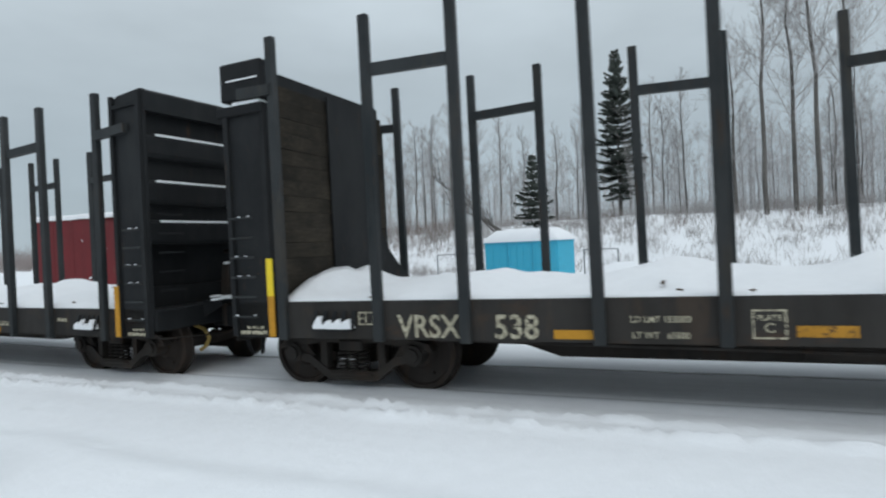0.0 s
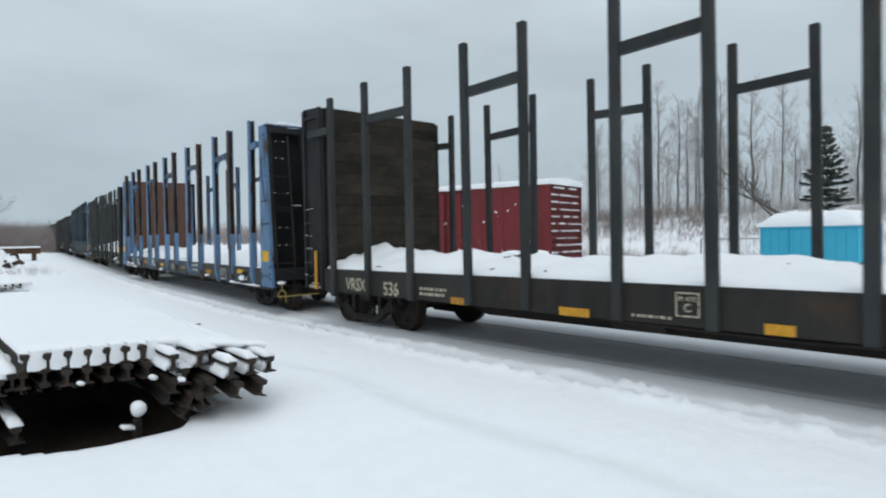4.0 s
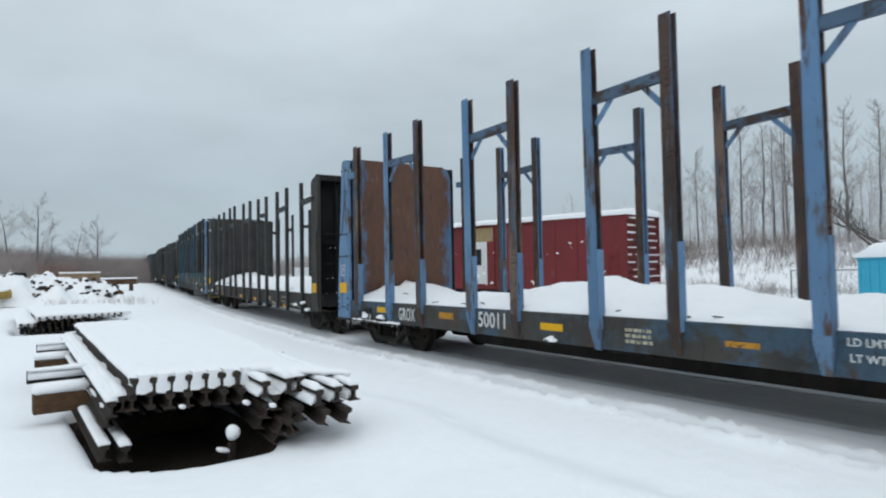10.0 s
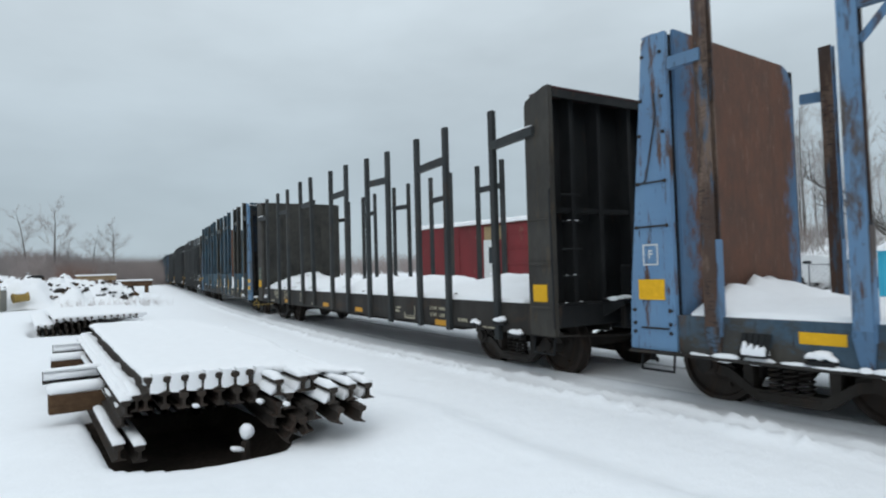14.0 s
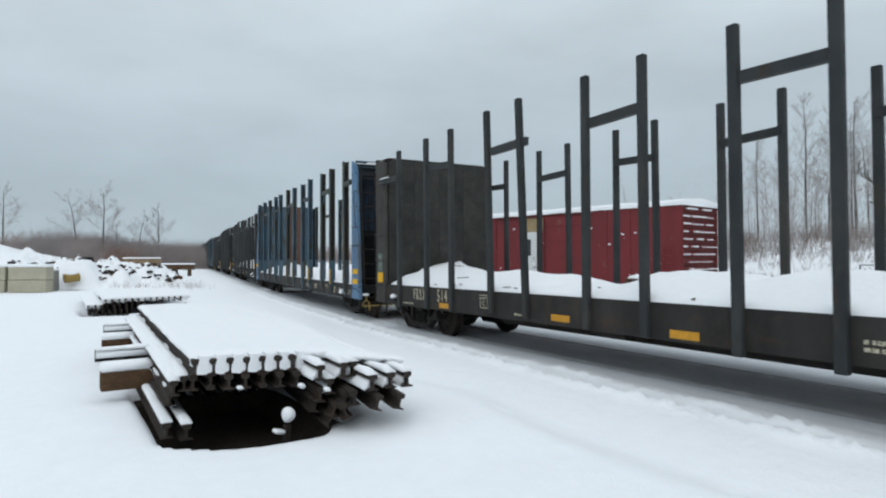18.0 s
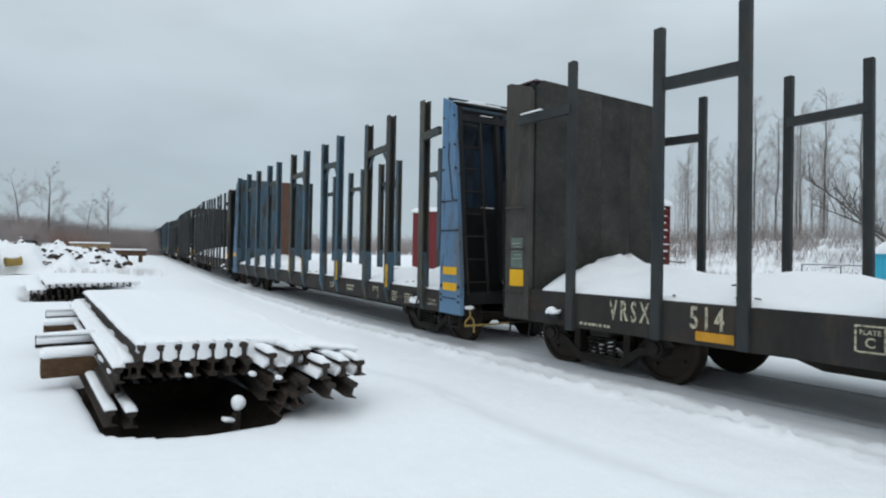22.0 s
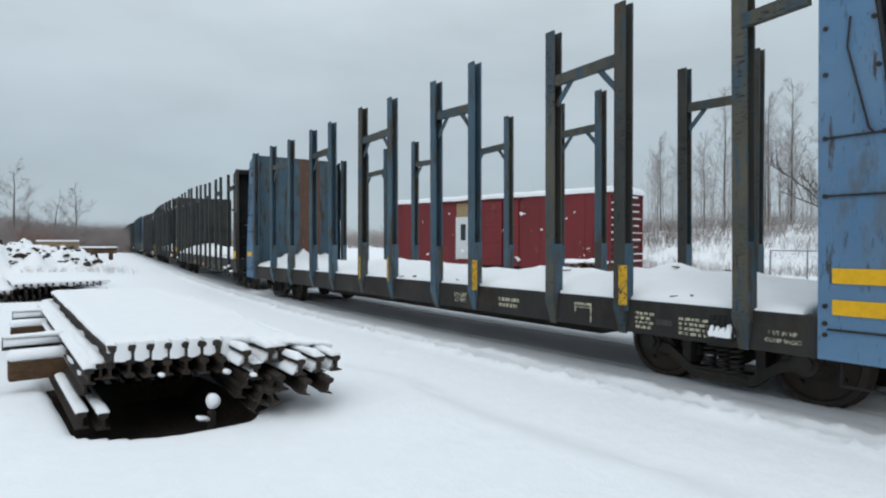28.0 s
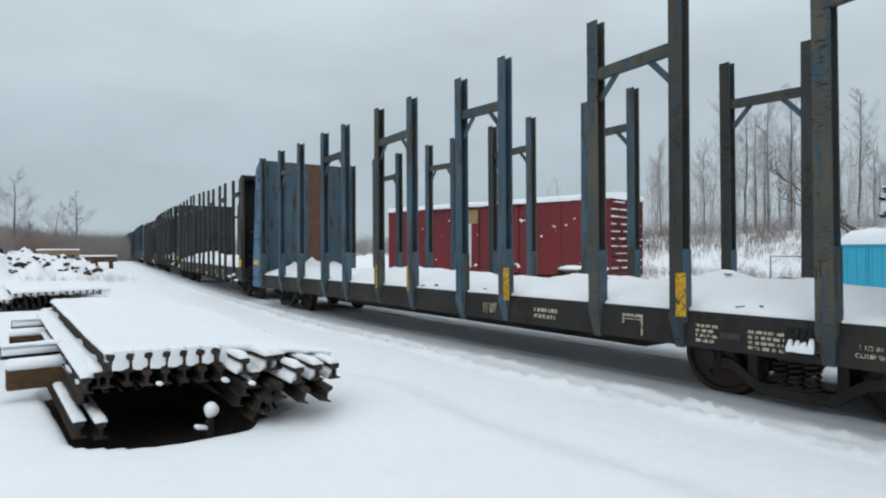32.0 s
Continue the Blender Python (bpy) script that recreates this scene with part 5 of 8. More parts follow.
def snow_load(car, half, deck, seed, dip, load):
    """Drifted snow that lies along the deck in humps between the stakes."""
    bm = bmesh.new()
    nx, ny = 15, int(half * 2 * 8)
    L = half - 0.74
    grid = []
    for j in range(ny + 1):
        y = -L + 2 * L * j / ny
        row = []
        for i in range(nx + 1):
            u = -1 + 2 * i / nx
            x = u * (HALF - 0.01)
            edge = 1 - abs(u) ** 2.2
            h = load[0] + load[1] * (0.20 * lumps(0.4 * x, y, 1.25, seed) + 0.11 * lumps(x, y, 2.7, seed + 5)) + 0.06 * lumps(x, y, 0.35, seed + 9) + 0.025 * lumps(x, y, 0.12, seed + 2)
            h += 0.09 * lumps(x, y, 0.62, seed + 6) + (0.12 + 0.14 * x / HALF + 0.20 * lumps(x, y, 0.3, seed + 4)) * max(0, 1 - (L - y) / 1.5)
            h = h * (1 - dip[0] * math.exp(-((L - y - dip[1]) / dip[2]) ** 2)) + 0.30 * dip[0] * max(0, 1 - (L - y) / 0.7)
            z = deck + 0.012 + 0.02 * lumps(x, y, 0.2, seed + 3) * (1 - edge) + max(0.03, h) * (0.05 + 0.95 * edge)
            z -= 0.55 * max(0.0, z - deck - 0.05) * (1 - smooth(0.3, 1.8, y + L))
            row.append(bm.verts.new((x, y, z)))
        grid.append(row)
    for a, b in zip(grid, grid[1:]):
        for i in range(nx):
            bm.faces.new((a[i], a[i + 1], b[i + 1], b[i]))
    # skirts down to the deck
    for k in (0, nx):
        low = [bm.verts.new((r[k].co.x * 1.004, r[k].co.y, deck - 0.02)) for r in grid]
        for j in range(ny):
            bm.faces.new((grid[j][k], grid[j + 1][k], low[j + 1], low[j]))
    for r in (grid[0], grid[-1]):
        low = [bm.verts.new((v.co.x, v.co.y, deck - 0.02)) for v in r]
        for i in range(nx):
            bm.faces.new((r[i], r[i + 1], low[i + 1], low[i]))
    part("snow_load", bm, M_LOAD, car, "drifted white snow lying on the deck", True)
    rd = random.Random(int(seed * 10))
    for k in range(15):
        x, y = rd.uniform(-1.1, 0.9) if k < 8 else rd.uniform(-1.37, -1.27), rd.uniform(-L + 1, L - 1)
        u = abs(x) / HALF
        edge = 1 - u ** 2.2
        h = load[0] + load[1] * (0.20 * lumps(0.4 * x, y, 1.25, seed) + 0.11 * lumps(x, y, 2.7, seed + 5)) + 0.05 * lumps(x, y, 0.35, seed + 9)
        z = deck + 0.012 + max(0.03, h) * (0.05 + 0.95 * edge)
        n = rd.uniform(0.08, 0.34) if k < 8 else rd.uniform(0.05, 0.14)
        ca, sa = math.cos(k * 2.4), math.sin(k * 2.4)
        db = bmesh.new()
        bar(db, (x - ca * n / 2, y - sa * n / 2, z), (x + ca * n / 2, y + sa * n / 2, z + 0.01), 0.03, 0.014)
        part("bark_chip", db, M_TIE, car, "brown chip of bark on the snow")


def underside(car, half):
    """Brake gear and rods below the sill, dark."""
    bm = bmesh.new()
    rod(bm, (-0.75, 0.4, 0.55), (-0.75, 1.1, 0.55), 0.16, 12)
    rod(bm, (0.6, -1.8, 0.55), (0.6, -0.9, 0.55), 0.14, 12)
    pipe(bm, [(-0.6, -half + 2.4, 0.56), (-0.6, 0.4, 0.52)], 0.018)
    pipe(bm, [(-0.6, 1.1, 0.52), (-0.6, half - 2.4, 0.56)], 0.018)
    pipe(bm, [(-1.0, -half + 1.6, 0.6), (-1.0, -1.0, 0.50), (-1.0, half - 2.6, 0.58)], 0.022)
    part("brake_gear", bm, M_TRUCK, car, "black brake reservoir and rods")


def sill_marks(car, marks, drop=0.0):
    """Painted marks on the near sill, drop metres lower than given. Each: kind, y, z and its own values (train coordinates)."""
    mid = car["mid"]
    x = -HALF - 0.034
    for m in marks:
        kind, y, z = m[0], m[1] - mid, m[2] - drop
        x = -HALF - (0.034 if z < 1.2 else 0.070)
        if kind == "text":
            lettering(m[3], m[4], m[5], car, (x, y, z), "lettering", m[6] if len(m) > 6 else 1.0, m[7] if len(m) > 7 else 1.0)
        elif kind == "bar":
            bm = bmesh.new()
            box(bm, x, x + 0.003, y - m[3] / 2, y + m[3] / 2, z - m[4] / 2, z + m[4] / 2)
            part("reflector", bm, m[5], car, "worn orange reflector strip")
        elif kind == "lines":
            bm = bmesh.new()
            for r in range(m[5]):
                k = y + m[3] / 2
                while k > y - m[3] / 2:
                    w = random.uniform(0.025, 0.07)
                    zz = z + (r - (m[5] - 1) / 2) * m[4] * 1.7
                    box(bm, x, x + 0.003, k - w, k, zz - m[4] / 2, zz + m[4] / 2)
                    k -= w + random.uniform(0.012, 0.03)
            tagged(part("stencil", bm, M_WHITE, car, "small unreadable white stencil lines"), kind="stuff")
        elif kind == "frame":
            bm = bmesh.new()
            w, h, t = m[3] / 2, m[4] / 2, 0.016
            box(bm, x, x + 0.003, y - w, y + w, z + h - t, z + h)
            box(bm, x, x + 0.003, y - w, y + w, z - h, z - h + t)
            box(bm, x, x + 0.003, y - w, y - w + t, z - h + t, z + h - t)
            box(bm, x, x + 0.003, y + w - t, y + w, z - h + t, z + h - t)
            if len(m) > 6 and m[6]:
                box(bm, x, x + 0.003, y - t / 2, y + t / 2, z - h + t, z + h - t)
                box(bm, x, x + 0.003, y + t, y + w - t, z - t / 2, z + t / 2)
            part("stencil_frame", bm, m[5], car, "white stencilled box")
        elif kind == "hook":
            bm = bmesh.new()
            w, h, t = m[3] / 2, m[4] / 2 * (-1 if m[-1] is True else 1), 0.02
            box(bm, x, x + 0.003, y - w, y + w, min(z - h, z - h + math.copysign(t, h) * 1.6), max(z - h, z - h + math.copysign(t, h) * 1.6))
            box(bm, x, x + 0.003, y - w, y - w + t, z - abs(h), z + abs(h))
            box(bm, x, x + 0.003, y + w - t, y + w, min(z, z - h), max(z, z - h))
            box(bm, x, x + 0.003, y - w, y + w, z - h * 0.5 - abs(h) * 0.05, z - h * 0.5 + abs(h) * 0.05)
            part("stencil_frame", bm, M_WHITE, car, "worn white stencilled box")
        elif kind == "clot":
            bm = bmesh.new()
            for k in range(3):
                bmesh.ops.create_icosphere(bm, subdivisions=2, radius=1, matrix=Matrix.Translation((x - 0.03, y + (k - 1) * m[3] * 0.25, z)) @ Matrix.Diagonal((0.06, m[3] * 0.3, m[4] * (0.55 + 0.15 * (k % 2)), 1)))
            for v in bm.verts:
                f = lumps(v.co.y * 14 + m[1], v.co.z * 14, 1.0, m[1])
                v.co.z += 0.035 * f + (0.4 * (z - v.co.z) if v.co.z < z else 0.0)
                v.co.y += 0.05 * lumps(v.co.z * 17, v.co.y * 9, 1.0, m[2])
            part("snow_clump", bm, M_LOAD, car, "clump of snow on the sill", True)
            bm = bmesh.new()
            box(bm, x - 0.08, x + 0.02, y - m[3] / 2, y + m[3] / 2, z - m[4] * 0.6 - 0.02, z - m[4] * 0.4)
            part("sill_bracket", bm, M_BLACK, car)
        elif kind == "snow":
            bm = bmesh.new()
            w, n = m[3], 4
            rd = random.Random(int(m[1] * 100))
            out = [(y - w / 2, z - 0.05), (y - w * 0.1, z - 0.062), (y + w * 0.2, z - 0.05), (y + w / 2 - 0.01, z - 0.055), (y + w / 2, z - 0.02)]
            for k in range(n):
                p = y + w / 2 - w * k / n
                hgt = rd.uniform(0.035, 0.095)
                out += [(p - w * rd.uniform(0.03, 0.07), z + rd.uniform(0.0, 0.03)), (p - w * rd.uniform(0.12, 0.16), z + hgt), (p - w * 0.195, z + hgt * 0.7), (p - w * 0.225, z + rd.uniform(-0.015, 0.015))]
            prism(bm, out, "x", x - 0.10, x)
            part("snow_clump", bm, M_LOAD, car, "ragged snow caught in a sill bracket")
            bm = bmesh.new()
            box(bm, x - 0.11, x + 0.02, y - w / 2, y + w / 2, z - 0.075, z - 0.055)
            for k in range(n + 1):
                dy = y - w / 2 + w * k / n
                bar(bm, (x - 0.09, dy, z - 0.06), (x - 0.005, dy, z + 0.15), 0.012, 0.05, (0, 1, 0))
            tagged(part("sill_bracket", bm, M_BLACK, car), kind="stuff")


M_BLUEPALE = plain("pale_blue_sign_paint", (0.22, 0.38, 0.52), 0.6, 0, 0.2)
# car blue darkened in the colour for shade inside the bulkhead
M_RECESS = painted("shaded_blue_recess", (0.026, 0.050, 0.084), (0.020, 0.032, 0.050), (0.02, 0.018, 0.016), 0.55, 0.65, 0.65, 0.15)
M_REDCAP = painted("dark_maroon_cap", (0.060, 0.022, 0.024), (0.045, 0.025, 0.026), (0.05, 0.04, 0.035), 0.55, 0.65, 0.6, 0.2)
RIBBED = dict(kind="ribbed", sill=M_SILL, stakes=[M_STAKE], low=M_STAKE, brace=M_STAKE, w=0.12, d=0.12, paint=M_BLACK, boards=M_PLANK, wall=4.11, truck=1.42, seed=3.1, reach=0.30, sill_z=(0.61, 1.025))
BLUE_A = dict(kind="tapered", dip=(0.70, 0.8, 1.4), belly=0.20, sill=M_SILLB, stakes=[M_BLUE, M_RUSTY], inside=M_RUSTY, low=M_BLUE, brace=M_BRACE, end_brace=M_BLUE, w=0.155, d=0.12, paint=M_BLUE, boards=M_PLANKR, wall=4.12, truck=1.55, seed=7.7, plates=[(1.12, 1.35)], reach=0.66, sign=True, boards_out=True, sill_z=(0.545, 0.955))
ROUND = dict(kind="rounded", load=(0.31, 1.6), dip=(0.38, 2.0, 1.9), bent={7: 2.2, 8: 2.0}, sill=M_SILL, stakes=[M_STAKE], low=M_STAKE, brace=M_STAKE, w=0.12, d=0.12, paint=M_GREY, boards=M_PLANKG, wall=4.06, truck=1.47, seed=11.3, deco=True, reach=0.30, capped=True, sill_z=(0.57, 1.02))
BLUE_B = dict(kind="tapered", belly=0.26, sill=M_SILL, stakes=[M_OLIVE, M_DIRTY, M_OLIVE, M_BLUE2, M_BLUE2, M_BLUE2, M_OLIVE, M_BLUE2, M_BLUE2, M_BLUE2, M_BLUE2, M_BLUE2], inside=M_DIRTY, low=M_BLUE2, far=M_OLIVE, plate_top=1.02, brace=M_OLIVE, w=0.155, d=0.15, paint=M_BLUE3, boards=M_PLANKR, wall=4.13, end=dict(d=0.69, taper=0.34, lift=0.17), out=0.10, truck=1.75, seed=17.2, plates=[(1.20, 1.33), (0.93, 1.06)], recess=M_RECESS, reach=0.66, sill_z=(0.525, 0.90))

CARS = []
S1 = [-8.90, -7.70, -6.60, -5.20, -4.10, -2.74, -1.62, -0.22, 0.89, 2.29, 3.35, 4.68]
car_1 = flat_car("black pulpwood flat car with snow and a broken end bulkhead", -9.45, 5.49, S1, 4.33, dict(RIBBED, broken=True, load=(0.13, 1.1), far_shift=-0.13, gone=(3,), dip=(0.55, 0.45, 0.8), belly=0.31, seed=1.4, wall=4.10, sill_z=(0.65, 1.09), truck=1.47))
S2 = [7.93, 9.31, 10.35, 11.75, 12.80, 14.09, 15.15, 16.46, 17.51, 18.82, 19.97, 21.09]
car_2 = flat_car("black pulpwood flat car with steel stakes and snow", 6.92, 22.14, S2, 4.21, dict(RIBBED, rise=[-0.03, -0.03, -0.03, 0.0, 0.01, 0.01, 0.01, 0.03, 0.03, 0.0, 0.0, -0.06]))
S3 = [24.70, 26.17, 27.34, 28.83, 30.04, 31.56, 32.70, 34.24, 35.33, 36.88, 38.05, 39.42]
car_3 = flat_car("blue and rusty pulpwood flat car loaded with snow", 23.54, 40.46, S3, 4.36, dict(BLUE_A, rise=[-0.03, -0.04, -0.03, -0.03, 0.02, 0.05, 0.01, 0.02, 0.01, 0.01, 0.01, -0.03]))
S4 = [42.95, 44.39, 45.43, 46.71, 47.74, 49.01, 50.05, 51.40, 52.40, 53.78, 54.80, 56.12]
car_4 = flat_car("charcoal pulpwood flat car with rounded bulkheads and snow", 41.65, 57.45, S4, 4.10, dict(ROUND, rise=[-0.10, -0.06, -0.06, -0.07, -0.04, 0.02, 0.03, 0.09, 0.09, 0.02, 0.02, -0.02]))
S5 = [59.79, 61.25, 62.38, 64.10, 65.16, 66.67, 67.93, 69.40, 70.57, 72.07, 73.45, 75.05]
car_5 = flat_car("faded blue and olive pulpwood flat car with snow", 58.52, 75.9, S5, 4.34, dict(BLUE_B, rise=[0.02, 0.01, 0.0, 0.03, -0.03, 0.0, 0.04, 0.0, 0.0, -0.02, 0.0, 0.0]))
T1, T2 = M_WHITE, M_PALE


sill_marks(car_1, [("text", 2.74, 0.83, "VRSX", 0.35, T1, 0.90), ("text", 1.74, 0.83, "538", 0.35, T1, 0.92), ("bar", 1.13, 0.77, 0.44, 0.09, M_AMBER),
    ("text", 0.34, 0.92, "LD LMT 155000", 0.085, T1, 0.95), ("text", 0.34, 0.77, "LT WT   65000", 0.085, T1, 0.95), ("frame", -0.56, 0.88, 0.27, 0.26, T1), ("text", -0.56, 0.935, "PLATE", 0.07, T1),
    ("text", -0.56, 0.845, "C", 0.12, T1), ("bar", -0.99, 0.82, 0.45, 0.10, M_ORANGE), ("snow", 3.94, 0.87, 0.53), ("frame", 3.53, 0.93, 0.20, 0.15, T1, True), ("bar", -5.2, 0.80, 0.45, 0.10, M_ORANGE)], 0.04)
sill_marks(car_2, [("text", 20.40, 0.81, "VRSX", 0.31, T1, 0.85), ("text", 19.37, 0.78, "536", 0.31, T1, 0.92), ("lines", 18.33, 0.80, 0.58, 0.045, 2), ("bar", 17.74, 0.70, 0.34, 0.10, M_ORANGE),
    ("bar", 15.75, 0.70, 0.43, 0.10, M_AMBER), ("frame", 14.36, 0.88, 0.25, 0.25, T1), ("text", 14.36, 0.935, "PLATE", 0.065, T1), ("text", 14.36, 0.845, "C", 0.12, T1), ("lines", 14.76, 0.73, 0.46, 0.03, 1),
    ("bar", 13.50, 0.71, 0.26, 0.10, M_AMBER), ("lines", 12.24, 0.69, 0.45, 0.035, 1), ("lines", 11.45, 0.78, 0.27, 0.05, 2), ("bar", 11.01, 0.71, 0.42, 0.10, M_ORANGE), ("hook", 10.66, 0.90, 0.45, 0.24),
    ("lines", 9.04, 0.90, 0.21, 0.05, 1), ("snow", 8.34, 0.83, 0.46)], 0.05)
sill_marks(car_3, [("frame", 26.92, 0.77, 0.42, 0.26, T2, True), ("bar", 25.61, 0.89, 0.42, 0.09, M_YELLOW), ("snow", 25.28, 0.75, 0.30), ("bar", 28.16, 0.79, 0.44, 0.09, M_ORANGE),
    ("text", 29.54, 0.92, "LD LMT  183400", 0.10, T2, 0.95), ("text", 29.55, 0.78, "LT WT   79600", 0.10, T2, 0.95), ("bar", 30.82, 0.81, 0.36, 0.06, M_ORANGE),
    ("text", 34.82, 0.83, "50011", 0.33, T2, 0.88), ("text", 37.42, 0.80, "GROX", 0.33, T2, 0.62, 1.05), ("bar", 38.40, 0.86, 0.40, 0.11, M_YELLOW), ("bar", 36.09, 0.85, 0.43, 0.11, M_ORANGE),
    ("bar", 33.53, 0.82, 0.43, 0.10, M_YELLOW), ("clot", 33.52, 0.65, 0.18, 0.06), ("clot", 28.18, 0.68, 0.18, 0.06), ("snow", 38.99, 0.72, 0.24), ("clot", 38.40, 0.70, 0.25, 0.09), ("lines", 32.1, 0.80, 0.35, 0.04, 3),
    ("frame", 40.15, 1.69, 0.20, 0.24, T2), ("text", 40.15, 1.69, "F", 0.13, T2)], 0.06)
sill_marks(car_4, [("bar", 44.73, 0.59, 0.40, 0.10, M_AMBER), ("text", 44.84, 0.84, "LD LMT 154800", 0.085, T1, 0.95), ("text", 44.85, 0.72, "LT WT   65200", 0.085, T1, 0.95), ("hook", 45.92, 0.72, 0.44, 0.25),
    ("lines", 46.44, 0.76, 0.20, 0.04, 2), ("lines", 44.02, 0.68, 0.25, 0.055, 1), ("clot", 43.57, 0.67, 0.22, 0.07), ("clot", 42.88, 0.75, 0.28, 0.09), ("lines", 43.19, 0.61, 0.46, 0.03, 1), ("clot", 42.50, 0.59, 0.31, 0.08),
    ("text", 55.20, 0.84, "VRSX", 0.34, T1, 0.56, 1.45), ("text", 54.20, 0.85, "514", 0.34, T1, 0.66, 1.3), ("bar", 54.11, 0.67, 0.43, 0.10, M_AMBER), ("frame", 52.69, 0.83, 0.24, 0.24, T1), ("text", 52.69, 0.885, "PLATE", 0.06, T1),
    ("text", 52.69, 0.795, "C", 0.12, T1), ("lines", 51.62, 0.67, 0.32, 0.035, 1), ("bar", 50.64, 0.69, 0.41, 0.10, M_AMBER), ("bar", 48.45, 0.66, 0.41, 0.10, M_AMBER), ("clot", 56.42, 0.74, 0.25, 0.10), ("lines", 55.74, 0.64, 0.46, 0.035, 1)])
sill_marks(car_5, [("lines", 60.96, 0.78, 0.20, 0.03, 4), ("bar", 60.69, 0.78, 0.20, 0.06, M_GREY), ("lines", 60.32, 0.77, 0.37, 0.03, 4), ("snow", 59.99, 0.77, 0.24), ("hook", 61.86, 0.79, 0.28, 0.24, True),
    ("text", 59.43, 0.81, "1 1/2 IN HF", 0.055, T1), ("text", 59.42, 0.74, "COMP SHOES", 0.055, T1), ("text", 64.46, 0.83, "LD LMT", 0.10, T1), ("text", 64.46, 0.75, "LT WT", 0.10, T1), ("lines", 63.3, 0.8, 0.4, 0.05, 2)], 0.10)
# yellow reflector tape on some of the faded blue stakes
for y, w in ((61.19, 0.10), (64.0, 0.10), (66.72, 0.05), (67.90, 0.05)):
    bm = bmesh.new()
    box(bm, -HALF - 0.112, -HALF - 0.107, y - car_5["mid"] - w * 0.7, y - car_5["mid"] + w * 0.5, 0.84, 1.30)
    part("reflector", bm, M_TAPE, car_5, "worn yellow reflector tape")
CARS += [car_1, car_2, car_3, car_4, car_5]


# more cars of the same kinds further along the line
for src, y in ((car_4, 85.0), (car_2, 101.4), (car_4, 117.9), (car_5, 135.3), (car_2, 152.5), (car_5, 169.8), (car_4, 187.2), (car_2, 203.6), (car_4, 220.0)):
    c = copy_thing(src, Matrix())
    c["mid"] = y
    CARS.append(c)
    WHEELS.extend((o, -0.865 if o.location.y < 0 else 0.865) for o in c.children_recursive if o.name.startswith("wheelset"))


# ---------- red boxcar body used as a shed ----------
def red_build(n, l, b):
    base = blend(n, l, step(n, l, tex_noise(n, l, 1.1, 6, 0.6, (1, 1, 0.3)), 0.35, 0.7), (0.180, 0.0165, 0.0205), (0.130, 0.015, 0.0175))
    wear = step(n, l, tex_noise(n, l, 2.6, 8, 0.7, (1, 1, 0.5)), 0.62, 0.68)
    c = blend(n, l, wear, base, (0.16, 0.055, 0.04))
    l.new(c, b.inputs["Base Color"])
    b.inputs["Roughness"].default_value = 0.65
    bump(n, l, b, tex_noise(n, l, 25, 5), 0.2, 0.004)


M_RED = material("barn_red_paint", red_build)
M_REDDARK = plain("brown_red_steel", (0.11, 0.028, 0.026), 0.7, 0, 0.3)
M_DOOR = plain("white_painted_door", (0.66, 0.68, 0.68), 0.55, 0, 0.08)
M_GLASS_DARK = plain("dark_door_glass", (0.03, 0.035, 0.04), 0.12, 0, 0.05)
M_PLY = plain("bare_plywood", (0.33, 0.25, 0.14), 0.8, 0, 0.2, 6)


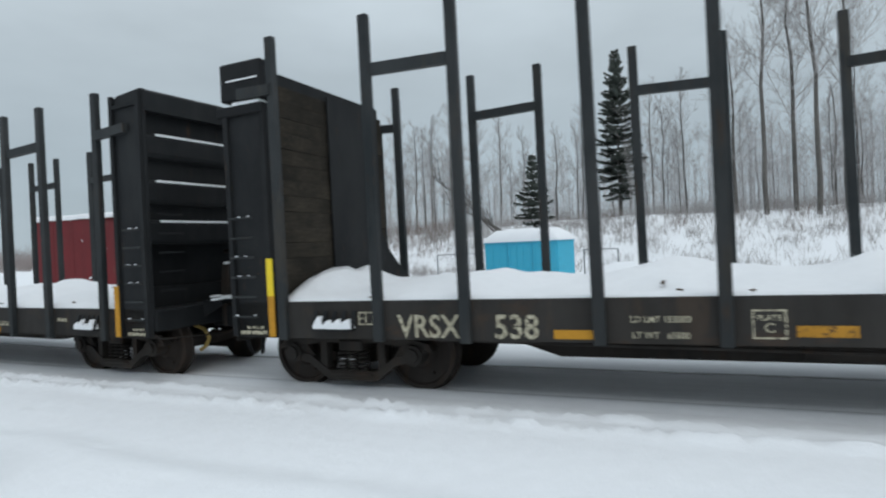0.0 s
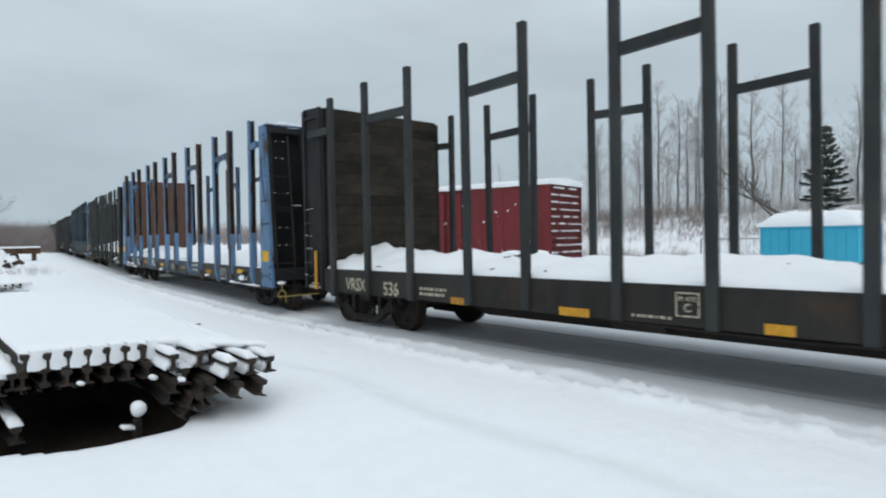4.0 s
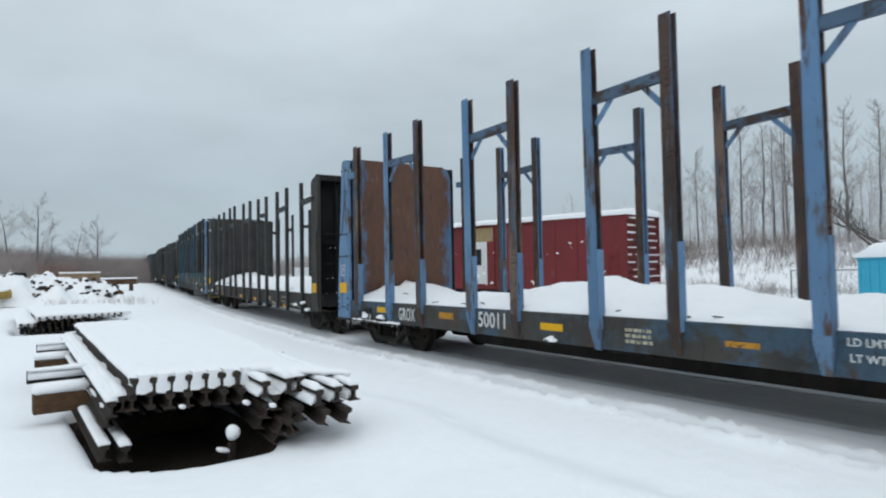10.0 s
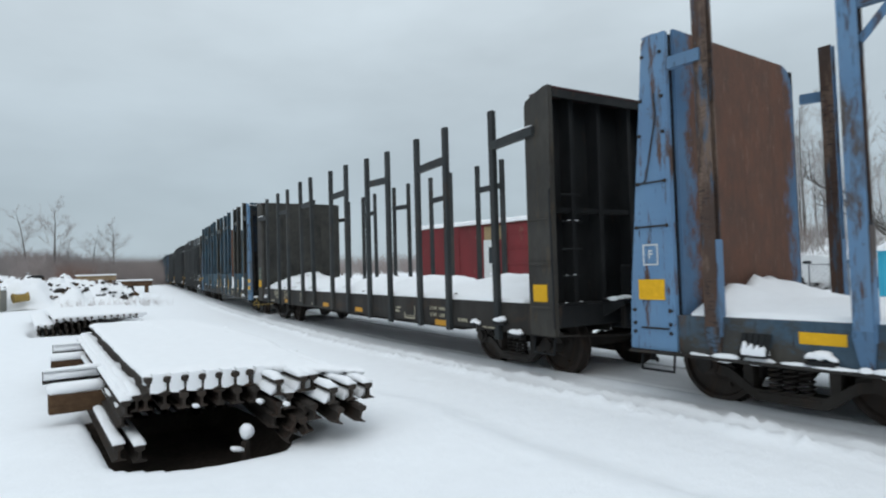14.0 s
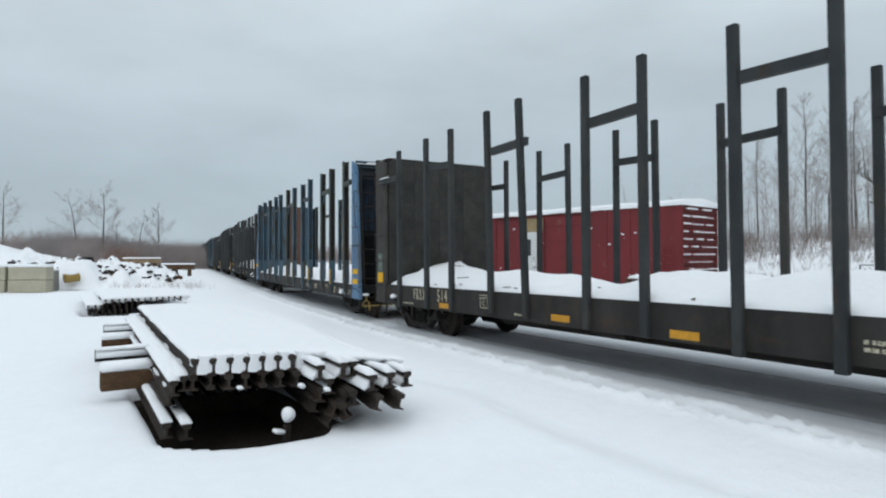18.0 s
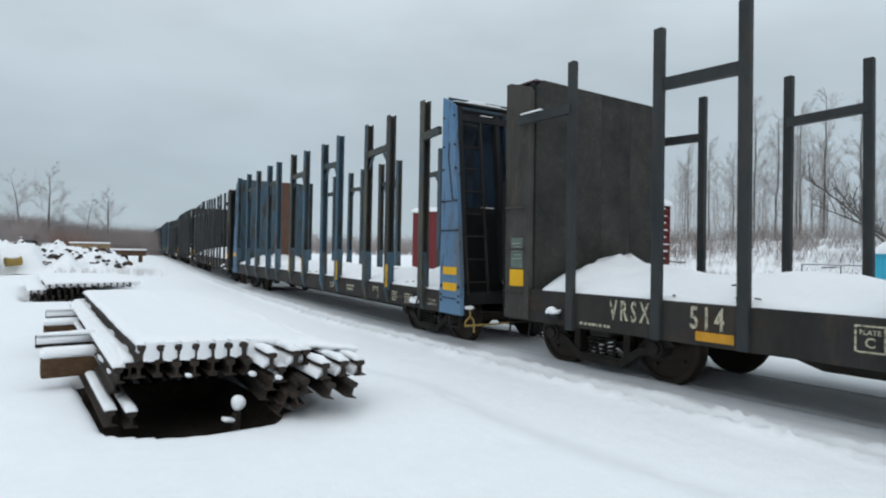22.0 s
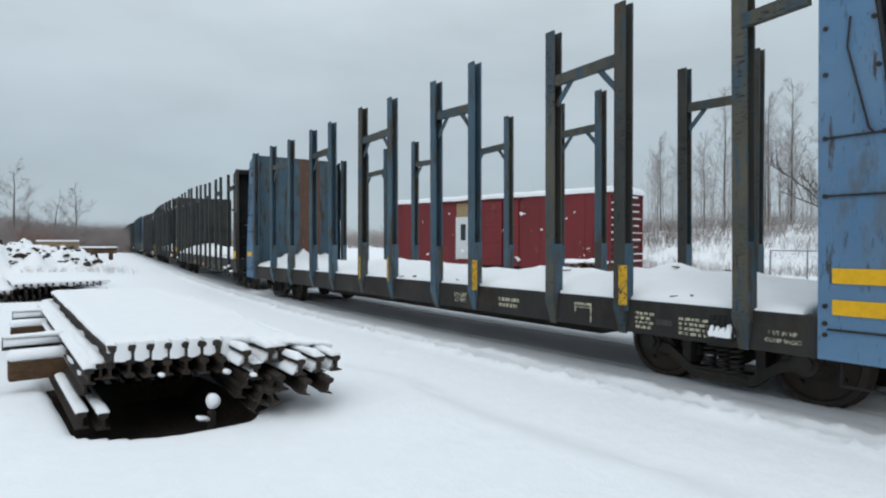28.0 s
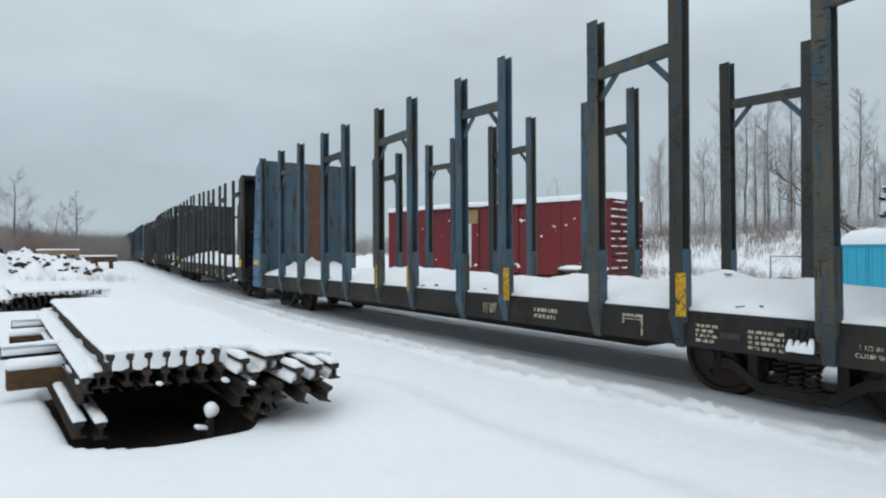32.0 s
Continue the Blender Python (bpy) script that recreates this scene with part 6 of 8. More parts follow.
def boxcar():
    """Local: x along the car from its near end, y across (0 = the side that faces the line), z up."""
    L, W, Z0, Z1 = 13.6, 3.0, 0.55, 3.74
    root = thing("boxcar", "barn-red steel boxcar body with snow on its roof", "boxcar", at=pose(20.5, 15.2, 0, 0, 0, 90 + 8.3))
    bm = bmesh.new()
    box(bm, 0.05, L, -W + 0.05, -0.04, Z0, Z1)
    part("body", bm, M_RED, root)
    # riveted side panels with seams
    n = 12
    pw = L / n
    for i in range(n):
        if 7 <= i <= 8 or 4 <= i <= 6:
            continue
        pb = bmesh.new()
        box(pb, i * pw + 0.008, (i + 1) * pw - 0.008, -0.04, 0.0, Z0 - 0.06, Z1 - 0.05, 0.006)
        part("side_panel", pb, M_RED, root)
    # sliding doors, proud of the side
    for k, (a, b, p) in enumerate(((4 * pw, 4.80 * pw, 0.05), (4.84 * pw, 6.15 * pw, 0.07))):
        db = bmesh.new()
        box(db, a + 0.02, b - 0.02, -0.03, p, Z0 - 0.02, Z1 - 0.16, 0.01)
        for j in range(4):
            z = Z0 + 0.3 + j * 0.75
            box(db, a + 0.06, b - 0.06, p, p + 0.02, z, z + 0.10, 0.008)
        dr = part("sliding_door", db, M_RED, root, "red corrugated sliding door")
        hb = bmesh.new()
        rod(hb, (b - 0.12, p + 0.04, Z0 + 0.1), (b - 0.12, p + 0.04, Z1 - 0.25), 0.018)
        part("lock_rod", hb, M_REDDARK, dr)
    tb = bmesh.new()
    box(tb, 3.8 * pw, 8.9 * pw, 0.0, 0.10, Z1 - 0.15, Z1 - 0.07)
    part("door_track", tb, M_REDDARK, root)
    # white entrance door in a plywood infill
    ib = bmesh.new()
    box(ib, 6.17 * pw, 8.95 * pw, -0.03, -0.005, Z0, Z1 - 0.15)
    part("infill", ib, M_RED, root)
    qb = bmesh.new()
    box(qb, 7.02, 8.40, -0.005, 0.015, 2.88, Z1 - 0.17, 0.004)
    part("plywood_panel", qb, M_PLY, root, "bare plywood panel above the door")
    eb = bmesh.new()
    x0 = 7.50
    box(eb, x0, x0 + 0.86, 0.0, 0.045, 0.80, 2.80, 0.006)
    for z0, z1 in ((0.94, 1.24), (1.30, 1.56)):
        box(eb, x0 + 0.12, x0 + 0.74, 0.045, 0.055, z0, z1, 0.004)
    door = part("entrance_door", eb, M_DOOR, root, "white half-glazed entrance door")
    gb = bmesh.new()
    box(gb, x0 + 0.26, x0 + 0.60, 0.047, 0.052, 1.72, 2.52)
    part("door_pane", gb, M_GLASS_DARK, door)
    fb = bmesh.new()
    for a, b, c, d in ((x0 - 0.08, x0, 0.74, 2.88), (x0 + 0.86, x0 + 0.94, 0.74, 2.88), (x0, x0 + 0.86, 2.80, 2.88)):
        box(fb, a, b, 0.0, 0.035, c, d)
    part("door_frame", fb, M_DOOR, door)
    hb = bmesh.new()
    rod(hb, (x0 + 0.08, 0.045, 1.6), (x0 + 0.08, 0.09, 1.6), 0.025)
    part("door_handle", hb, M_TRUCK, door)
    # corrugated end
    nb = 10
    rl = random.Random(21)
    for i in range(nb):
        z = Z0 + 0.06 + i * (Z1 - 0.15 - Z0) / nb
        h = (Z1 - 0.15 - Z0) / nb
        cb = bmesh.new()
        prism(cb, [(0.05, z + 0.02), (-0.05, z + h * 0.35), (-0.05, z + h * 0.6), (0.05, z + h * 0.72)], "y", -W + 0.12, -0.08)
        part("end_corrugation", cb, M_REDDARK, root)
        k = -W + rl.uniform(0.1, 0.6)
        while k < -0.3:
            q = min(-0.12, k + rl.uniform(0.25, 1.3))
            sb = bmesh.new()
            box(sb, -0.055, 0.05, k, q, z + h * 0.66, z + h * 0.66 + rl.uniform(0.03, 0.065), 0.013)
            part("snow_ledge", sb, M_LOAD, root, "snow on an end corrugation")
            k = q + rl.uniform(0.05, 0.5)
    for y in (-W + 0.05, -0.09):
        cb = bmesh.new()
        box(cb, -0.03, 0.06, y, y + 0.07, Z0 - 0.05, Z1)
        part("corner_post", cb, M_RED, root)
    # roof: low gable with snow
    rb = bmesh.new()
    prism(rb, [(-W + 0.02, Z1 - 0.03), (-W / 2, Z1 + 0.11), (-0.02 + 0.05, Z1 - 0.03), (-0.02, Z1 - 0.08), (-W, Z1 - 0.08)], "x", -0.03, L + 0.03)
    part("roof", rb, M_REDDARK, root)
    sb = bmesh.new()
    nn = 60
    rows = []
    for i in range(nn + 1):
        x = -0.08 + (L + 0.16) * i / nn
        row = []
        for y, z in ((0.06, Z1 - 0.05), (0.07, Z1 + 0.09), (-0.2, Z1 + 0.20), (-W / 2, Z1 + 0.29), (-W + 0.2, Z1 + 0.20), (-W - 0.05, Z1 + 0.05), (-W - 0.04, Z1 - 0.05)):
            row.append(sb.verts.new((x, y + 0.02 * lumps(x, y, 0.5, 31), z + 0.03 * lumps(x, y, 0.8, 30))))
        rows.append(row)
    for a, b in zip(rows, rows[1:]):
        for k in range(6):
            sb.faces.new((a[k], a[k + 1], b[k + 1], b[k]))
    sb.faces.new(rows[0])
    sb.faces.new(rows[-1][::-1])
    part("roof_snow", sb, M_LOAD, root, "smooth blanket of snow on the roof", True)
    # end ladder, snow clots on the side
    lb = bmesh.new()
    for x in (0.35, 0.75):
        rod(lb, (x, 0.06, Z0), (x, 0.06, 2.1), 0.016)
    for k in range(5):
        rod(lb, (0.35, 0.06, Z0 + 0.25 + k * 0.3), (0.75, 0.06, Z0 + 0.25 + k * 0.3), 0.013)
    part("side_ladder", lb, M_RED, root)
    kb = bmesh.new()
    more = [(rl.uniform(0.6, 11.0), rl.uniform(0.7, 3.4), rl.choice((0.02, 0.025, 0.03, 0.045))) for _ in range(20)]
    for x, z, s in more + [(4.4, 2.95, 0.13), (4.6, 0.9, 0.13), (2.6, 2.6, 0.06), (6.6, 2.0, 0.07), (6.3, 1.7, 0.05), (7.6, 1.3, 0.09), (8.0, 1.2, 0.12), (5.4, 2.2, 0.05), (6.9, 2.3, 0.06), (3.3, 2.2, 0.06), (9.8, 1.1, 0.06), (10.4, 1.0, 0.08), (5.9, 0.95, 0.07), (7.1, 0.9, 0.09), (1.6, 2.9, 0.05)]:
        for q in range(3 if s > 0.04 else 1):
            bmesh.ops.create_icosphere(kb, subdivisions=1, radius=s * rl.uniform(0.5, 0.85), matrix=Matrix.Translation((x + q * rl.uniform(-0.8, 0.8) * s, 0.05, z + q * rl.uniform(-0.6, 0.4) * s)) @ Matrix.Diagonal((rl.uniform(0.7, 1.3), 0.4, rl.uniform(0.6, 1.1), 1)))
    tagged(part("snow_clot", kb, M_LOAD, root, "clots of snow stuck to the side", True), kind="stuff")
    ub = bmesh.new()
    box(ub, 0.1, L - 0.1, -W + 0.3, -0.25, 0.12, Z0 + 0.02)
    for x in (1.8, L - 1.8):
        box(ub, x - 1.3, x + 1.3, -W + 0.2, -0.15, -0.3, 0.35)
    part("underframe", ub, M_BLACK, root)


boxcar()


# ---------- turquoise portable toilets in a row ----------
M_CYAN = plain("turquoise_plastic", (0.045, 0.42, 0.60), 0.45, 0, 0.06, 5)


def toilets():
    base = pose(23.9, 5.13, ground_z(26, 7) - 0.12, 0, 0, 68.8)
    # x runs along the row, y towards the track
    for i in range(3):
        w = 1.28
        root = thing("portable_toilet", "turquoise plastic portable toilet under a snow cap", "portable toilet", "row of portable toilets")
        x0 = i * w
        bm = bmesh.new()
        box(bm, x0 + 0.01, x0 + w - 0.01, -1.2, 0.0, 0.0, 1.78, 0.02)
        part("cabin", bm, M_CYAN, root)
        for k in range(4):
            rb = bmesh.new()
            x = x0 + 0.12 + k * (w - 0.24) / 3
            box(rb, x - 0.035, x + 0.035, 0.0, 0.03, 0.05, 1.70, 0.008)
            part("wall_rib", rb, M_CYAN, root)
        eb = bmesh.new()
        box(eb, x0 - 0.0, x0 + w, -1.25, 0.05, 1.78, 1.86, 0.015)
        part("roof_edge", eb, M_CYAN, root)
        vb = bmesh.new()
        rod(vb, (x0 + 0.2, -1.0, 1.8), (x0 + 0.2, -1.0, 2.45), 0.05, 8)
        part("vent_pipe", vb, M_DOOR, root)
        root.matrix_world = base
    # one long cap of snow
    bm = bmesh.new()
    nx, ny, L = 40, 12, 3 * 1.28
    g = []
    for j in range(ny + 1):
        v = -1 + 2 * j / ny
        row = []
        for i in range(nx + 1):
            u = -1 + 2 * i / nx
            x = L / 2 + u * (L / 2 + 0.06)
            e = (1 - abs(u) ** 7) * (1 - abs(v) ** 4)
            row.append(bm.verts.new((x, -0.6 + v * 0.68, 1.84 + 0.10 + e * (0.46 + 0.06 * lumps(x, v, 0.4, 40)) + 0.03 * math.sin(x * 9.8) * (1 - e))))
        g.append(row)
    for a, b in zip(g, g[1:]):
        for i in range(nx):
            bm.faces.new((a[i], a[i + 1], b[i + 1], b[i]))
    rim = [g[0][i] for i in range(nx + 1)] + [g[j][nx] for j in range(1, ny + 1)] + [g[ny][i] for i in range(nx - 1, -1, -1)] + [g[j][0] for j in range(ny - 1, 0, -1)]
    low = [bm.verts.new((v.co.x, v.co.y, 1.85)) for v in rim]
    for i in range(len(rim)):
        k = (i + 1) % len(rim)
        bm.faces.new((rim[i], rim[k], low[k], low[i]))
    ob = new("snow_cap", finish(bm, "snow_cap", M_LOAD, True))
    ob.matrix_world = base
    tagged(ob, "thick white snow cap on the turquoise toilets", "snow", kind="stuff")


toilets()


# ---------- piles of old rails ----------
RAIL_H = 0.135


def rail_mesh(length):
    """One length of rail, foot down, along y from 0; head, web and foot."""
    bm = bmesh.new()
    half = [(0.052, 0.0), (0.052, 0.008), (0.015, 0.019), (0.009, 0.034), (0.009, 0.084), (0.035, 0.099), (0.037, 0.127), (0.028, RAIL_H)]
    out = half + [(-x, z) for x, z in half[::-1]]
    prism(bm, out, "y", 0.0, length)
    return finish(bm, "rail", M_RAIL)


def rail_snow_mesh(length, w=0.066, h=0.045, seed=0.0):
    """Snow lying along the top of a rail, rounded, uneven."""
    bm = bmesh.new()
    n = int(length * 7)
    last = None
    for i in range(n + 1):
        y = 0.01 + (length - 0.02) * i / n
        k = h * (0.8 + 0.5 * lumps(0, y, 0.35, seed)) * (0.55 if i in (0, n) else 1)
        ring = [bm.verts.new((a * w, y, RAIL_H + b * k)) for a, b in ((-0.55, -0.1), (-0.62, 0.45), (-0.35, 0.95), (0.0, 1.1), (0.35, 0.95), (0.62, 0.45), (0.55, -0.1))]
        if last:
            for q in range(6):
                bm.faces.new((last[q], last[q + 1], ring[q + 1], ring[q]))
        else:
            bm.faces.new(ring)
        last = ring
    bm.faces.new(last[::-1])
    return finish(bm, "rail_snow", M_LOAD, True)


RAIL, RAIL_SHORT = rail_mesh(6.6), rail_mesh(2.5)
CAPS = [rail_snow_mesh(6.6, 0.082, 0.045, 50.0 + k) for k in range(2)]
CAPS_SHORT = [rail_snow_mesh(2.5, 0.09, 0.045, 54.0 + k) for k in range(2)]


bm = bmesh.new()
prism(bm, [(-0.066, 0.0), (-0.012, 0.012), (-0.012, 0.095), (-0.045, 0.065), (-0.070, 0.025)], "y", 0.05, 2.3)
SIDE_SNOW = finish(bm, "side_snow", M_LOAD, True)


def lay_rail(x, y, z, yaw=-1.7, flip=False, short=False, snow=0, roll=0.0, group="rails of the near stack", label="rust-brown used rail in a snow-covered stack"):
    r = thing("rail", label, "rail", group, at=pose(x, y, z + (RAIL_H if flip else 0), 0, (180 if flip else 0) + roll, yaw))
    part("rail_bar", RAIL_SHORT if short else RAIL, None, r)
    if snow and (short or group == "stepped rails of the near stack"):
        part("side_snow", SIDE_SNOW, None, r, "snow packed against the rail web")
    if snow:
        part("rail_snow", (CAPS_SHORT if short else CAPS)[snow % 2], None, r, "white snow along the rail head")
    return r


def blanket(name, left, right, y_front, y_back, z, nx, ny, seed, fall, skirt=0.125, tilt=0.0):
    """Snow lying over a whole stack: front edge scalloped between the rail heads, the right side falling to the ground."""
    bm = bmesh.new()
    g = []
    for j in range(ny + 1):
        v = j / ny
        row = []
        for i in range(nx + 1):
            u = i / nx
            yf = y_front(u)
            y = yf + (y_back - yf) * v ** 1.3
            x = left(y) + (right(y) - left(y)) * u
            h = z + 0.05 * (1 - (1 - min(1, v * 14)) ** 2) + 0.022 * lumps(x, y, 0.8, seed) + 0.012 * lumps(x, y, 0.3, seed + 1)
            h -= 0.03 * (1 - min(1, u * 10)) ** 2 + tilt * u
            if fall:
                h -= (h + 0.04) * smooth(0.60, 1.0, u) * smooth(0.03, 0.35, v)
            row.append(bm.verts.new((x, y - 0.015 * abs(math.sin(u * nx * 0.9)) * (j == 0), h)))
        g.append(row)
    for a, b in zip(g, g[1:]):
        for i in range(nx):
            bm.faces.new((a[i], a[i + 1], b[i + 1], b[i]))
    low = [bm.verts.new((v.co.x, v.co.y + 0.06, z - tilt * k / nx - skirt * (1 + 0.25 * math.sin(k * 2.2) + 0.2 * math.sin(k * 0.9)))) for k, v in enumerate(g[0])]
    for i in range(nx):
        bm.faces.new((g[0][i], g[0][i + 1], low[i + 1], low[i]))
    side = [bm.verts.new((r[0].co.x + 0.01, r[0].co.y, z - 0.03)) for r in g]
    for j in range(ny):
        bm.faces.new((g[j + 1][0], g[j][0], side[j], side[j + 1]))
    tagged(new(name, finish(bm, name, M_LOAD, True)), "smooth blanket of snow over a stack of rails", "snow", kind="stuff")


def snow_plug(x, y, z, w, seed):
    """Snow packed between two rails, seen at their ends: tight under the heads, wider at the webs, rounded below."""
    rd = random.Random(seed)
    low = rd.uniform(-0.006, 0.012)
    out = [(-w * 0.32, RAIL_H + 0.03), (w * 0.32, RAIL_H + 0.03), (w * 0.31, 0.10), (w * 0.45, 0.080), (w * 0.48, 0.03), (w * 0.47, 0.005 + low * 0.4), (w * 0.22, low - 0.004), (-w * 0.16, low + 0.004), (-w * 0.46, 0.004), (-w * 0.48, 0.04), (-w * 0.44, 0.080), (-w * 0.31, 0.10)]
    bm = bmesh.new()
    prism(bm, out, "y", 0.0, 0.30)
    front = [f for f in bm.faces if all(v.co.y < 0.01 for v in f.verts)]
    bmesh.ops.bevel(bm, geom=list({e for f in front for e in f.edges}), offset=0.008, segments=2, affect="EDGES")
    ob = tagged(new("snow_plug", finish(bm, "snow_plug", M_LOAD)), "white snow packed between two stacked rails", "snow", "snow between the rails")
    ob.matrix_world = pose(x, y + 0.02, z, 0, 0, rd.uniform(-3, 3))


def near_stack():
    rnd = random.Random(4)
    tops = []
    for i in range(7):                                   # top layer, heads up
        x = 0.955 + 0.144 * i - 0.0017 * i * i
        y = 5.76 - 0.037 * i + rnd.uniform(-0.015, 0.015)
        tops.append((x, y))
        lay_rail(x, y, 0.59)
    for k, ((xa, ya), (xb, yb)) in enumerate(zip(tops, tops[1:])):
        snow_plug((xa + xb) / 2, min(ya, yb) + 0.004, 0.59, xb - xa, 30 + k)
    snow_plug(1.80 + 0.055, 5.56, 0.585, 0.12, 44)
    for i in range(7):                                   # second layer
        lay_rail(0.935 + i * 0.140, 5.76 - 0.045 * i + rnd.uniform(-0.03, 0.03), 0.45, flip=i % 3 == 1)
    # rails whose ends step forward and down on the track side
    for x, y, z, yaw in ((1.885, 5.15, 0.545, -3), (2.095, 5.13, 0.55, -2), (2.205, 5.17, 0.545, 1), (2.235, 4.82, 0.475, -3), (2.41, 4.82, 0.48, -4), (2.575, 4.83, 0.47, -5)):
        lay_rail(x, y, z, yaw, snow=int(x * 10) % 2 + 1, group="stepped rails of the near stack")
    for x, y, z, yaw, ro, sn in ((2.39, 4.66, 0.33, -8, 14, 0), (2.23, 4.76, 0.32, -9, 16, 0), (2.11, 4.92, 0.34, -6, -8, 0), (2.05, 5.06, 0.31, -5, 20, 0), (2.06, 4.97, 0.23, -10, -20, 0), (1.97, 5.12, 0.22, -8, 24, 0), (1.90, 5.22, 0.34, -4, 6, 0), (1.98, 5.18, 0.41, -4, 0, 2), (1.87, 5.30, 0.24, -6, 12, 0), (1.93, 5.16, 0.14, -7, 40, 0)):
        lay_rail(x, y, z, yaw, short=True, roll=ro, snow=sn)
    # rails on the far side from the track
    lay_rail(0.785, 5.83, 0.41, -1.4, snow=1)
    lay_rail(0.875, 5.86, 0.44, -1.6, snow=2)
    lay_rail(0.725, 5.79, 0.06, -0.6, snow=2)
    lay_rail(0.870, 5.69, 0.05, -0.8, snow=1)
    lay_rail(0.80, 6.15, 0.26, -1.0, snow=1)
    # cross timbers and cross rails that stick out
    for x0, x1, y, z, h, d in ((0.30, 2.0, 7.62, 0.19, 0.20, 0.22), (0.46, 2.0, 10.75, 0.19, 0.18, 0.2)):
        bm = bmesh.new()
        box(bm, x0, x1, y - d / 2, y + d / 2, z, z + h, 0.012)
        t = tagged(new("timber", finish(bm, "timber", M_TIE)), "brown creosoted timber under stacked rails", "timber", "timbers under the rails")
        bm = bmesh.new()
        box(bm, x0 - 0.01, x0 + 0.52, y - d / 2 - 0.01, y + d / 2 + 0.02, z + h - 0.004, z + h + 0.10, 0.035)
        part("timber_snow", bm, M_LOAD, t, "white snow on the timber's end", True)
    for x, y, z in ((0.27, 8.2, 0.42), (0.50, 11.2, 0.42)):
        r = thing("rail", "snow-topped rail lying across the stack", "rail", "rails of the near stack", at=pose(x, y, z, 0, 0, -91))
        part("rail_bar", rail_mesh(1.7), None, r)
        part("rail_snow", rail_snow_mesh(0.62, 0.13, 0.06, 58.0), None, r, "white snow along the rail head")
        bm = bmesh.new()
        prism(bm, [(0.012, 0.035), (0.062, 0.045), (0.070, 0.085), (0.050, 0.125), (0.012, 0.130)], "y", 0.01, 0.60)
        part("side_snow", bm, M_LOAD, r, "snow packed against the rail web", True)
    # inner layers added further back, unseen, to close the hollow off from light
    for k in range(2):
        for i in range(8):
            lay_rail(0.98 + i * 0.15 + 0.05 * k, 7.3 + rnd.uniform(-0.15, 0.25), 0.02 + 0.17 * k, flip=i % 2 == 0)
    # clods of snow caught on the second layer
    for x, y, r in ((1.29, 5.57, 0.026), (1.78, 5.36, 0.032), (1.92, 5.10, 0.028)):
        bm = bmesh.new()
        bmesh.ops.create_icosphere(bm, subdivisions=2, radius=r, matrix=Matrix.Diagonal((1.3, 1, 0.8, 1)))
        ob = tagged(new("snow_clod", finish(bm, "snow_clod", M_LOAD, True)), "small clod of snow caught between the rails", "snow", "snow clods on the stack")
        ob.matrix_world = pose(x, y, 0.475, 0, 20, 0)
    # short post with a ball of snow in the hollow
    bm = bmesh.new()
    box(bm, -0.028, 0.028, -0.028, 0.028, -0.42, 0.02, 0.006)
    p = tagged(new("stub_post", finish(bm, "stub_post", M_RAIL)), "leaning timber stub in front of the stack", "post")
    p.matrix_world = pose(1.665, 5.42, 0.12, 12, -8, 20)
    bm = bmesh.new()
    bmesh.ops.create_icosphere(bm, subdivisions=3, radius=0.066, matrix=Matrix.Diagonal((0.95, 0.95, 1.05, 1)))
    for v in bm.verts:
        v.co += v.co.normalized() * 0.02 * lumps(v.co.x * 8 + v.co.z * 3, v.co.y * 8 + v.co.z * 4, 1.0, 3.0)
    part("snow_ball", bm, M_LOAD, p, "rounded knob of snow", True, at=pose(0, 0, 0.105))
    bm = bmesh.new()
    box(bm, -0.07, 0.05, -0.03, 0.04, -0.015, 0.02, 0.012)
    part("snow_lump", bm, M_LOAD, p, "", True, at=pose(-0.10, -0.03, -0.01, 0, 25, 0))
    # dark earth sheet in the hollow; its colour carries the deep shade there
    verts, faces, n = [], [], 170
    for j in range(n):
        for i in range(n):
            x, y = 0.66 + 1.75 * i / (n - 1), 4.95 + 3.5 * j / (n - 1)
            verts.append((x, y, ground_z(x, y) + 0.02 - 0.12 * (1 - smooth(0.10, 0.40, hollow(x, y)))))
    for j in range(n - 1):
        for i in range(n - 1):
            faces.append((j * n + i, j * n + i + 1, (j + 1) * n + i + 1, (j + 1) * n + i))
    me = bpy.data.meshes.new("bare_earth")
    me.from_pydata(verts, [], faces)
    me.materials.append(M_SHADED_EARTH)
    tagged(new("bare_earth", me), "dark earth with painted shade under the stacked rails", "earth", kind="structure")
    blanket("stack_snow", lambda y: 0.915 + 0.03 * (y - 5.8), lambda y: 2.10, lambda u: 5.82 - 0.27 * u, 12.6, 0.716, 46, 40, 60.0, False, 0.05)
    blanket("stack_snow", lambda y: 0.765 + 0.03 * (y - 5.8), lambda y: 0.945 + 0.03 * (y - 5.8), lambda u: 5.87, 12.6, 0.552, 6, 40, 66.0, False, 0.03)
    # the cover goes on over the stepped rails and falls to the ground on the track side
    blanket("stack_snow", lambda y: 1.84, lambda y: 2.70 + 0.75 * smooth(5.2, 9.0, y), lambda u: 5.66 - 0.52 * u, 12.6, 0.714, 30, 44, 63.0, True, 0.03, 0.065)


# earth colour with the hollow's shade painted in
M_SHADED_EARTH = plain("earth_with_painted_shade", (0.085, 0.070, 0.060), 0.95, 0, 0.4, 20, 0.6)
near_stack()


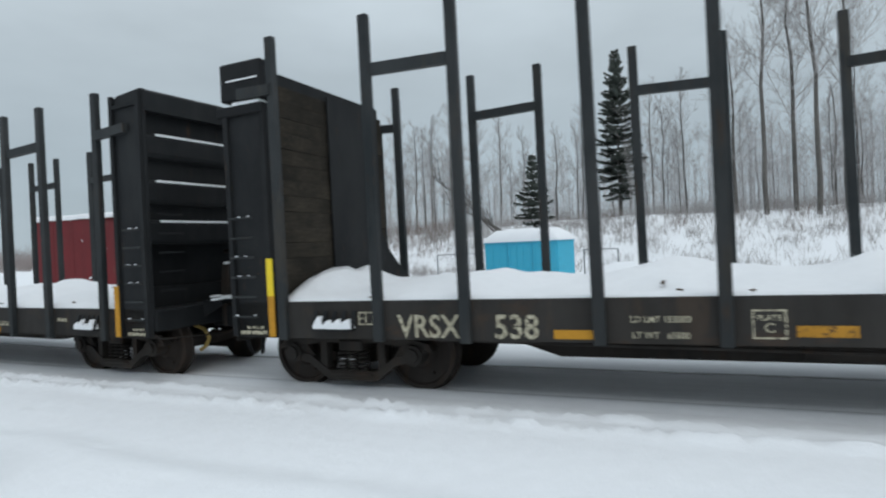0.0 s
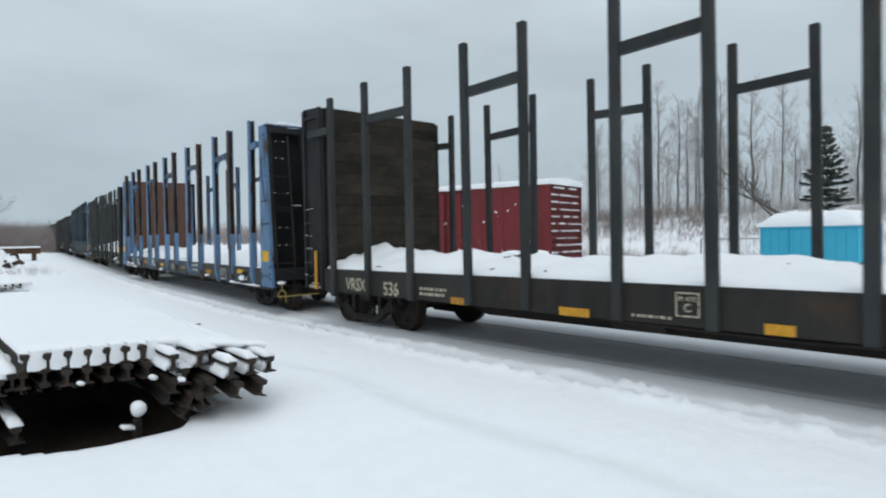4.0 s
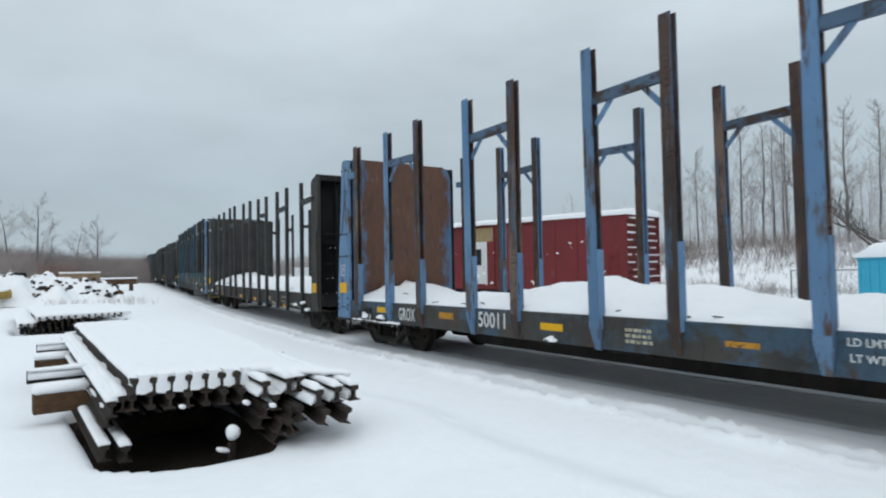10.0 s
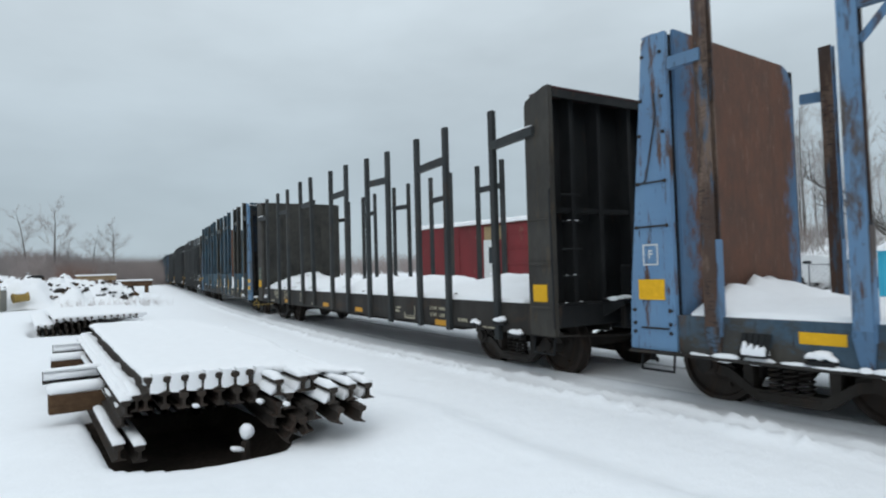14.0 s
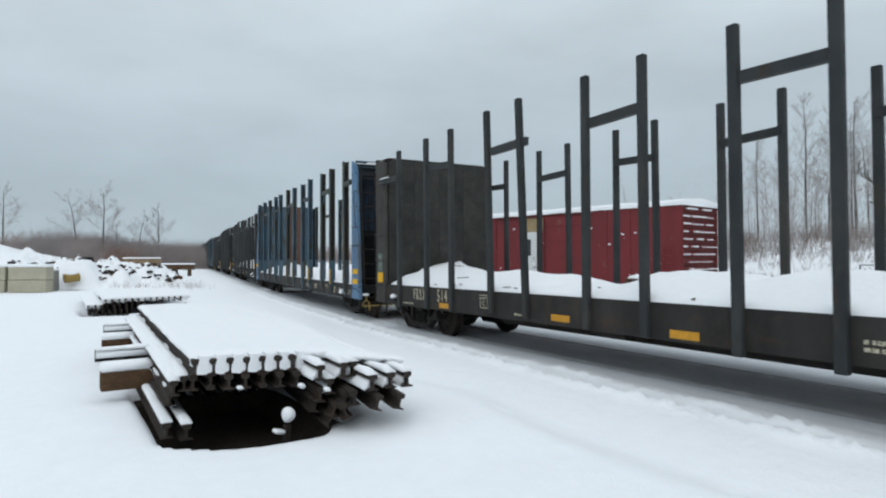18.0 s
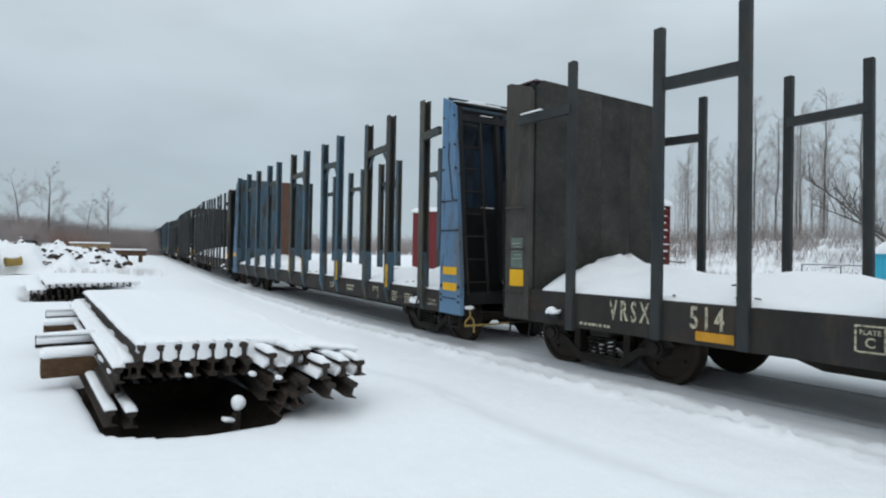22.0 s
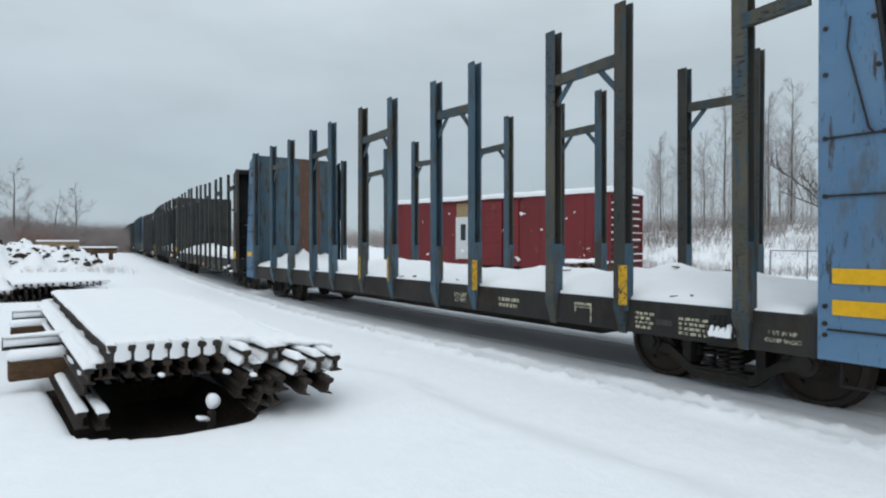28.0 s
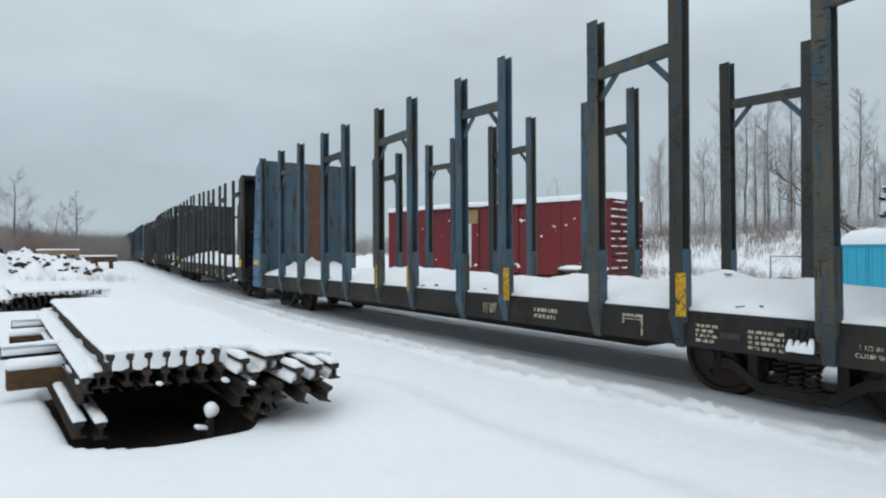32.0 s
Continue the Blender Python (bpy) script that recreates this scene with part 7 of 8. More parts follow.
def far_stack():
    rnd = random.Random(8)
    for i in range(13):
        lay_rail(1.05 + i * 0.185, 21.3 + 0.05 * i + rnd.uniform(-0.1, 0.1), 0.22, group="rails of the far stack")
    for i in range(7):
        lay_rail(0.62 + i * 0.17, 21.25 + rnd.uniform(-0.2, 0.2), -0.105, group="rails of the far stack")
    for i in range(10):
        lay_rail(0.60 + i * 0.17, 21.40 + rnd.uniform(-0.25, 0.2), 0.055, group="rails of the far stack")
    blanket("far_stack_snow", lambda y: 0.50, lambda y: 0.98, lambda u: 21.36 + 0.1 * u, 27.4, 0.212, 12, 16, 72.0, False)
    blanket("far_stack_snow", lambda y: 0.96, lambda y: 3.6, lambda u: 21.40 + 0.62 * u, 27.6, 0.375, 40, 16, 71.0, False)


far_stack()


# ---------- concrete blocks, heaps and scrap further along ----------
M_CONC = plain("stained_concrete", (0.44, 0.41, 0.32), 0.9, 0, 0.15, 7, 0.3)
M_CONCD = plain("old_grey_concrete", (0.26, 0.26, 0.24), 0.9, 0, 0.2, 7, 0.3)


def block(x, y, z, yaw, w=1.75, d=0.75, h=0.62, snow=0.0, mat=None):
    bm = bmesh.new()
    box(bm, -w / 2, w / 2, -d / 2, d / 2, 0, h, 0.03)
    ob = tagged(new("concrete_block", finish(bm, "concrete_block", mat or M_CONC)), "buff precast concrete block in the snow", "concrete block", "stacked concrete blocks")
    ob.matrix_world = pose(x, y, z, 0, 0, yaw)
    if snow:
        bm = bmesh.new()
        box(bm, -w / 2 - 0.04, w / 2 + 0.04, -d / 2 - 0.04, d / 2 + 0.04, h - 0.005, h + snow, 0.06)
        part("block_snow", bm, M_LOAD, ob, "pillow of snow on the block", True)
    return ob


for k in range(5):
    bx, by = -1.45 - 1.72 * k, 36.6 + 0.78 * k
    block(bx, by, -0.06, -24, snow=0)
    block(bx + 0.02, by, 0.58, -24, snow=0.16)
for k, (bx, by) in enumerate(((-0.55, 37.5),)):
    block(bx, by, -0.06, 66, 0.7, 0.35, 1.05, 0.12, M_CONCD)


def scrap(name, label, x, y, z, size, mat, seed, snow=True):
    """A rough lump of scrap with snow on top."""
    bm = bmesh.new()
    bmesh.ops.create_icosphere(bm, subdivisions=2, radius=1)
    for v in bm.verts:
        k = 1 + 0.8 * lumps(v.co.x * 2 + v.co.z, v.co.y * 2, 1.0, seed)
        v.co = Vector((v.co.x * size[0] * k, v.co.y * size[1] * k, max(-0.5, v.co.z) * size[2] * k))
    ob = tagged(new(name, finish(bm, name, mat)), label, "scrap", "snowy scrap heaps")
    ob.matrix_world = pose(x, y, z, 0, 0, seed * 40)
    if snow:
        bm = bmesh.new()
        bmesh.ops.create_icosphere(bm, subdivisions=2, radius=1)
        for v in bm.verts:
            k = 1.0 + 0.7 * lumps(v.co.x * 2 + v.co.z, v.co.y * 2, 1.0, seed)
            v.co = Vector((v.co.x * size[0] * k * 0.86, v.co.y * size[1] * k * 0.9, v.co.z * size[2] * 0.62 * k + size[2] * 0.52))
        part("scrap_snow", bm, M_LOAD, ob, "snow on the scrap", True)
    return ob


def heap_z(x, y):
    """Dumped snow and rubble between the concrete blocks and the line."""
    e = x - 0.09 * (y - 38)
    w = (1 - smooth(5.4, 6.5, e)) * smooth(-3.6, -2.4, x) * smooth(37.2, 39.4 + 0.8 * lumps(x, 0, 1.1, 9.0), y) * (1 - smooth(54, 60, y))
    low = smooth(2.6, 4.4, e)
    crag = 0.34 * abs(lumps(x, y, 0.42, 24.0)) + 0.22 * abs(lumps(x, y, 0.24, 25.0))
    return ground_z(x, y) + w * (0.70 - 0.25 * low + crag + (0.95 - 0.45 * low) * max(0.0, lumps(x, y, 1.5, 21.0) + 0.25) + 0.40 * lumps(x, y, 0.7, 22.0)) - 0.06


def rubble():
    verts, faces, nx, ny = [], [], 96, 170
    for j in range(ny):
        for i in range(nx):
            x, y = -3.6 + 12.4 * i / (nx - 1), 37.5 + 23 * j / (ny - 1)
            verts.append((x, y, heap_z(x, y)))
    for j in range(ny - 1):
        for i in range(nx - 1):
            faces.append((j * nx + i, j * nx + i + 1, (j + 1) * nx + i + 1, (j + 1) * nx + i))
    me = bpy.data.meshes.new("snow_heap")
    me.from_pydata(verts, [], faces)
    me.materials.append(M_LOAD)
    for p in me.polygons:
        p.use_smooth = True
    tagged(new("snow_heap", me), "lumpy heaps of dumped snow and rubble", "snow", kind="structure")


rubble()
rs = random.Random(12)
for k in range(150):
    sy = 38.6 + 17 * rs.random() ** 1.7
    sx = rs.uniform(-2.6, 6.0) + 0.09 * (sy - 38)
    size = rs.uniform(0.06, 0.20)
    scrap("scrap_lump", "dark lump of scrap half buried in dumped snow", sx, sy, heap_z(sx, sy) + 0.02, (size * rs.uniform(0.8, 2.2), size, size * rs.uniform(0.6, 1.1)), rs.choice([M_BLACK, M_BLACK, M_TIE, M_TRUCK]), rs.uniform(0, 50), k % 3 == 0)
M_LUMBER = wood("weathered_tan_lumber", (0.24, 0.17, 0.10), (0.36, 0.27, 0.17), 9, (1, 6, 6))
for label, sx, sy, w, yaw, z0, mat in (("low stack of tan timbers under snow", 7.0, 72.0, 3.6, -4, 1.12, M_LUMBER), ("low stack of dark timbers under deep snow", 9.1, 62.0, 2.9, -6, 0.55, M_TIE)):
    ob = thing("timber_stack", label, "timber")
    for j in range(4):
        for q in range(2):
            bm = bmesh.new()
            box(bm, -w / 2 + 0.06 * q, w / 2 - 0.05 * j, -0.6 + j * 0.32, -0.34 + j * 0.32, 0.25 * q, 0.23 + 0.25 * q, 0.02)
            part("timber", bm, mat, ob)
    ob.matrix_world = pose(sx, sy, z0, 0, 0, yaw)
    bm = bmesh.new()
    box(bm, -w / 2 - 0.05, w / 2 + 0.05, -0.66, 0.70, 0.475, 0.62, 0.06)
    part("stack_cap", bm, M_LOAD, ob, "flat snow on the timbers", True)
    for q in (-1, 1):
        bm = bmesh.new()
        box(bm, q * w * 0.35 - 0.15, q * w * 0.35 + 0.15, -0.5, 0.5, ground_z(sx, sy) - z0 - 0.1, 0.0)
        part("bearer", bm, M_TIE, ob)


# a yellow drum on the heap at the end of the blocks, half full of snow
def drum(x, y, z, yaw):
    bm = bmesh.new()
    bmesh.ops.create_cone(bm, cap_ends=True, segments=20, radius1=0.24, radius2=0.24, depth=0.66)
    ob = tagged(new("drum", finish(bm, "drum", M_DRUM)), "dull yellow steel drum lying in dumped snow", "drum")
    ob.matrix_world = pose(x, y, z, 0, 84, yaw)
    for h in (-0.32, -0.11, 0.11, 0.32):
        bm = bmesh.new()
        bmesh.ops.create_cone(bm, cap_ends=True, segments=20, radius1=0.25, radius2=0.25, depth=0.03)
        part("hoop", bm, M_DRUM, ob, at=pose(0, 0, h))
    bm = bmesh.new()
    bmesh.ops.create_icosphere(bm, subdivisions=3, radius=1, matrix=Matrix.Diagonal((0.12, 0.22, 0.35, 1)))
    part("drum_snow", bm, M_LOAD, ob, "strip of snow along the drum", True, at=pose(-0.21, 0, 0))


M_DRUM = plain("dull_yellow_drum", (0.36, 0.25, 0.08), 0.6, 0, 0.3, 6)
drum(0.30, 37.6, 0.62, 20)


# snow-covered pallets in front of the boxcar's near end, three to a pile
def pallet(w, m, bearer, snow):
    bm = bmesh.new()
    for k in range(6):
        box(bm, -w / 2, w / 2, -0.5 + 0.175 * k, -0.38 + 0.175 * k, 0.10, 0.13, 0.006)
    for k in (-1, 0, 1):
        box(bm, k * w * 0.42 - 0.05, k * w * 0.42 + 0.05, -0.49, 0.49, 0.0, 0.10, 0.006)
    ob = tagged(new("pallet", finish(bm, "pallet", M_TIE)), "dark wooden pallet lying under lumpy snow", "pallet", "pallets by the boxcar")
    ob.matrix_world = m
    if bearer:
        bm = bmesh.new()
        box(bm, -w * 0.4, w * 0.4, -0.3, 0.3, -0.4, 0.0)
        part("bearer", bm, M_TIE, ob)
    if snow:
        bm = bmesh.new()
        bmesh.ops.create_icosphere(bm, subdivisions=3, radius=1, matrix=Matrix.Diagonal((w * 0.52, 0.5, 0.13, 1)))
        for v in bm.verts:
            v.co += v.co.normalized() * 0.10 * lumps(v.co.x * 3, v.co.y * 3, 1.0, snow)
        part("pallet_snow", bm, M_LOAD, ob, "lumpy snow on the pallet", True, at=pose(0, 0, 0.15))


for az, d, w in ((50.6, 21.5, 1.3), (52.2, 21.0, 0.8)):
    px, py = d * math.sin(radians(az)), d * math.cos(radians(az))
    for k in range(3):
        pallet(w, pose(px, py, ground_z(px, py) + 0.42 + 0.132 * k, 0, 0, 98 + 3 * k), k == 0, az if k == 2 else 0)


# ---------- chain-link fence beyond the track ----------
M_GALV = plain("galvanised_pipe", (0.24, 0.25, 0.26), 0.5, 0.3, 0.2)


def fence(points, h):
    root = thing("chain_link_fence", "grey galvanised chain-link fence in deep snow", "fence")
    def top(p):
        return Vector((p[0], p[1], ground_z(*p) + h))
    for p in points:
        bm = bmesh.new()
        rod(bm, (p[0], p[1], ground_z(*p) - 0.2), top(p), 0.03, 8)
        part("fence_post", bm, M_GALV, root)
    for p, q in zip(points, points[1:]):
        bm = bmesh.new()
        rod(bm, top(p), top(q), 0.02, 6)
        part("top_rail", bm, M_GALV, root)
        bm = bmesh.new()
        a, b = top(p), top(q)
        L = (b - a).length
        n = int(L / 0.16)
        for k in range(n):
            u = a.lerp(b, k / n)
            for s in (-1, 1):
                w = a.lerp(b, min(1, max(0, k / n + s * (h - 0.1) / L)))
                hh = (h - 0.1) * (abs((w - u).length) / (h - 0.1)) if s else 0
                rod(bm, u, (w.x, w.y, u.z - hh), 0.0035, 3)
        part("wire_mesh", bm, M_GALV, root, "thin grey wire mesh")


fence([(24.6, 10.7), (25.2, 9.6), (25.6, 8.75)], 1.25)
fence([(26.6, 4.6), (26.9, 3.2)], 1.25)


# ---------- a service truck and trailer that pass on the lane beyond the boxcar ----------
M_TRUCKWHITE = plain("white_truck_paint", (0.70, 0.72, 0.73), 0.35, 0, 0.05, 4)
M_PIPEBLACK = plain("black_boom_steel", (0.016, 0.016, 0.017), 0.45, 0, 0.2)
M_BALE = plain("straw_bale", (0.36, 0.25, 0.12), 0.95, 0, 0.3, 12, 0.8)
M_TYRE = plain("worn_tyre", (0.022, 0.022, 0.023), 0.85, 0, 0.2)
M_WINDOW = plain("dark_window_glass", (0.035, 0.045, 0.05), 0.08, 0, 0.05)


def tyre(parent, x, y, r):
    bm = bmesh.new()
    rod(bm, (x - 0.12, y, r), (x + 0.12, y, r), r, 18)
    w = part("wheel", bm, M_TYRE, parent)
    bm = bmesh.new()
    rod(bm, (x - 0.13, y, r), (x + 0.13, y, r), r * 0.55, 12)
    part("hub", bm, M_GALV, w)


def service_truck():
    """Front towards -y; origin below the rear end of its boom."""
    root = thing("service_truck", "white flatbed service truck with a black boom", "truck")
    bm = bmesh.new()
    prism(bm, [(-9.2, 0.35), (-9.25, 0.80), (-8.2, 0.92), (-7.65, 1.44), (-6.2, 1.50), (-6.1, 1.42), (-6.1, 0.35)], "x", -0.95, 0.95)
    cab = part("cab", bm, M_TRUCKWHITE, root)
    for x in (-0.956, 0.956):
        for pts in ([(-8.05, 0.94), (-7.6, 1.36), (-7.2, 1.37), (-7.2, 0.94)], [(-7.1, 0.94), (-7.1, 1.37), (-6.5, 1.38), (-6.45, 0.94)]):
            bm = bmesh.new()
            prism(bm, pts, "x", x - 0.004, x + 0.004)
            part("side_window", bm, M_WINDOW, cab)
    bm = bmesh.new()
    bar(bm, (0, -8.16, 0.97), (0, -7.68, 1.43), 1.6, 0.012, (0, 0, 1))
    part("windscreen", bm, M_WINDOW, cab)
    bm = bmesh.new()
    box(bm, -1.05, 1.05, -6.0, -0.9, 0.60, 0.78, 0.02)
    part("flatbed", bm, M_TRUCKWHITE, root)
    bm = bmesh.new()
    box(bm, -0.95, -0.2, -5.0, -2.4, 0.78, 1.20, 0.03)
    part("tool_box", bm, M_TRUCKWHITE, root)
    bm = bmesh.new()
    box(bm, -0.6, 0.6, -5.95, -5.15, 0.78, 1.58, 0.04)
    part("boom_rest", bm, M_PIPEBLACK, root)
    bm = bmesh.new()
    bar(bm, (0.0, -5.9, 1.62), (0.0, 0.1, 1.66), 0.18, 0.17)
    boom = part("boom", bm, M_PIPEBLACK, root, "long black drill boom")
    bm = bmesh.new()
    box(bm, -0.3, 0.3, -0.35, 0.15, 1.15, 1.62, 0.04)
    rod(bm, (0, 0.0, 1.6), (0, -0.1, 1.85), 0.06)
    part("boom_head", bm, M_PIPEBLACK, boom)
    for y in (-8.3, -2.0):
        for x in (-0.88, 0.88):
            tyre(root, x, y, 0.40)
    return root


def trailer():
    root = thing("trailer", "flat trailer loaded with tan straw bales", "trailer")
    bm = bmesh.new()
    box(bm, -0.95, 0.95, 0.0, 2.2, 0.34, 0.46, 0.02)
    bar(bm, (0, 0.0, 0.4), (0, -1.9, 0.4), 0.1, 0.1)
    part("bed", bm, M_PIPEBLACK, root)
    for i in range(2):
        for k in range(2):
            bm = bmesh.new()
            box(bm, -0.9 + 0.05 * k, 0.9, 0.12 + i * 0.96 + 0.06 * k, 1.06 + i * 0.96 - 0.05 * k, 0.46 + k * 0.48, 0.93 + k * 0.48 + 0.05 * i, 0.09)
            part("straw_bale", bm, M_BALE, root)
    for x in (-0.85, 0.85):
        tyre(root, x, 1.2, 0.33)
    return root


def semi_truck():
    """Front towards -y; origin below the side window of the cab."""
    root = thing("semi_truck", "white sleeper-cab truck hauling a long white box", "truck")
    bm = bmesh.new()
    prism(bm, [(-2.45, 0.28), (-2.45, 0.70), (-2.3, 0.82), (-0.80, 0.96), (-0.35, 1.28), (0.5, 1.52), (1.9, 1.58), (1.9, 0.28)], "x", -0.95, 0.95)
    cab = part("cab", bm, M_TRUCKWHITE, root)
    for x in (-0.956, 0.956):
        bm = bmesh.new()
        prism(bm, [(-0.62, 0.98), (-0.28, 1.24), (0.10, 1.26), (0.10, 0.98)], "x", x - 0.004, x + 0.004)
        part("side_window", bm, M_WINDOW, cab)
        bm = bmesh.new()
        box(bm, x - 0.004, x + 0.004, 0.85, 1.22, 1.14, 1.28)
        part("sleeper_window", bm, M_WINDOW, cab)
        bm = bmesh.new()
        s = 1 if x > 0 else -1
        bar(bm, (x, -0.6, 1.12), (x + s * 0.18, -0.68, 1.12), 0.03, 0.03)
        box(bm, x + s * 0.18 - 0.04, x + s * 0.18 + 0.04, -0.76, -0.62, 0.92, 1.20, 0.015)
        part("mirror", bm, M_PIPEBLACK, cab)
    bm = bmesh.new()
    bar(bm, (0, -0.80, 1.0), (0, -0.38, 1.29), 1.7, 0.012, (0, 0, 1))
    part("windscreen", bm, M_WINDOW, cab)
    bm = bmesh.new()
    box(bm, -1.0, 1.0, -2.56, -2.40, 0.22, 0.42, 0.03)
    part("bumper", bm, M_GALV, cab)
    bm = bmesh.new()
    box(bm, -1.0, 1.0, 2.4, 16.4, 0.46, 1.74, 0.03)
    load = part("trailer_box", bm, M_TRUCKWHITE, root, "long plain white trailer box")
    for k in range(13):
        bm = bmesh.new()
        box(bm, -1.012, -1.0, 3.4 + k, 3.44 + k, 0.50, 1.70)
        part("side_rib", bm, M_TRUCKWHITE, load)
    bm = bmesh.new()
    box(bm, -0.4, 0.4, -2.3, 15.9, 0.28, 0.46)
    part("chassis", bm, M_PIPEBLACK, root)
    for y in (-1.6, 1.5, 2.9, 13.6, 14.8):
        for x in (-0.86, 0.86):
            tyre(root, x, y, 0.32)
    return root


SERVICE, TRAILER = service_truck(), trailer()
SEMI = semi_truck()


# ---------- woods ----------
M_BARK = plain("grey_poplar_bark", (0.155, 0.145, 0.135), 0.9, 0, 0.35, 8, 0.5)
M_TWIG = plain("frosted_brown_twigs", (0.41, 0.395, 0.39), 0.9, 0, 0.2, 3)
# pale for frost and for distance haze, both in the colour
M_FROSTHAZE = plain("frost_and_haze_twigs", (0.64, 0.65, 0.665), 0.9, 0, 0.15, 3)
M_BRUSH = plain("brown_brush", (0.24, 0.195, 0.175), 0.9, 0, 0.3, 1.5)
# thicket brown paled, with distance haze put into the colour
M_THICKET = plain("hazy_brown_thicket", (0.34, 0.295, 0.285), 0.9, 0, 0.25, 0.6)
M_NEEDLE = plain("dark_spruce_needles", (0.105, 0.120, 0.106), 0.85, 0, 0.3, 4)


class Twigs:
    """Collects tapered three-sided sticks into one mesh."""
    def __init__(self):
        self.v, self.f = [], []

    def stick(self, p, q, r, r2, sides=3):
        d = (q - p)
        if d.length < 1e-4:
            return
        d = d.normalized()
        a = d.orthogonal().normalized()
        b = d.cross(a)
        n = len(self.v)
        for c, k in ((p, r), (q, r2)):
            for i in range(sides):
                t = 2 * math.pi * i / sides
                self.v.append(c + (a * math.cos(t) + b * math.sin(t)) * k)
        for i in range(sides):
            j = (i + 1) % sides
            self.f.append((n + i, n + j, n + sides + j, n + sides + i))

    def limb(self, pts, radii, sides=7):
        """One tapered tube through the points."""
        n = len(self.v)
        for c, k in zip(pts, radii):
            for i in range(sides):
                t = 2 * math.pi * i / sides
                self.v.append(c + Vector((0, math.cos(t), math.sin(t))) * k)
        for s in range(len(pts) - 1):
            for i in range(sides):
                j = (i + 1) % sides
                self.f.append((n + s * sides + i, n + s * sides + j, n + (s + 1) * sides + j, n + (s + 1) * sides + i))

    def mesh(self, name, mat):
        me = bpy.data.meshes.new(name)
        me.from_pydata([tuple(p) for p in self.v], [], self.f)
        me.materials.append(mat)
        return me


def bare_tree(h, r, seed, spread_deg=38, first=0.35, limbs=16, twigs=5, lean=0.0, least=0.005, bushy=1.0):
    """A leafless tree: trunk, limbs, twigs. Returns the meshes of trunk and crown."""
    rd = random.Random(seed)
    tr, cr = Twigs(), Twigs()
    pts = [Vector((0, 0, -0.3))]
    n = 9
    bend = Vector((rd.uniform(-1, 1), rd.uniform(-1, 1), 0)) * 0.018
    for i in range(1, n + 1):
        z = h * i / n
        pts.append(Vector((lean * z + bend.x * z * math.sin(i * 0.8) + rd.uniform(-1, 1) * 0.005 * h, bend.y * z + rd.uniform(-1, 1) * 0.005 * h, z)))
    def rad(k):
        return r * (1 - 0.93 * k) ** 0.9 + 0.012
    for i in range(n):
        tr.stick(pts[i], pts[i + 1], rad(i / n), rad((i + 1) / n), 7)
    def at(k):
        i = min(int(k * n), n - 1)
        return pts[i].lerp(pts[i + 1], k * n - i)
    def grow(p, d, length, rr, depth):
        q = p
        seg = 3
        for s in range(seg):
            d = (d + Vector((rd.uniform(-1, 1), rd.uniform(-1, 1), rd.uniform(-0.3, 0.9))) * 0.22).normalized()
            e = q + d * length / seg
            cr.stick(q, e, max(least, rr * (1 - s / seg * 0.7)), max(least, rr * (1 - (s + 1) / seg * 0.7)))
            if depth > 0:
                for _ in range(twigs if depth > 1 else max(2, twigs - 2)):
                    if rd.random() < 0.75:
                        k = (d + Vector((rd.uniform(-1, 1), rd.uniform(-1, 1), rd.uniform(-0.6, 1)))).normalized()
                        grow(q.lerp(e, rd.random()), k, length * rd.uniform(0.3, 0.5), rr * 0.42, depth - 1)
            q = e
    for i in range(limbs):
        k = first + (1 - first) * (i + rd.random()) / limbs
        a = rd.uniform(0, 2 * math.pi)
        el = radians(90 - spread_deg * rd.uniform(0.7, 1.3))
        d = Vector((math.cos(a) * math.cos(el), math.sin(a) * math.cos(el), math.sin(el)))
        length = h * rd.uniform(0.16, 0.28) * (1.25 - k) * bushy
        grow(at(min(0.995, k)), d, length + 0.3, max(0.010, rad(k) * 0.25), 2)
    return tr, cr


def tree(kind, x, y, scale, yaw, label, group, name="tree"):
    t, c = kind
    root = thing(name, label, "tree", group, at=Matrix.Translation((x, y, ground_z(x, y))) @ Matrix.Rotation(radians(yaw), 4, "Z") @ Matrix.Scale(scale, 4))
    part("trunk", t, None, root)
    part("crown", c, None, root, "bare frosted twigs")
    return root


KINDS = []
for k, (h, r, sp, first, limbs, tw) in enumerate(((15, 0.125, 40, 0.30, 26, 5), (13, 0.10, 36, 0.35, 24, 5), (17, 0.14, 42, 0.42, 26, 5), (10, 0.07, 36, 0.22, 22, 5), (12, 0.13, 50, 0.28, 24, 5), (8, 0.05, 38, 0.15, 20, 5))):
    tr, cr = bare_tree(h, r, 100 + k, sp, first, limbs, tw)
    KINDS.append((tr.mesh("trunk", M_BARK), cr.mesh("crown", M_TWIG if k != 5 else M_FROSTHAZE)))
# copies for the far trees, crowns paled to stand for haze
HAZED = [(t, c.copy()) for t, c in KINDS]
for t, c in HAZED:
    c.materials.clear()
    c.materials.append(M_FROSTHAZE)


def by_angle(az, dist):
    """A place at dist metres from the eye; az: degrees to the right of the +y axis."""
    return dist * math.sin(radians(az)), dist * math.cos(radians(az))


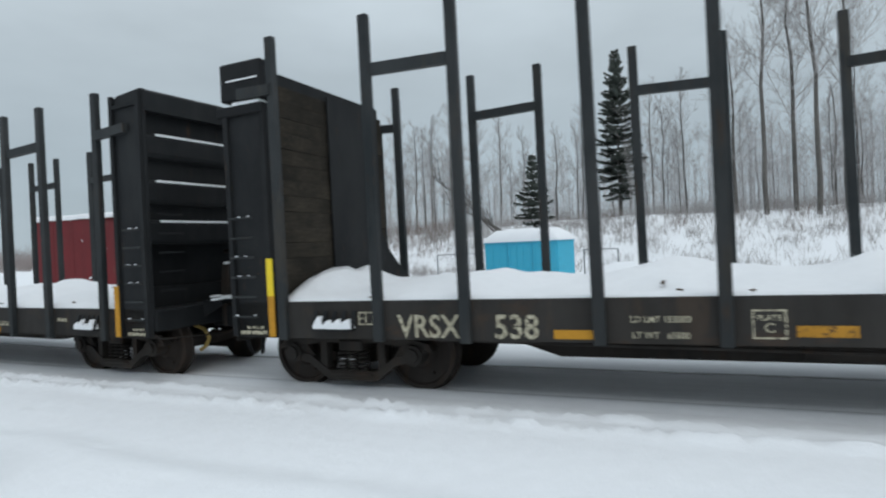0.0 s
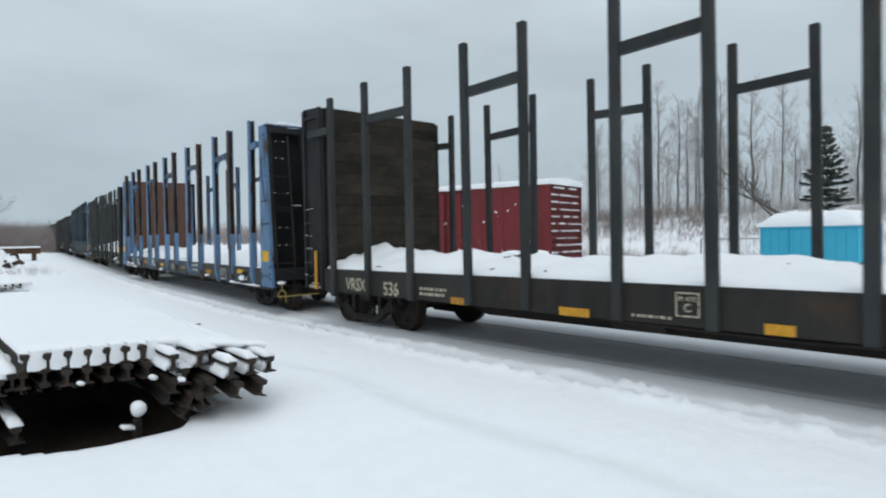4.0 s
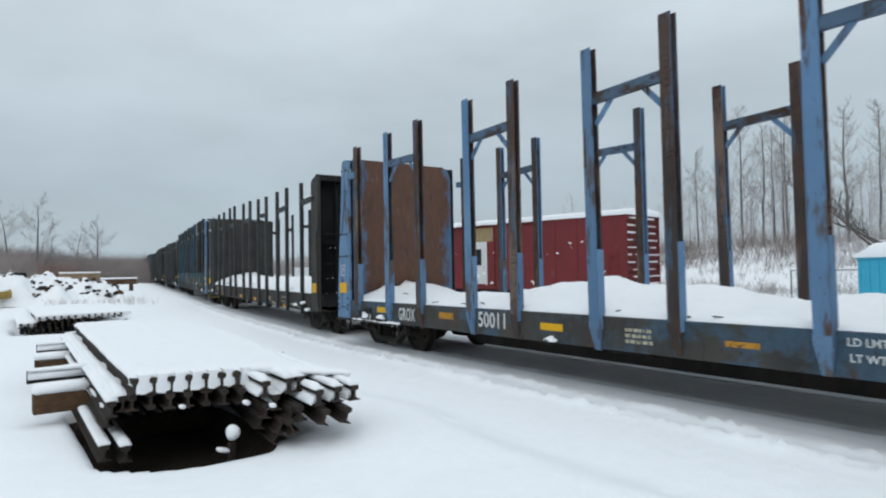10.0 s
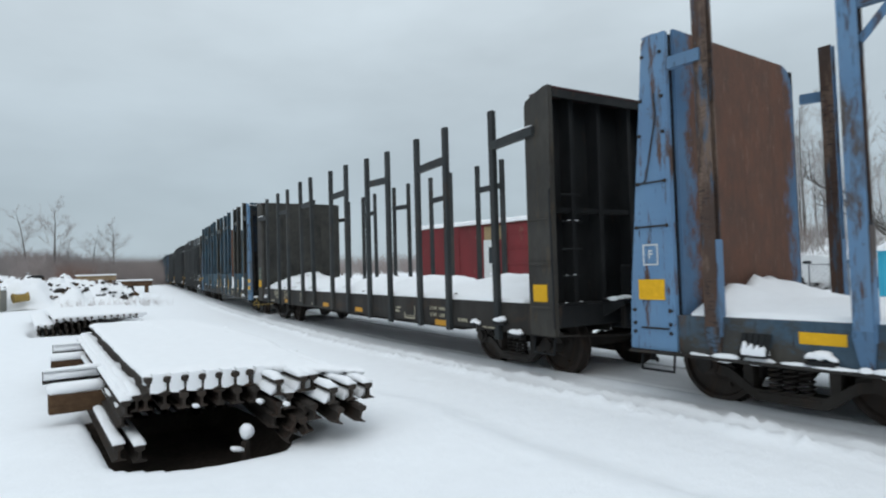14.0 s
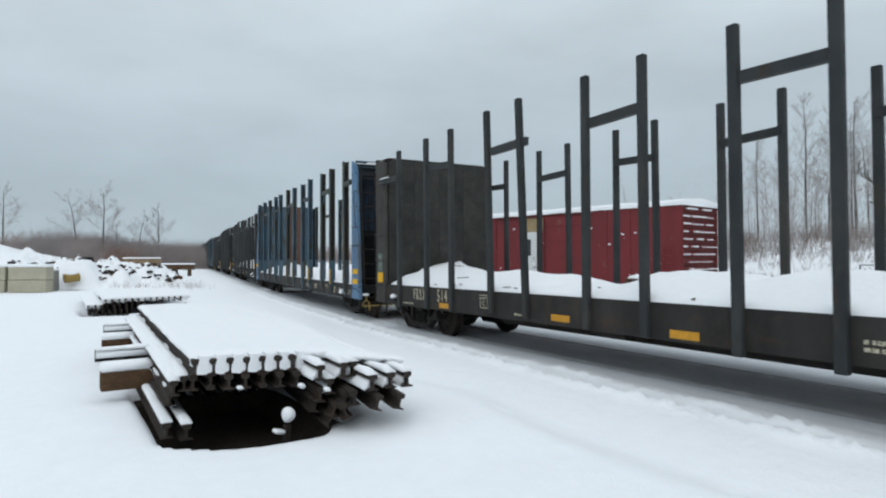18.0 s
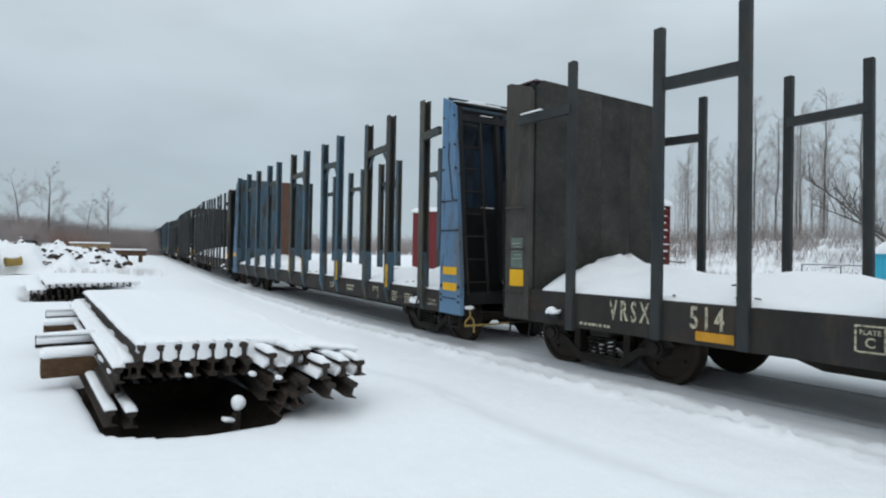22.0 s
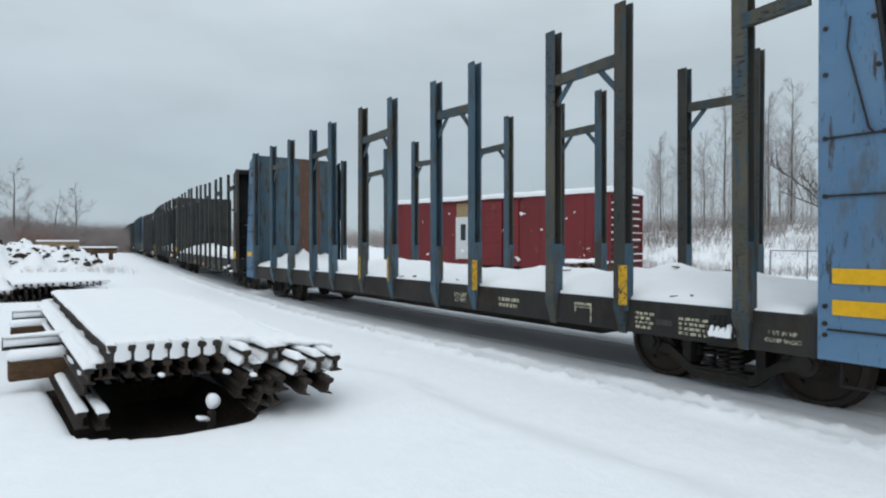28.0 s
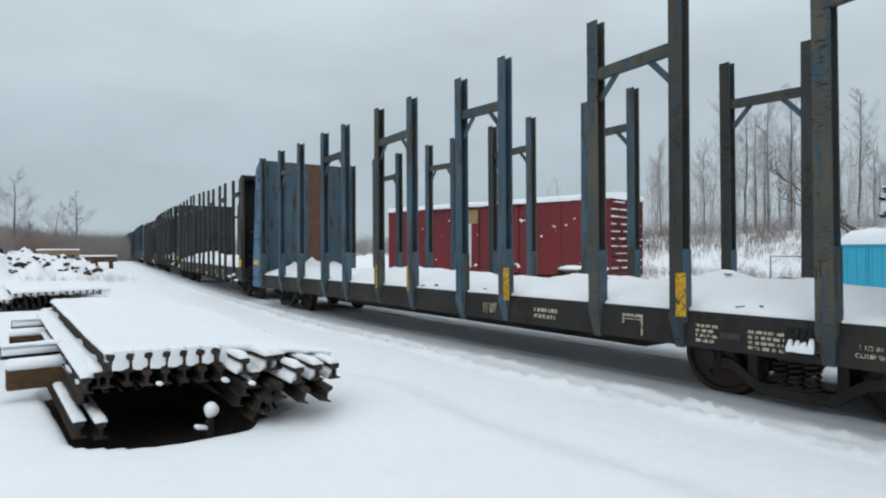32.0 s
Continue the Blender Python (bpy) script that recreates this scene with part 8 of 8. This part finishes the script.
# the trees that stand out against the sky, by direction
rt = random.Random(77)
for az, d, kind, s in ((95.3, 42, 2, 1.05), (97.4, 43, 0, 1.15), (99.0, 42, 2, 1.10), (101.0, 42, 2, 1.0), (93.0, 44, 4, 0.95), (105.5, 46, 0, 1.0), (108, 44, 2, 1.0), (89.0, 47, 1, 0.9), (87.2, 48, 3, 1.0),
                       (63.0, 52, 0, 0.95), (64.6, 50, 4, 1.0), (66.3, 51, 1, 1.0), (68.0, 50, 0, 0.9), (70.5, 50, 4, 1.05), (72.6, 52, 1, 1.0), (59.5, 55, 1, 0.85), (57.6, 60, 3, 1.0), (61.4, 54, 3, 1.0), (74.8, 54, 3, 1.1), (77.8, 52, 4, 0.9), (80.2, 50, 1, 0.95)):
    x, y = by_angle(az, d)
    if az < 92:
        s *= 0.74 if az < 81 else 0.84
    tree(KINDS[kind], x, y, s, rt.uniform(0, 360), "tall bare poplar on the snowy rise", "bare trees on the rise")
for k in range(120):
    az = rt.uniform(46, 118)
    d = rt.uniform(50, 92)
    x, y = by_angle(az, d)
    if az < 56 and d < 75:
        continue
    kk = rt.randrange(6)
    tree((HAZED if d > 64 else KINDS)[kk], x, y, rt.uniform(0.6, 0.98) * (0.66 if az < 81 else 0.8 if az < 92 else 1.0), rt.uniform(0, 360), "bare frosted tree in the wood behind the yard", "bare trees on the rise")


def saplings(name, label, n, az0, az1, d0, d1, h0, h1, mat, seed):
    """Thin upright stems with a few side twigs, too many to count."""
    rd = random.Random(seed)
    tw = Twigs()
    for _ in range(n):
        x, y = by_angle(rd.uniform(az0, az1), rd.uniform(d0, d1))
        z = ground_z(x, y) - 0.1
        h = rd.uniform(h0, h1)
        p, r = Vector((x, y, z)), rd.uniform(0.015, 0.035)
        lean = Vector((rd.uniform(-0.06, 0.06), rd.uniform(-0.06, 0.06), 1))
        for s in range(3):
            q = p + lean * h / 3 + Vector((rd.uniform(-0.1, 0.1), rd.uniform(-0.1, 0.1), 0))
            tw.stick(p, q, r * (1 - s / 3.4), r * (1 - (s + 1) / 3.4))
            for _k in range(4 + 2 * s):
                a = rd.uniform(0, 2 * math.pi)
                f = p.lerp(q, rd.random())
                L = h * rd.uniform(0.08, 0.2)
                g = f + Vector((math.cos(a) * L * 0.55, math.sin(a) * L * 0.55, L * 0.8))
                tw.stick(f, g, r * 0.35, 0.005)
                for _j in range(2):
                    b = rd.uniform(0, 2 * math.pi)
                    tw.stick(f.lerp(g, 0.6), f.lerp(g, 0.6) + Vector((math.cos(b) * L * 0.4, math.sin(b) * L * 0.4, L * 0.35)), 0.008, 0.004)
            p = q
    tagged(new(name, tw.mesh(name, mat)), label, "saplings", kind="stuff")


saplings("saplings", "thin bare saplings standing in the wood", 260, 84, 116, 44, 62, 3.0, 8.5, M_TWIG, 88)
saplings("saplings", "thin bare saplings beside the boxcar", 180, 56, 84, 46, 62, 2.5, 6.5, M_TWIG, 87)
saplings("saplings", "saplings deep in the wood, pale with frost and painted haze", 620, 44, 118, 58, 110, 4.0, 8.5, M_FROSTHAZE, 89)


# leaning dead trunk near the toilets
def fallen(x, y, length, yaw, tilt, seed):
    """A leaning dead trunk with bare limbs along its upper half."""
    tr, tw = Twigs(), Twigs()
    tr.limb([Vector((length * i / 6, 0.08 * math.sin(i * 2 + seed), 0.10 * math.sin(i + seed))) for i in range(7)], [0.068 * (1 - i / 7) + 0.012 for i in range(7)])
    rd = random.Random(seed)
    for k in range(20):
        p = Vector((length * rd.uniform(0.25, 1), 0, 0.03))
        d = Vector((rd.uniform(0.1, 1.0), rd.uniform(-0.8, 0.8), rd.uniform(-0.1, 0.9))) * rd.uniform(0.5, 1.4)
        tw.stick(p, p + d, 0.026, 0.014)
        for _ in range(3):
            q = p + d * rd.uniform(0.4, 1.0)
            tw.stick(q, q + Vector((rd.uniform(-0.1, 0.6), rd.uniform(-0.5, 0.5), rd.uniform(-0.2, 0.6))), 0.012, 0.006)
    ob = thing("fallen_trunk", "leaning grey dead trunk with bare broken limbs", "dead tree")
    part("trunk", tr.mesh("trunk", M_BARK), None, ob)
    tagged(part("limb", tw.mesh("limb", M_BARK), None, ob), kind="stuff")
    ob.matrix_world = Matrix.Translation((x, y, ground_z(x, y))) @ Matrix.Rotation(radians(yaw), 4, "Z") @ Matrix.Rotation(radians(-tilt), 4, "Y")


fallen(*by_angle(74.0, 38), 6.6, 112, 40, 3)
fallen(*by_angle(74.6, 37.5), 5.6, 122, 30, 5)
fallen(*by_angle(72.8, 38.5), 4.6, 104, 52, 8)


# ---------- spruces: whorls of drooping boughs with needle sprays and snow on them ----------
def spruce(x, y, h, width, seed, gap, label, shape=0.8, white=0.35, thin=0.2):
    rd = random.Random(seed)
    tr, nd, sn = Twigs(), Twigs(), Twigs()
    for i in range(8):
        tr.stick(Vector((0, 0, h * i / 8 - 0.2)), Vector((0, 0, h * (i + 1) / 8 - 0.2)), 0.15 * (1 - i / 8.3) * h / 12, 0.15 * (1 - (i + 1) / 8.3) * h / 12, 7)
    levels = int(h * 3.4)
    for lv in range(levels):
        k = (lv + rd.random()) / levels
        z = h * (gap + (1 - gap) * k)
        reach = width * (1 - k) ** shape * rd.uniform(0.7, 1.12) * (0.55 + 0.45 * smooth(0.0, 0.25, k)) + 0.10
        for b in range(12):
            if rd.random() < thin + 0.45 * (1 - smooth(0.05, 0.36, k)):
                continue
            a = rd.uniform(0, 2 * math.pi)
            rr = reach * rd.uniform(0.55, 1.12)
            out = Vector((math.cos(a), math.sin(a), 0))
            side = Vector((-out.y, out.x, 0))
            p = Vector((0, 0, z))
            lift = 0.75 * k - 0.05 + rd.uniform(-0.12, 0.05)
            m = p + out * rr * 0.55 + Vector((0, 0, (lift - 0.24) * rr * 0.55))
            tip = m + out * rr * 0.45 + Vector((0, 0, (lift + 0.10) * rr * 0.45))
            nd.stick(p, m, 0.024, 0.016)
            nd.stick(m, tip, 0.016, 0.006)
            n = max(7, int(rr * 17))
            for q in range(n):
                f = (q + 0.7) / n
                c = p.lerp(m, f * 2) if f < 0.5 else m.lerp(tip, f * 2 - 1)
                L = (0.13 + 0.30 * rr * (1 - f) ** 0.7) * rd.uniform(0.6, 1.2)
                for g in (-1, 1):
                    e = c + side * g * L + out * L * rd.uniform(0.4, 0.9) + Vector((0, 0, rd.uniform(-0.18, 0.06)))
                    u = Vector((0, 0, 0.04))
                    i0 = len(nd.v)
                    nd.v += [c - out * 0.05, c + out * 0.05, e, c + u, c - u * 2.0]
                    nd.f += [(i0, i0 + 1, i0 + 2), (i0 + 3, i0 + 4, i0 + 2)]
                for _ in range(2):
                    e = c + out * rd.uniform(0.0, 0.16) + side * rd.uniform(-0.12, 0.12) + Vector((0, 0, -rd.uniform(0.08, 0.24)))
                    i0 = len(nd.v)
                    nd.v += [c - side * 0.05, c + side * 0.05, e]
                    nd.f += [(i0, i0 + 1, i0 + 2)]
                if rd.random() < white * (1.35 - 1.1 * k):
                    i0 = len(sn.v)
                    u = Vector((0, 0, 0.035))
                    w = rd.uniform(0.06, 0.16)
                    sn.v += [c - out * w + u, c + side * w * 0.9 + u * 0.6, c + out * w + u * 0.5, c - side * w * 0.9 + u * 0.6, c + u * 2.2]
                    sn.f += [(i0, i0 + 1, i0 + 4), (i0 + 1, i0 + 2, i0 + 4), (i0 + 2, i0 + 3, i0 + 4), (i0 + 3, i0, i0 + 4)]
    root = thing("spruce", label, "tree", "", at=Matrix.Translation((x, y, ground_z(x, y))))
    part("trunk", tr.mesh("trunk", M_BARK), None, root)
    part("crown", nd.mesh("crown", M_NEEDLE), None, root, "dark green needle boughs")
    tagged(part("crown_snow", sn.mesh("crown_snow", M_LOAD), None, root, "patches of snow on the boughs"), kind="stuff")


sx, sy = by_angle(83.5, 48)
spruce(sx, sy, 12.8, 2.3, 5, 0.12, "tall dark spruce with snow on its boughs", 0.72, 0.34, 0.22)
sx, sy = by_angle(75.7, 40)
spruce(sx, sy, 5.3, 1.65, 9, 0.05, "small dark spruce dusted with snow", 0.85, 0.36, 0.15)
sx, sy = by_angle(54.2, 88)
spruce(sx, sy, 7.6, 1.3, 15, 0.1, "distant dark spruce among bare trees")


# ---------- brush: one tangle of stems each ----------
def brush(name, label, places, mat, hmin, hmax, stems, seed, thick=0.012):
    rd = random.Random(seed)
    tw = Twigs()
    for x, y in places:
        z = ground_z(x, y) - 0.05
        for s in range(stems):
            a = rd.uniform(0, 2 * math.pi)
            h = rd.uniform(hmin, hmax)
            p = Vector((x + rd.uniform(-0.5, 0.5), y + rd.uniform(-0.5, 0.5), z))
            q = p + Vector((math.cos(a) * 0.25 * h, math.sin(a) * 0.25 * h, h * 0.6))
            e = q + Vector((math.cos(a + 0.6) * 0.22 * h, math.sin(a + 0.6) * 0.22 * h, h * 0.4))
            tw.stick(p, q, thick, thick * 0.7)
            tw.stick(q, e, thick * 0.7, thick * 0.35)
            for _ in range(3):
                b = rd.uniform(0, 2 * math.pi)
                f = p.lerp(q, rd.uniform(0.4, 1.0))
                tw.stick(f, f + Vector((math.cos(b) * 0.22 * h, math.sin(b) * 0.22 * h, 0.28 * h * rd.random())), thick * 0.55, thick * 0.3)
    tagged(new(name, tw.mesh(name, mat)), label, "bush", kind="stuff")


rb = random.Random(31)
brush("undergrowth", "brown frosted brush at the foot of the wood", [by_angle(rb.uniform(48, 118), rb.uniform(41, 54)) for _ in range(560)], M_TWIG, 0.35, 1.3, 7, 41, 0.010)
brush("undergrowth", "brush deeper in the wood, pale with frost and painted haze", [by_angle(rb.uniform(44, 118), rb.uniform(52, 80)) for _ in range(420)], M_FROSTHAZE, 0.8, 2.6, 7, 42, 0.014)
brush("undergrowth", "reddish brush behind the red boxcar", [by_angle(rb.uniform(50, 68), rb.uniform(40, 50)) for _ in range(70)], M_BRUSH, 0.7, 1.7, 8, 47, 0.012)
brush("weeds", "dry weeds sticking out of the snow", [(rb.uniform(2.2, 6.6), rb.uniform(34.5, 38.5)) for _ in range(34)], M_THICKET, 0.2, 0.65, 6, 43, 0.005)
brush("undergrowth", "frosted brown grass and twigs on the snowy slope", [by_angle(rb.uniform(46, 118), rb.uniform(30, 44)) for _ in range(620)], M_TWIG, 0.12, 0.5, 7, 48, 0.008)
brush("undergrowth", "low frosted shrubs on the snowy slope", [by_angle(rb.uniform(56, 118), rb.uniform(31, 45)) for _ in range(420)], M_TWIG, 0.25, 0.8, 10, 58, 0.010)
brush("undergrowth", "grey-brown shrubs on the snowy slope", [by_angle(rb.uniform(48, 118), rb.uniform(36, 49)) for _ in range(150)], M_BRUSH, 0.4, 1.2, 9, 49, 0.009)
# thicket far along on the left, in clumps of uneven height
def clumps(n, az0, az1, d0, d1, seed, tall=lambda az: 1.0):
    rd = random.Random(seed)
    out = []
    while len(out) < n:
        az, d = rd.uniform(az0, az1), rd.uniform(d0, d1)
        if rd.random() < tall(az) * (0.55 + 0.9 * lumps(az * 1.4, d * 0.06, 1.0, seed)):
            out.append(by_angle(az, d))
    return out


M_REDBRUSH = plain("red_brown_osier", (0.25, 0.165, 0.14), 0.9, 0, 0.3, 1.5)
M_GREYBRUSH = plain("grey_brown_brush", (0.30, 0.27, 0.265), 0.9, 0, 0.3, 0.8)
brush("thicket", "brown leafless thicket across the far field", clumps(900, 0.0, 12, 100, 135, 4, lambda az: 0.4 + 0.6 * smooth(0, 2.5, az)), M_THICKET, 1.8, 4.2, 9, 44, 0.018)
brush("thicket", "grey-brown leafless thicket across the far field", clumps(800, -2.0, 12, 108, 150, 9, lambda az: 0.4 + 0.6 * smooth(0, 3, az)), M_GREYBRUSH, 2.2, 5.2, 9, 54, 0.018)
brush("thicket", "red-brown osier bushes at the edge of the field", clumps(46, 2.9, 5.6, 92, 108, 12), M_REDBRUSH, 1.4, 3.4, 12, 55, 0.016)
brush("thicket", "low brown brush along a snowy bank", clumps(420, -14, 2.5, 112, 150, 15), M_THICKET, 1.0, 3.2, 9, 56, 0.022)
brush("thicket", "dark woods on the horizon beyond the field", clumps(420, -40, 3.0, 230, 300, 18), M_BRUSH, 5.0, 9.5, 9, 57, 0.10)
brush("thicket", "grey-brown leafless thicket far behind the train", [by_angle(rb.uniform(6, 50), rb.uniform(150, 210)) for _ in range(520)], M_THICKET, 2.4, 5.2, 8, 45, 0.045)
brush("far_woods", "grey woods along the horizon", [by_angle(rb.uniform(2, 50), rb.uniform(240, 330)) for _ in range(600)], M_TWIG, 4.0, 8.5, 7, 46, 0.10)

tr, cr = bare_tree(10.5, 0.17, 301, 52, 0.30, 11, 6, 0.0, 0.006, 1.95)
DEAD_A = (tr.mesh("trunk", M_BARK), cr.mesh("crown", M_TWIG))
tr, cr = bare_tree(9.8, 0.14, 305, 50, 0.32, 9, 6, -0.16, 0.006, 1.85)
DEAD_B = (tr.mesh("trunk", M_BARK), cr.mesh("crown", M_TWIG))
for az, d, kind, s, yaw in ((2.75, 112, DEAD_A, 1.08, 20), (1.05, 112, DEAD_B, 1.0, 0), (5.1, 116, DEAD_B, 0.86, 200), (6.85, 114, DEAD_A, 0.92, 130), (3.7, 118, DEAD_A, 0.6, 80), (-4, 118, DEAD_A, 0.9, 10), (-7, 120, DEAD_B, 0.9, 90)):
    x, y = by_angle(az, d)
    tree(kind, x, y, s, yaw, "tall bare dead tree far across the field", "dead trees in the far field", "dead_tree")


# ---------- what moves ----------
def travel(t):
    i = min(int(t * 2), len(TRAVEL) - 2)
    f = t * 2 - i
    a = TRAVEL[max(i - 1, 0)]
    b, c = TRAVEL[i], TRAVEL[i + 1]
    d = TRAVEL[min(i + 2, len(TRAVEL) - 1)]
    m0, m1 = (c - a) / 2, (d - b) / 2
    return (2 * f ** 3 - 3 * f * f + 1) * b + (f ** 3 - 2 * f * f + f) * m0 + (3 * f * f - 2 * f ** 3) * c + (f ** 3 - f * f) * m1


def car_pose(mid, t):
    y = mid - travel(t)
    a, b = y - 5.6, y + 5.6
    xa, xb = track_x(a), track_x(b)
    za, zb = track_z(a), track_z(b)
    return pose((xa + xb) / 2, y, (za + zb) / 2, math.degrees(math.atan2(zb - za, b - a)), 0, -math.degrees(math.atan2(xb - xa, b - a)))


def motions():
    steps = [i * 0.5 for i in range(65)]
    for c in CARS:
        walk(c, [(t, car_pose(c["mid"], t)) for t in steps])
    # the truck and its trailer keep an even pace along the lane
    for ob, back in ((SERVICE, 0.2), (TRAILER, 1.7)):
        walk(ob, [(t, pose(31.0, 18.3 + back - 13.0 * (t - 19.0), 0.12)) for t in (0.0, 8.0, 16.0, 24.0, 32.0)])
    walk(SEMI, [(t, pose(31.0, 16.5 - 11.0 * (t - 13.6), 0.16)) for t in (0.0, 8.0, 16.0, 24.0, 32.0)])
    turns = [i * 0.2 for i in range(161)]
    for w, y in WHEELS:
        walk(w, [(t, pose(0, y, WHEEL_R - LIFT, math.degrees(travel(t) / WHEEL_R), 0, 0)) for t in turns])


motions()
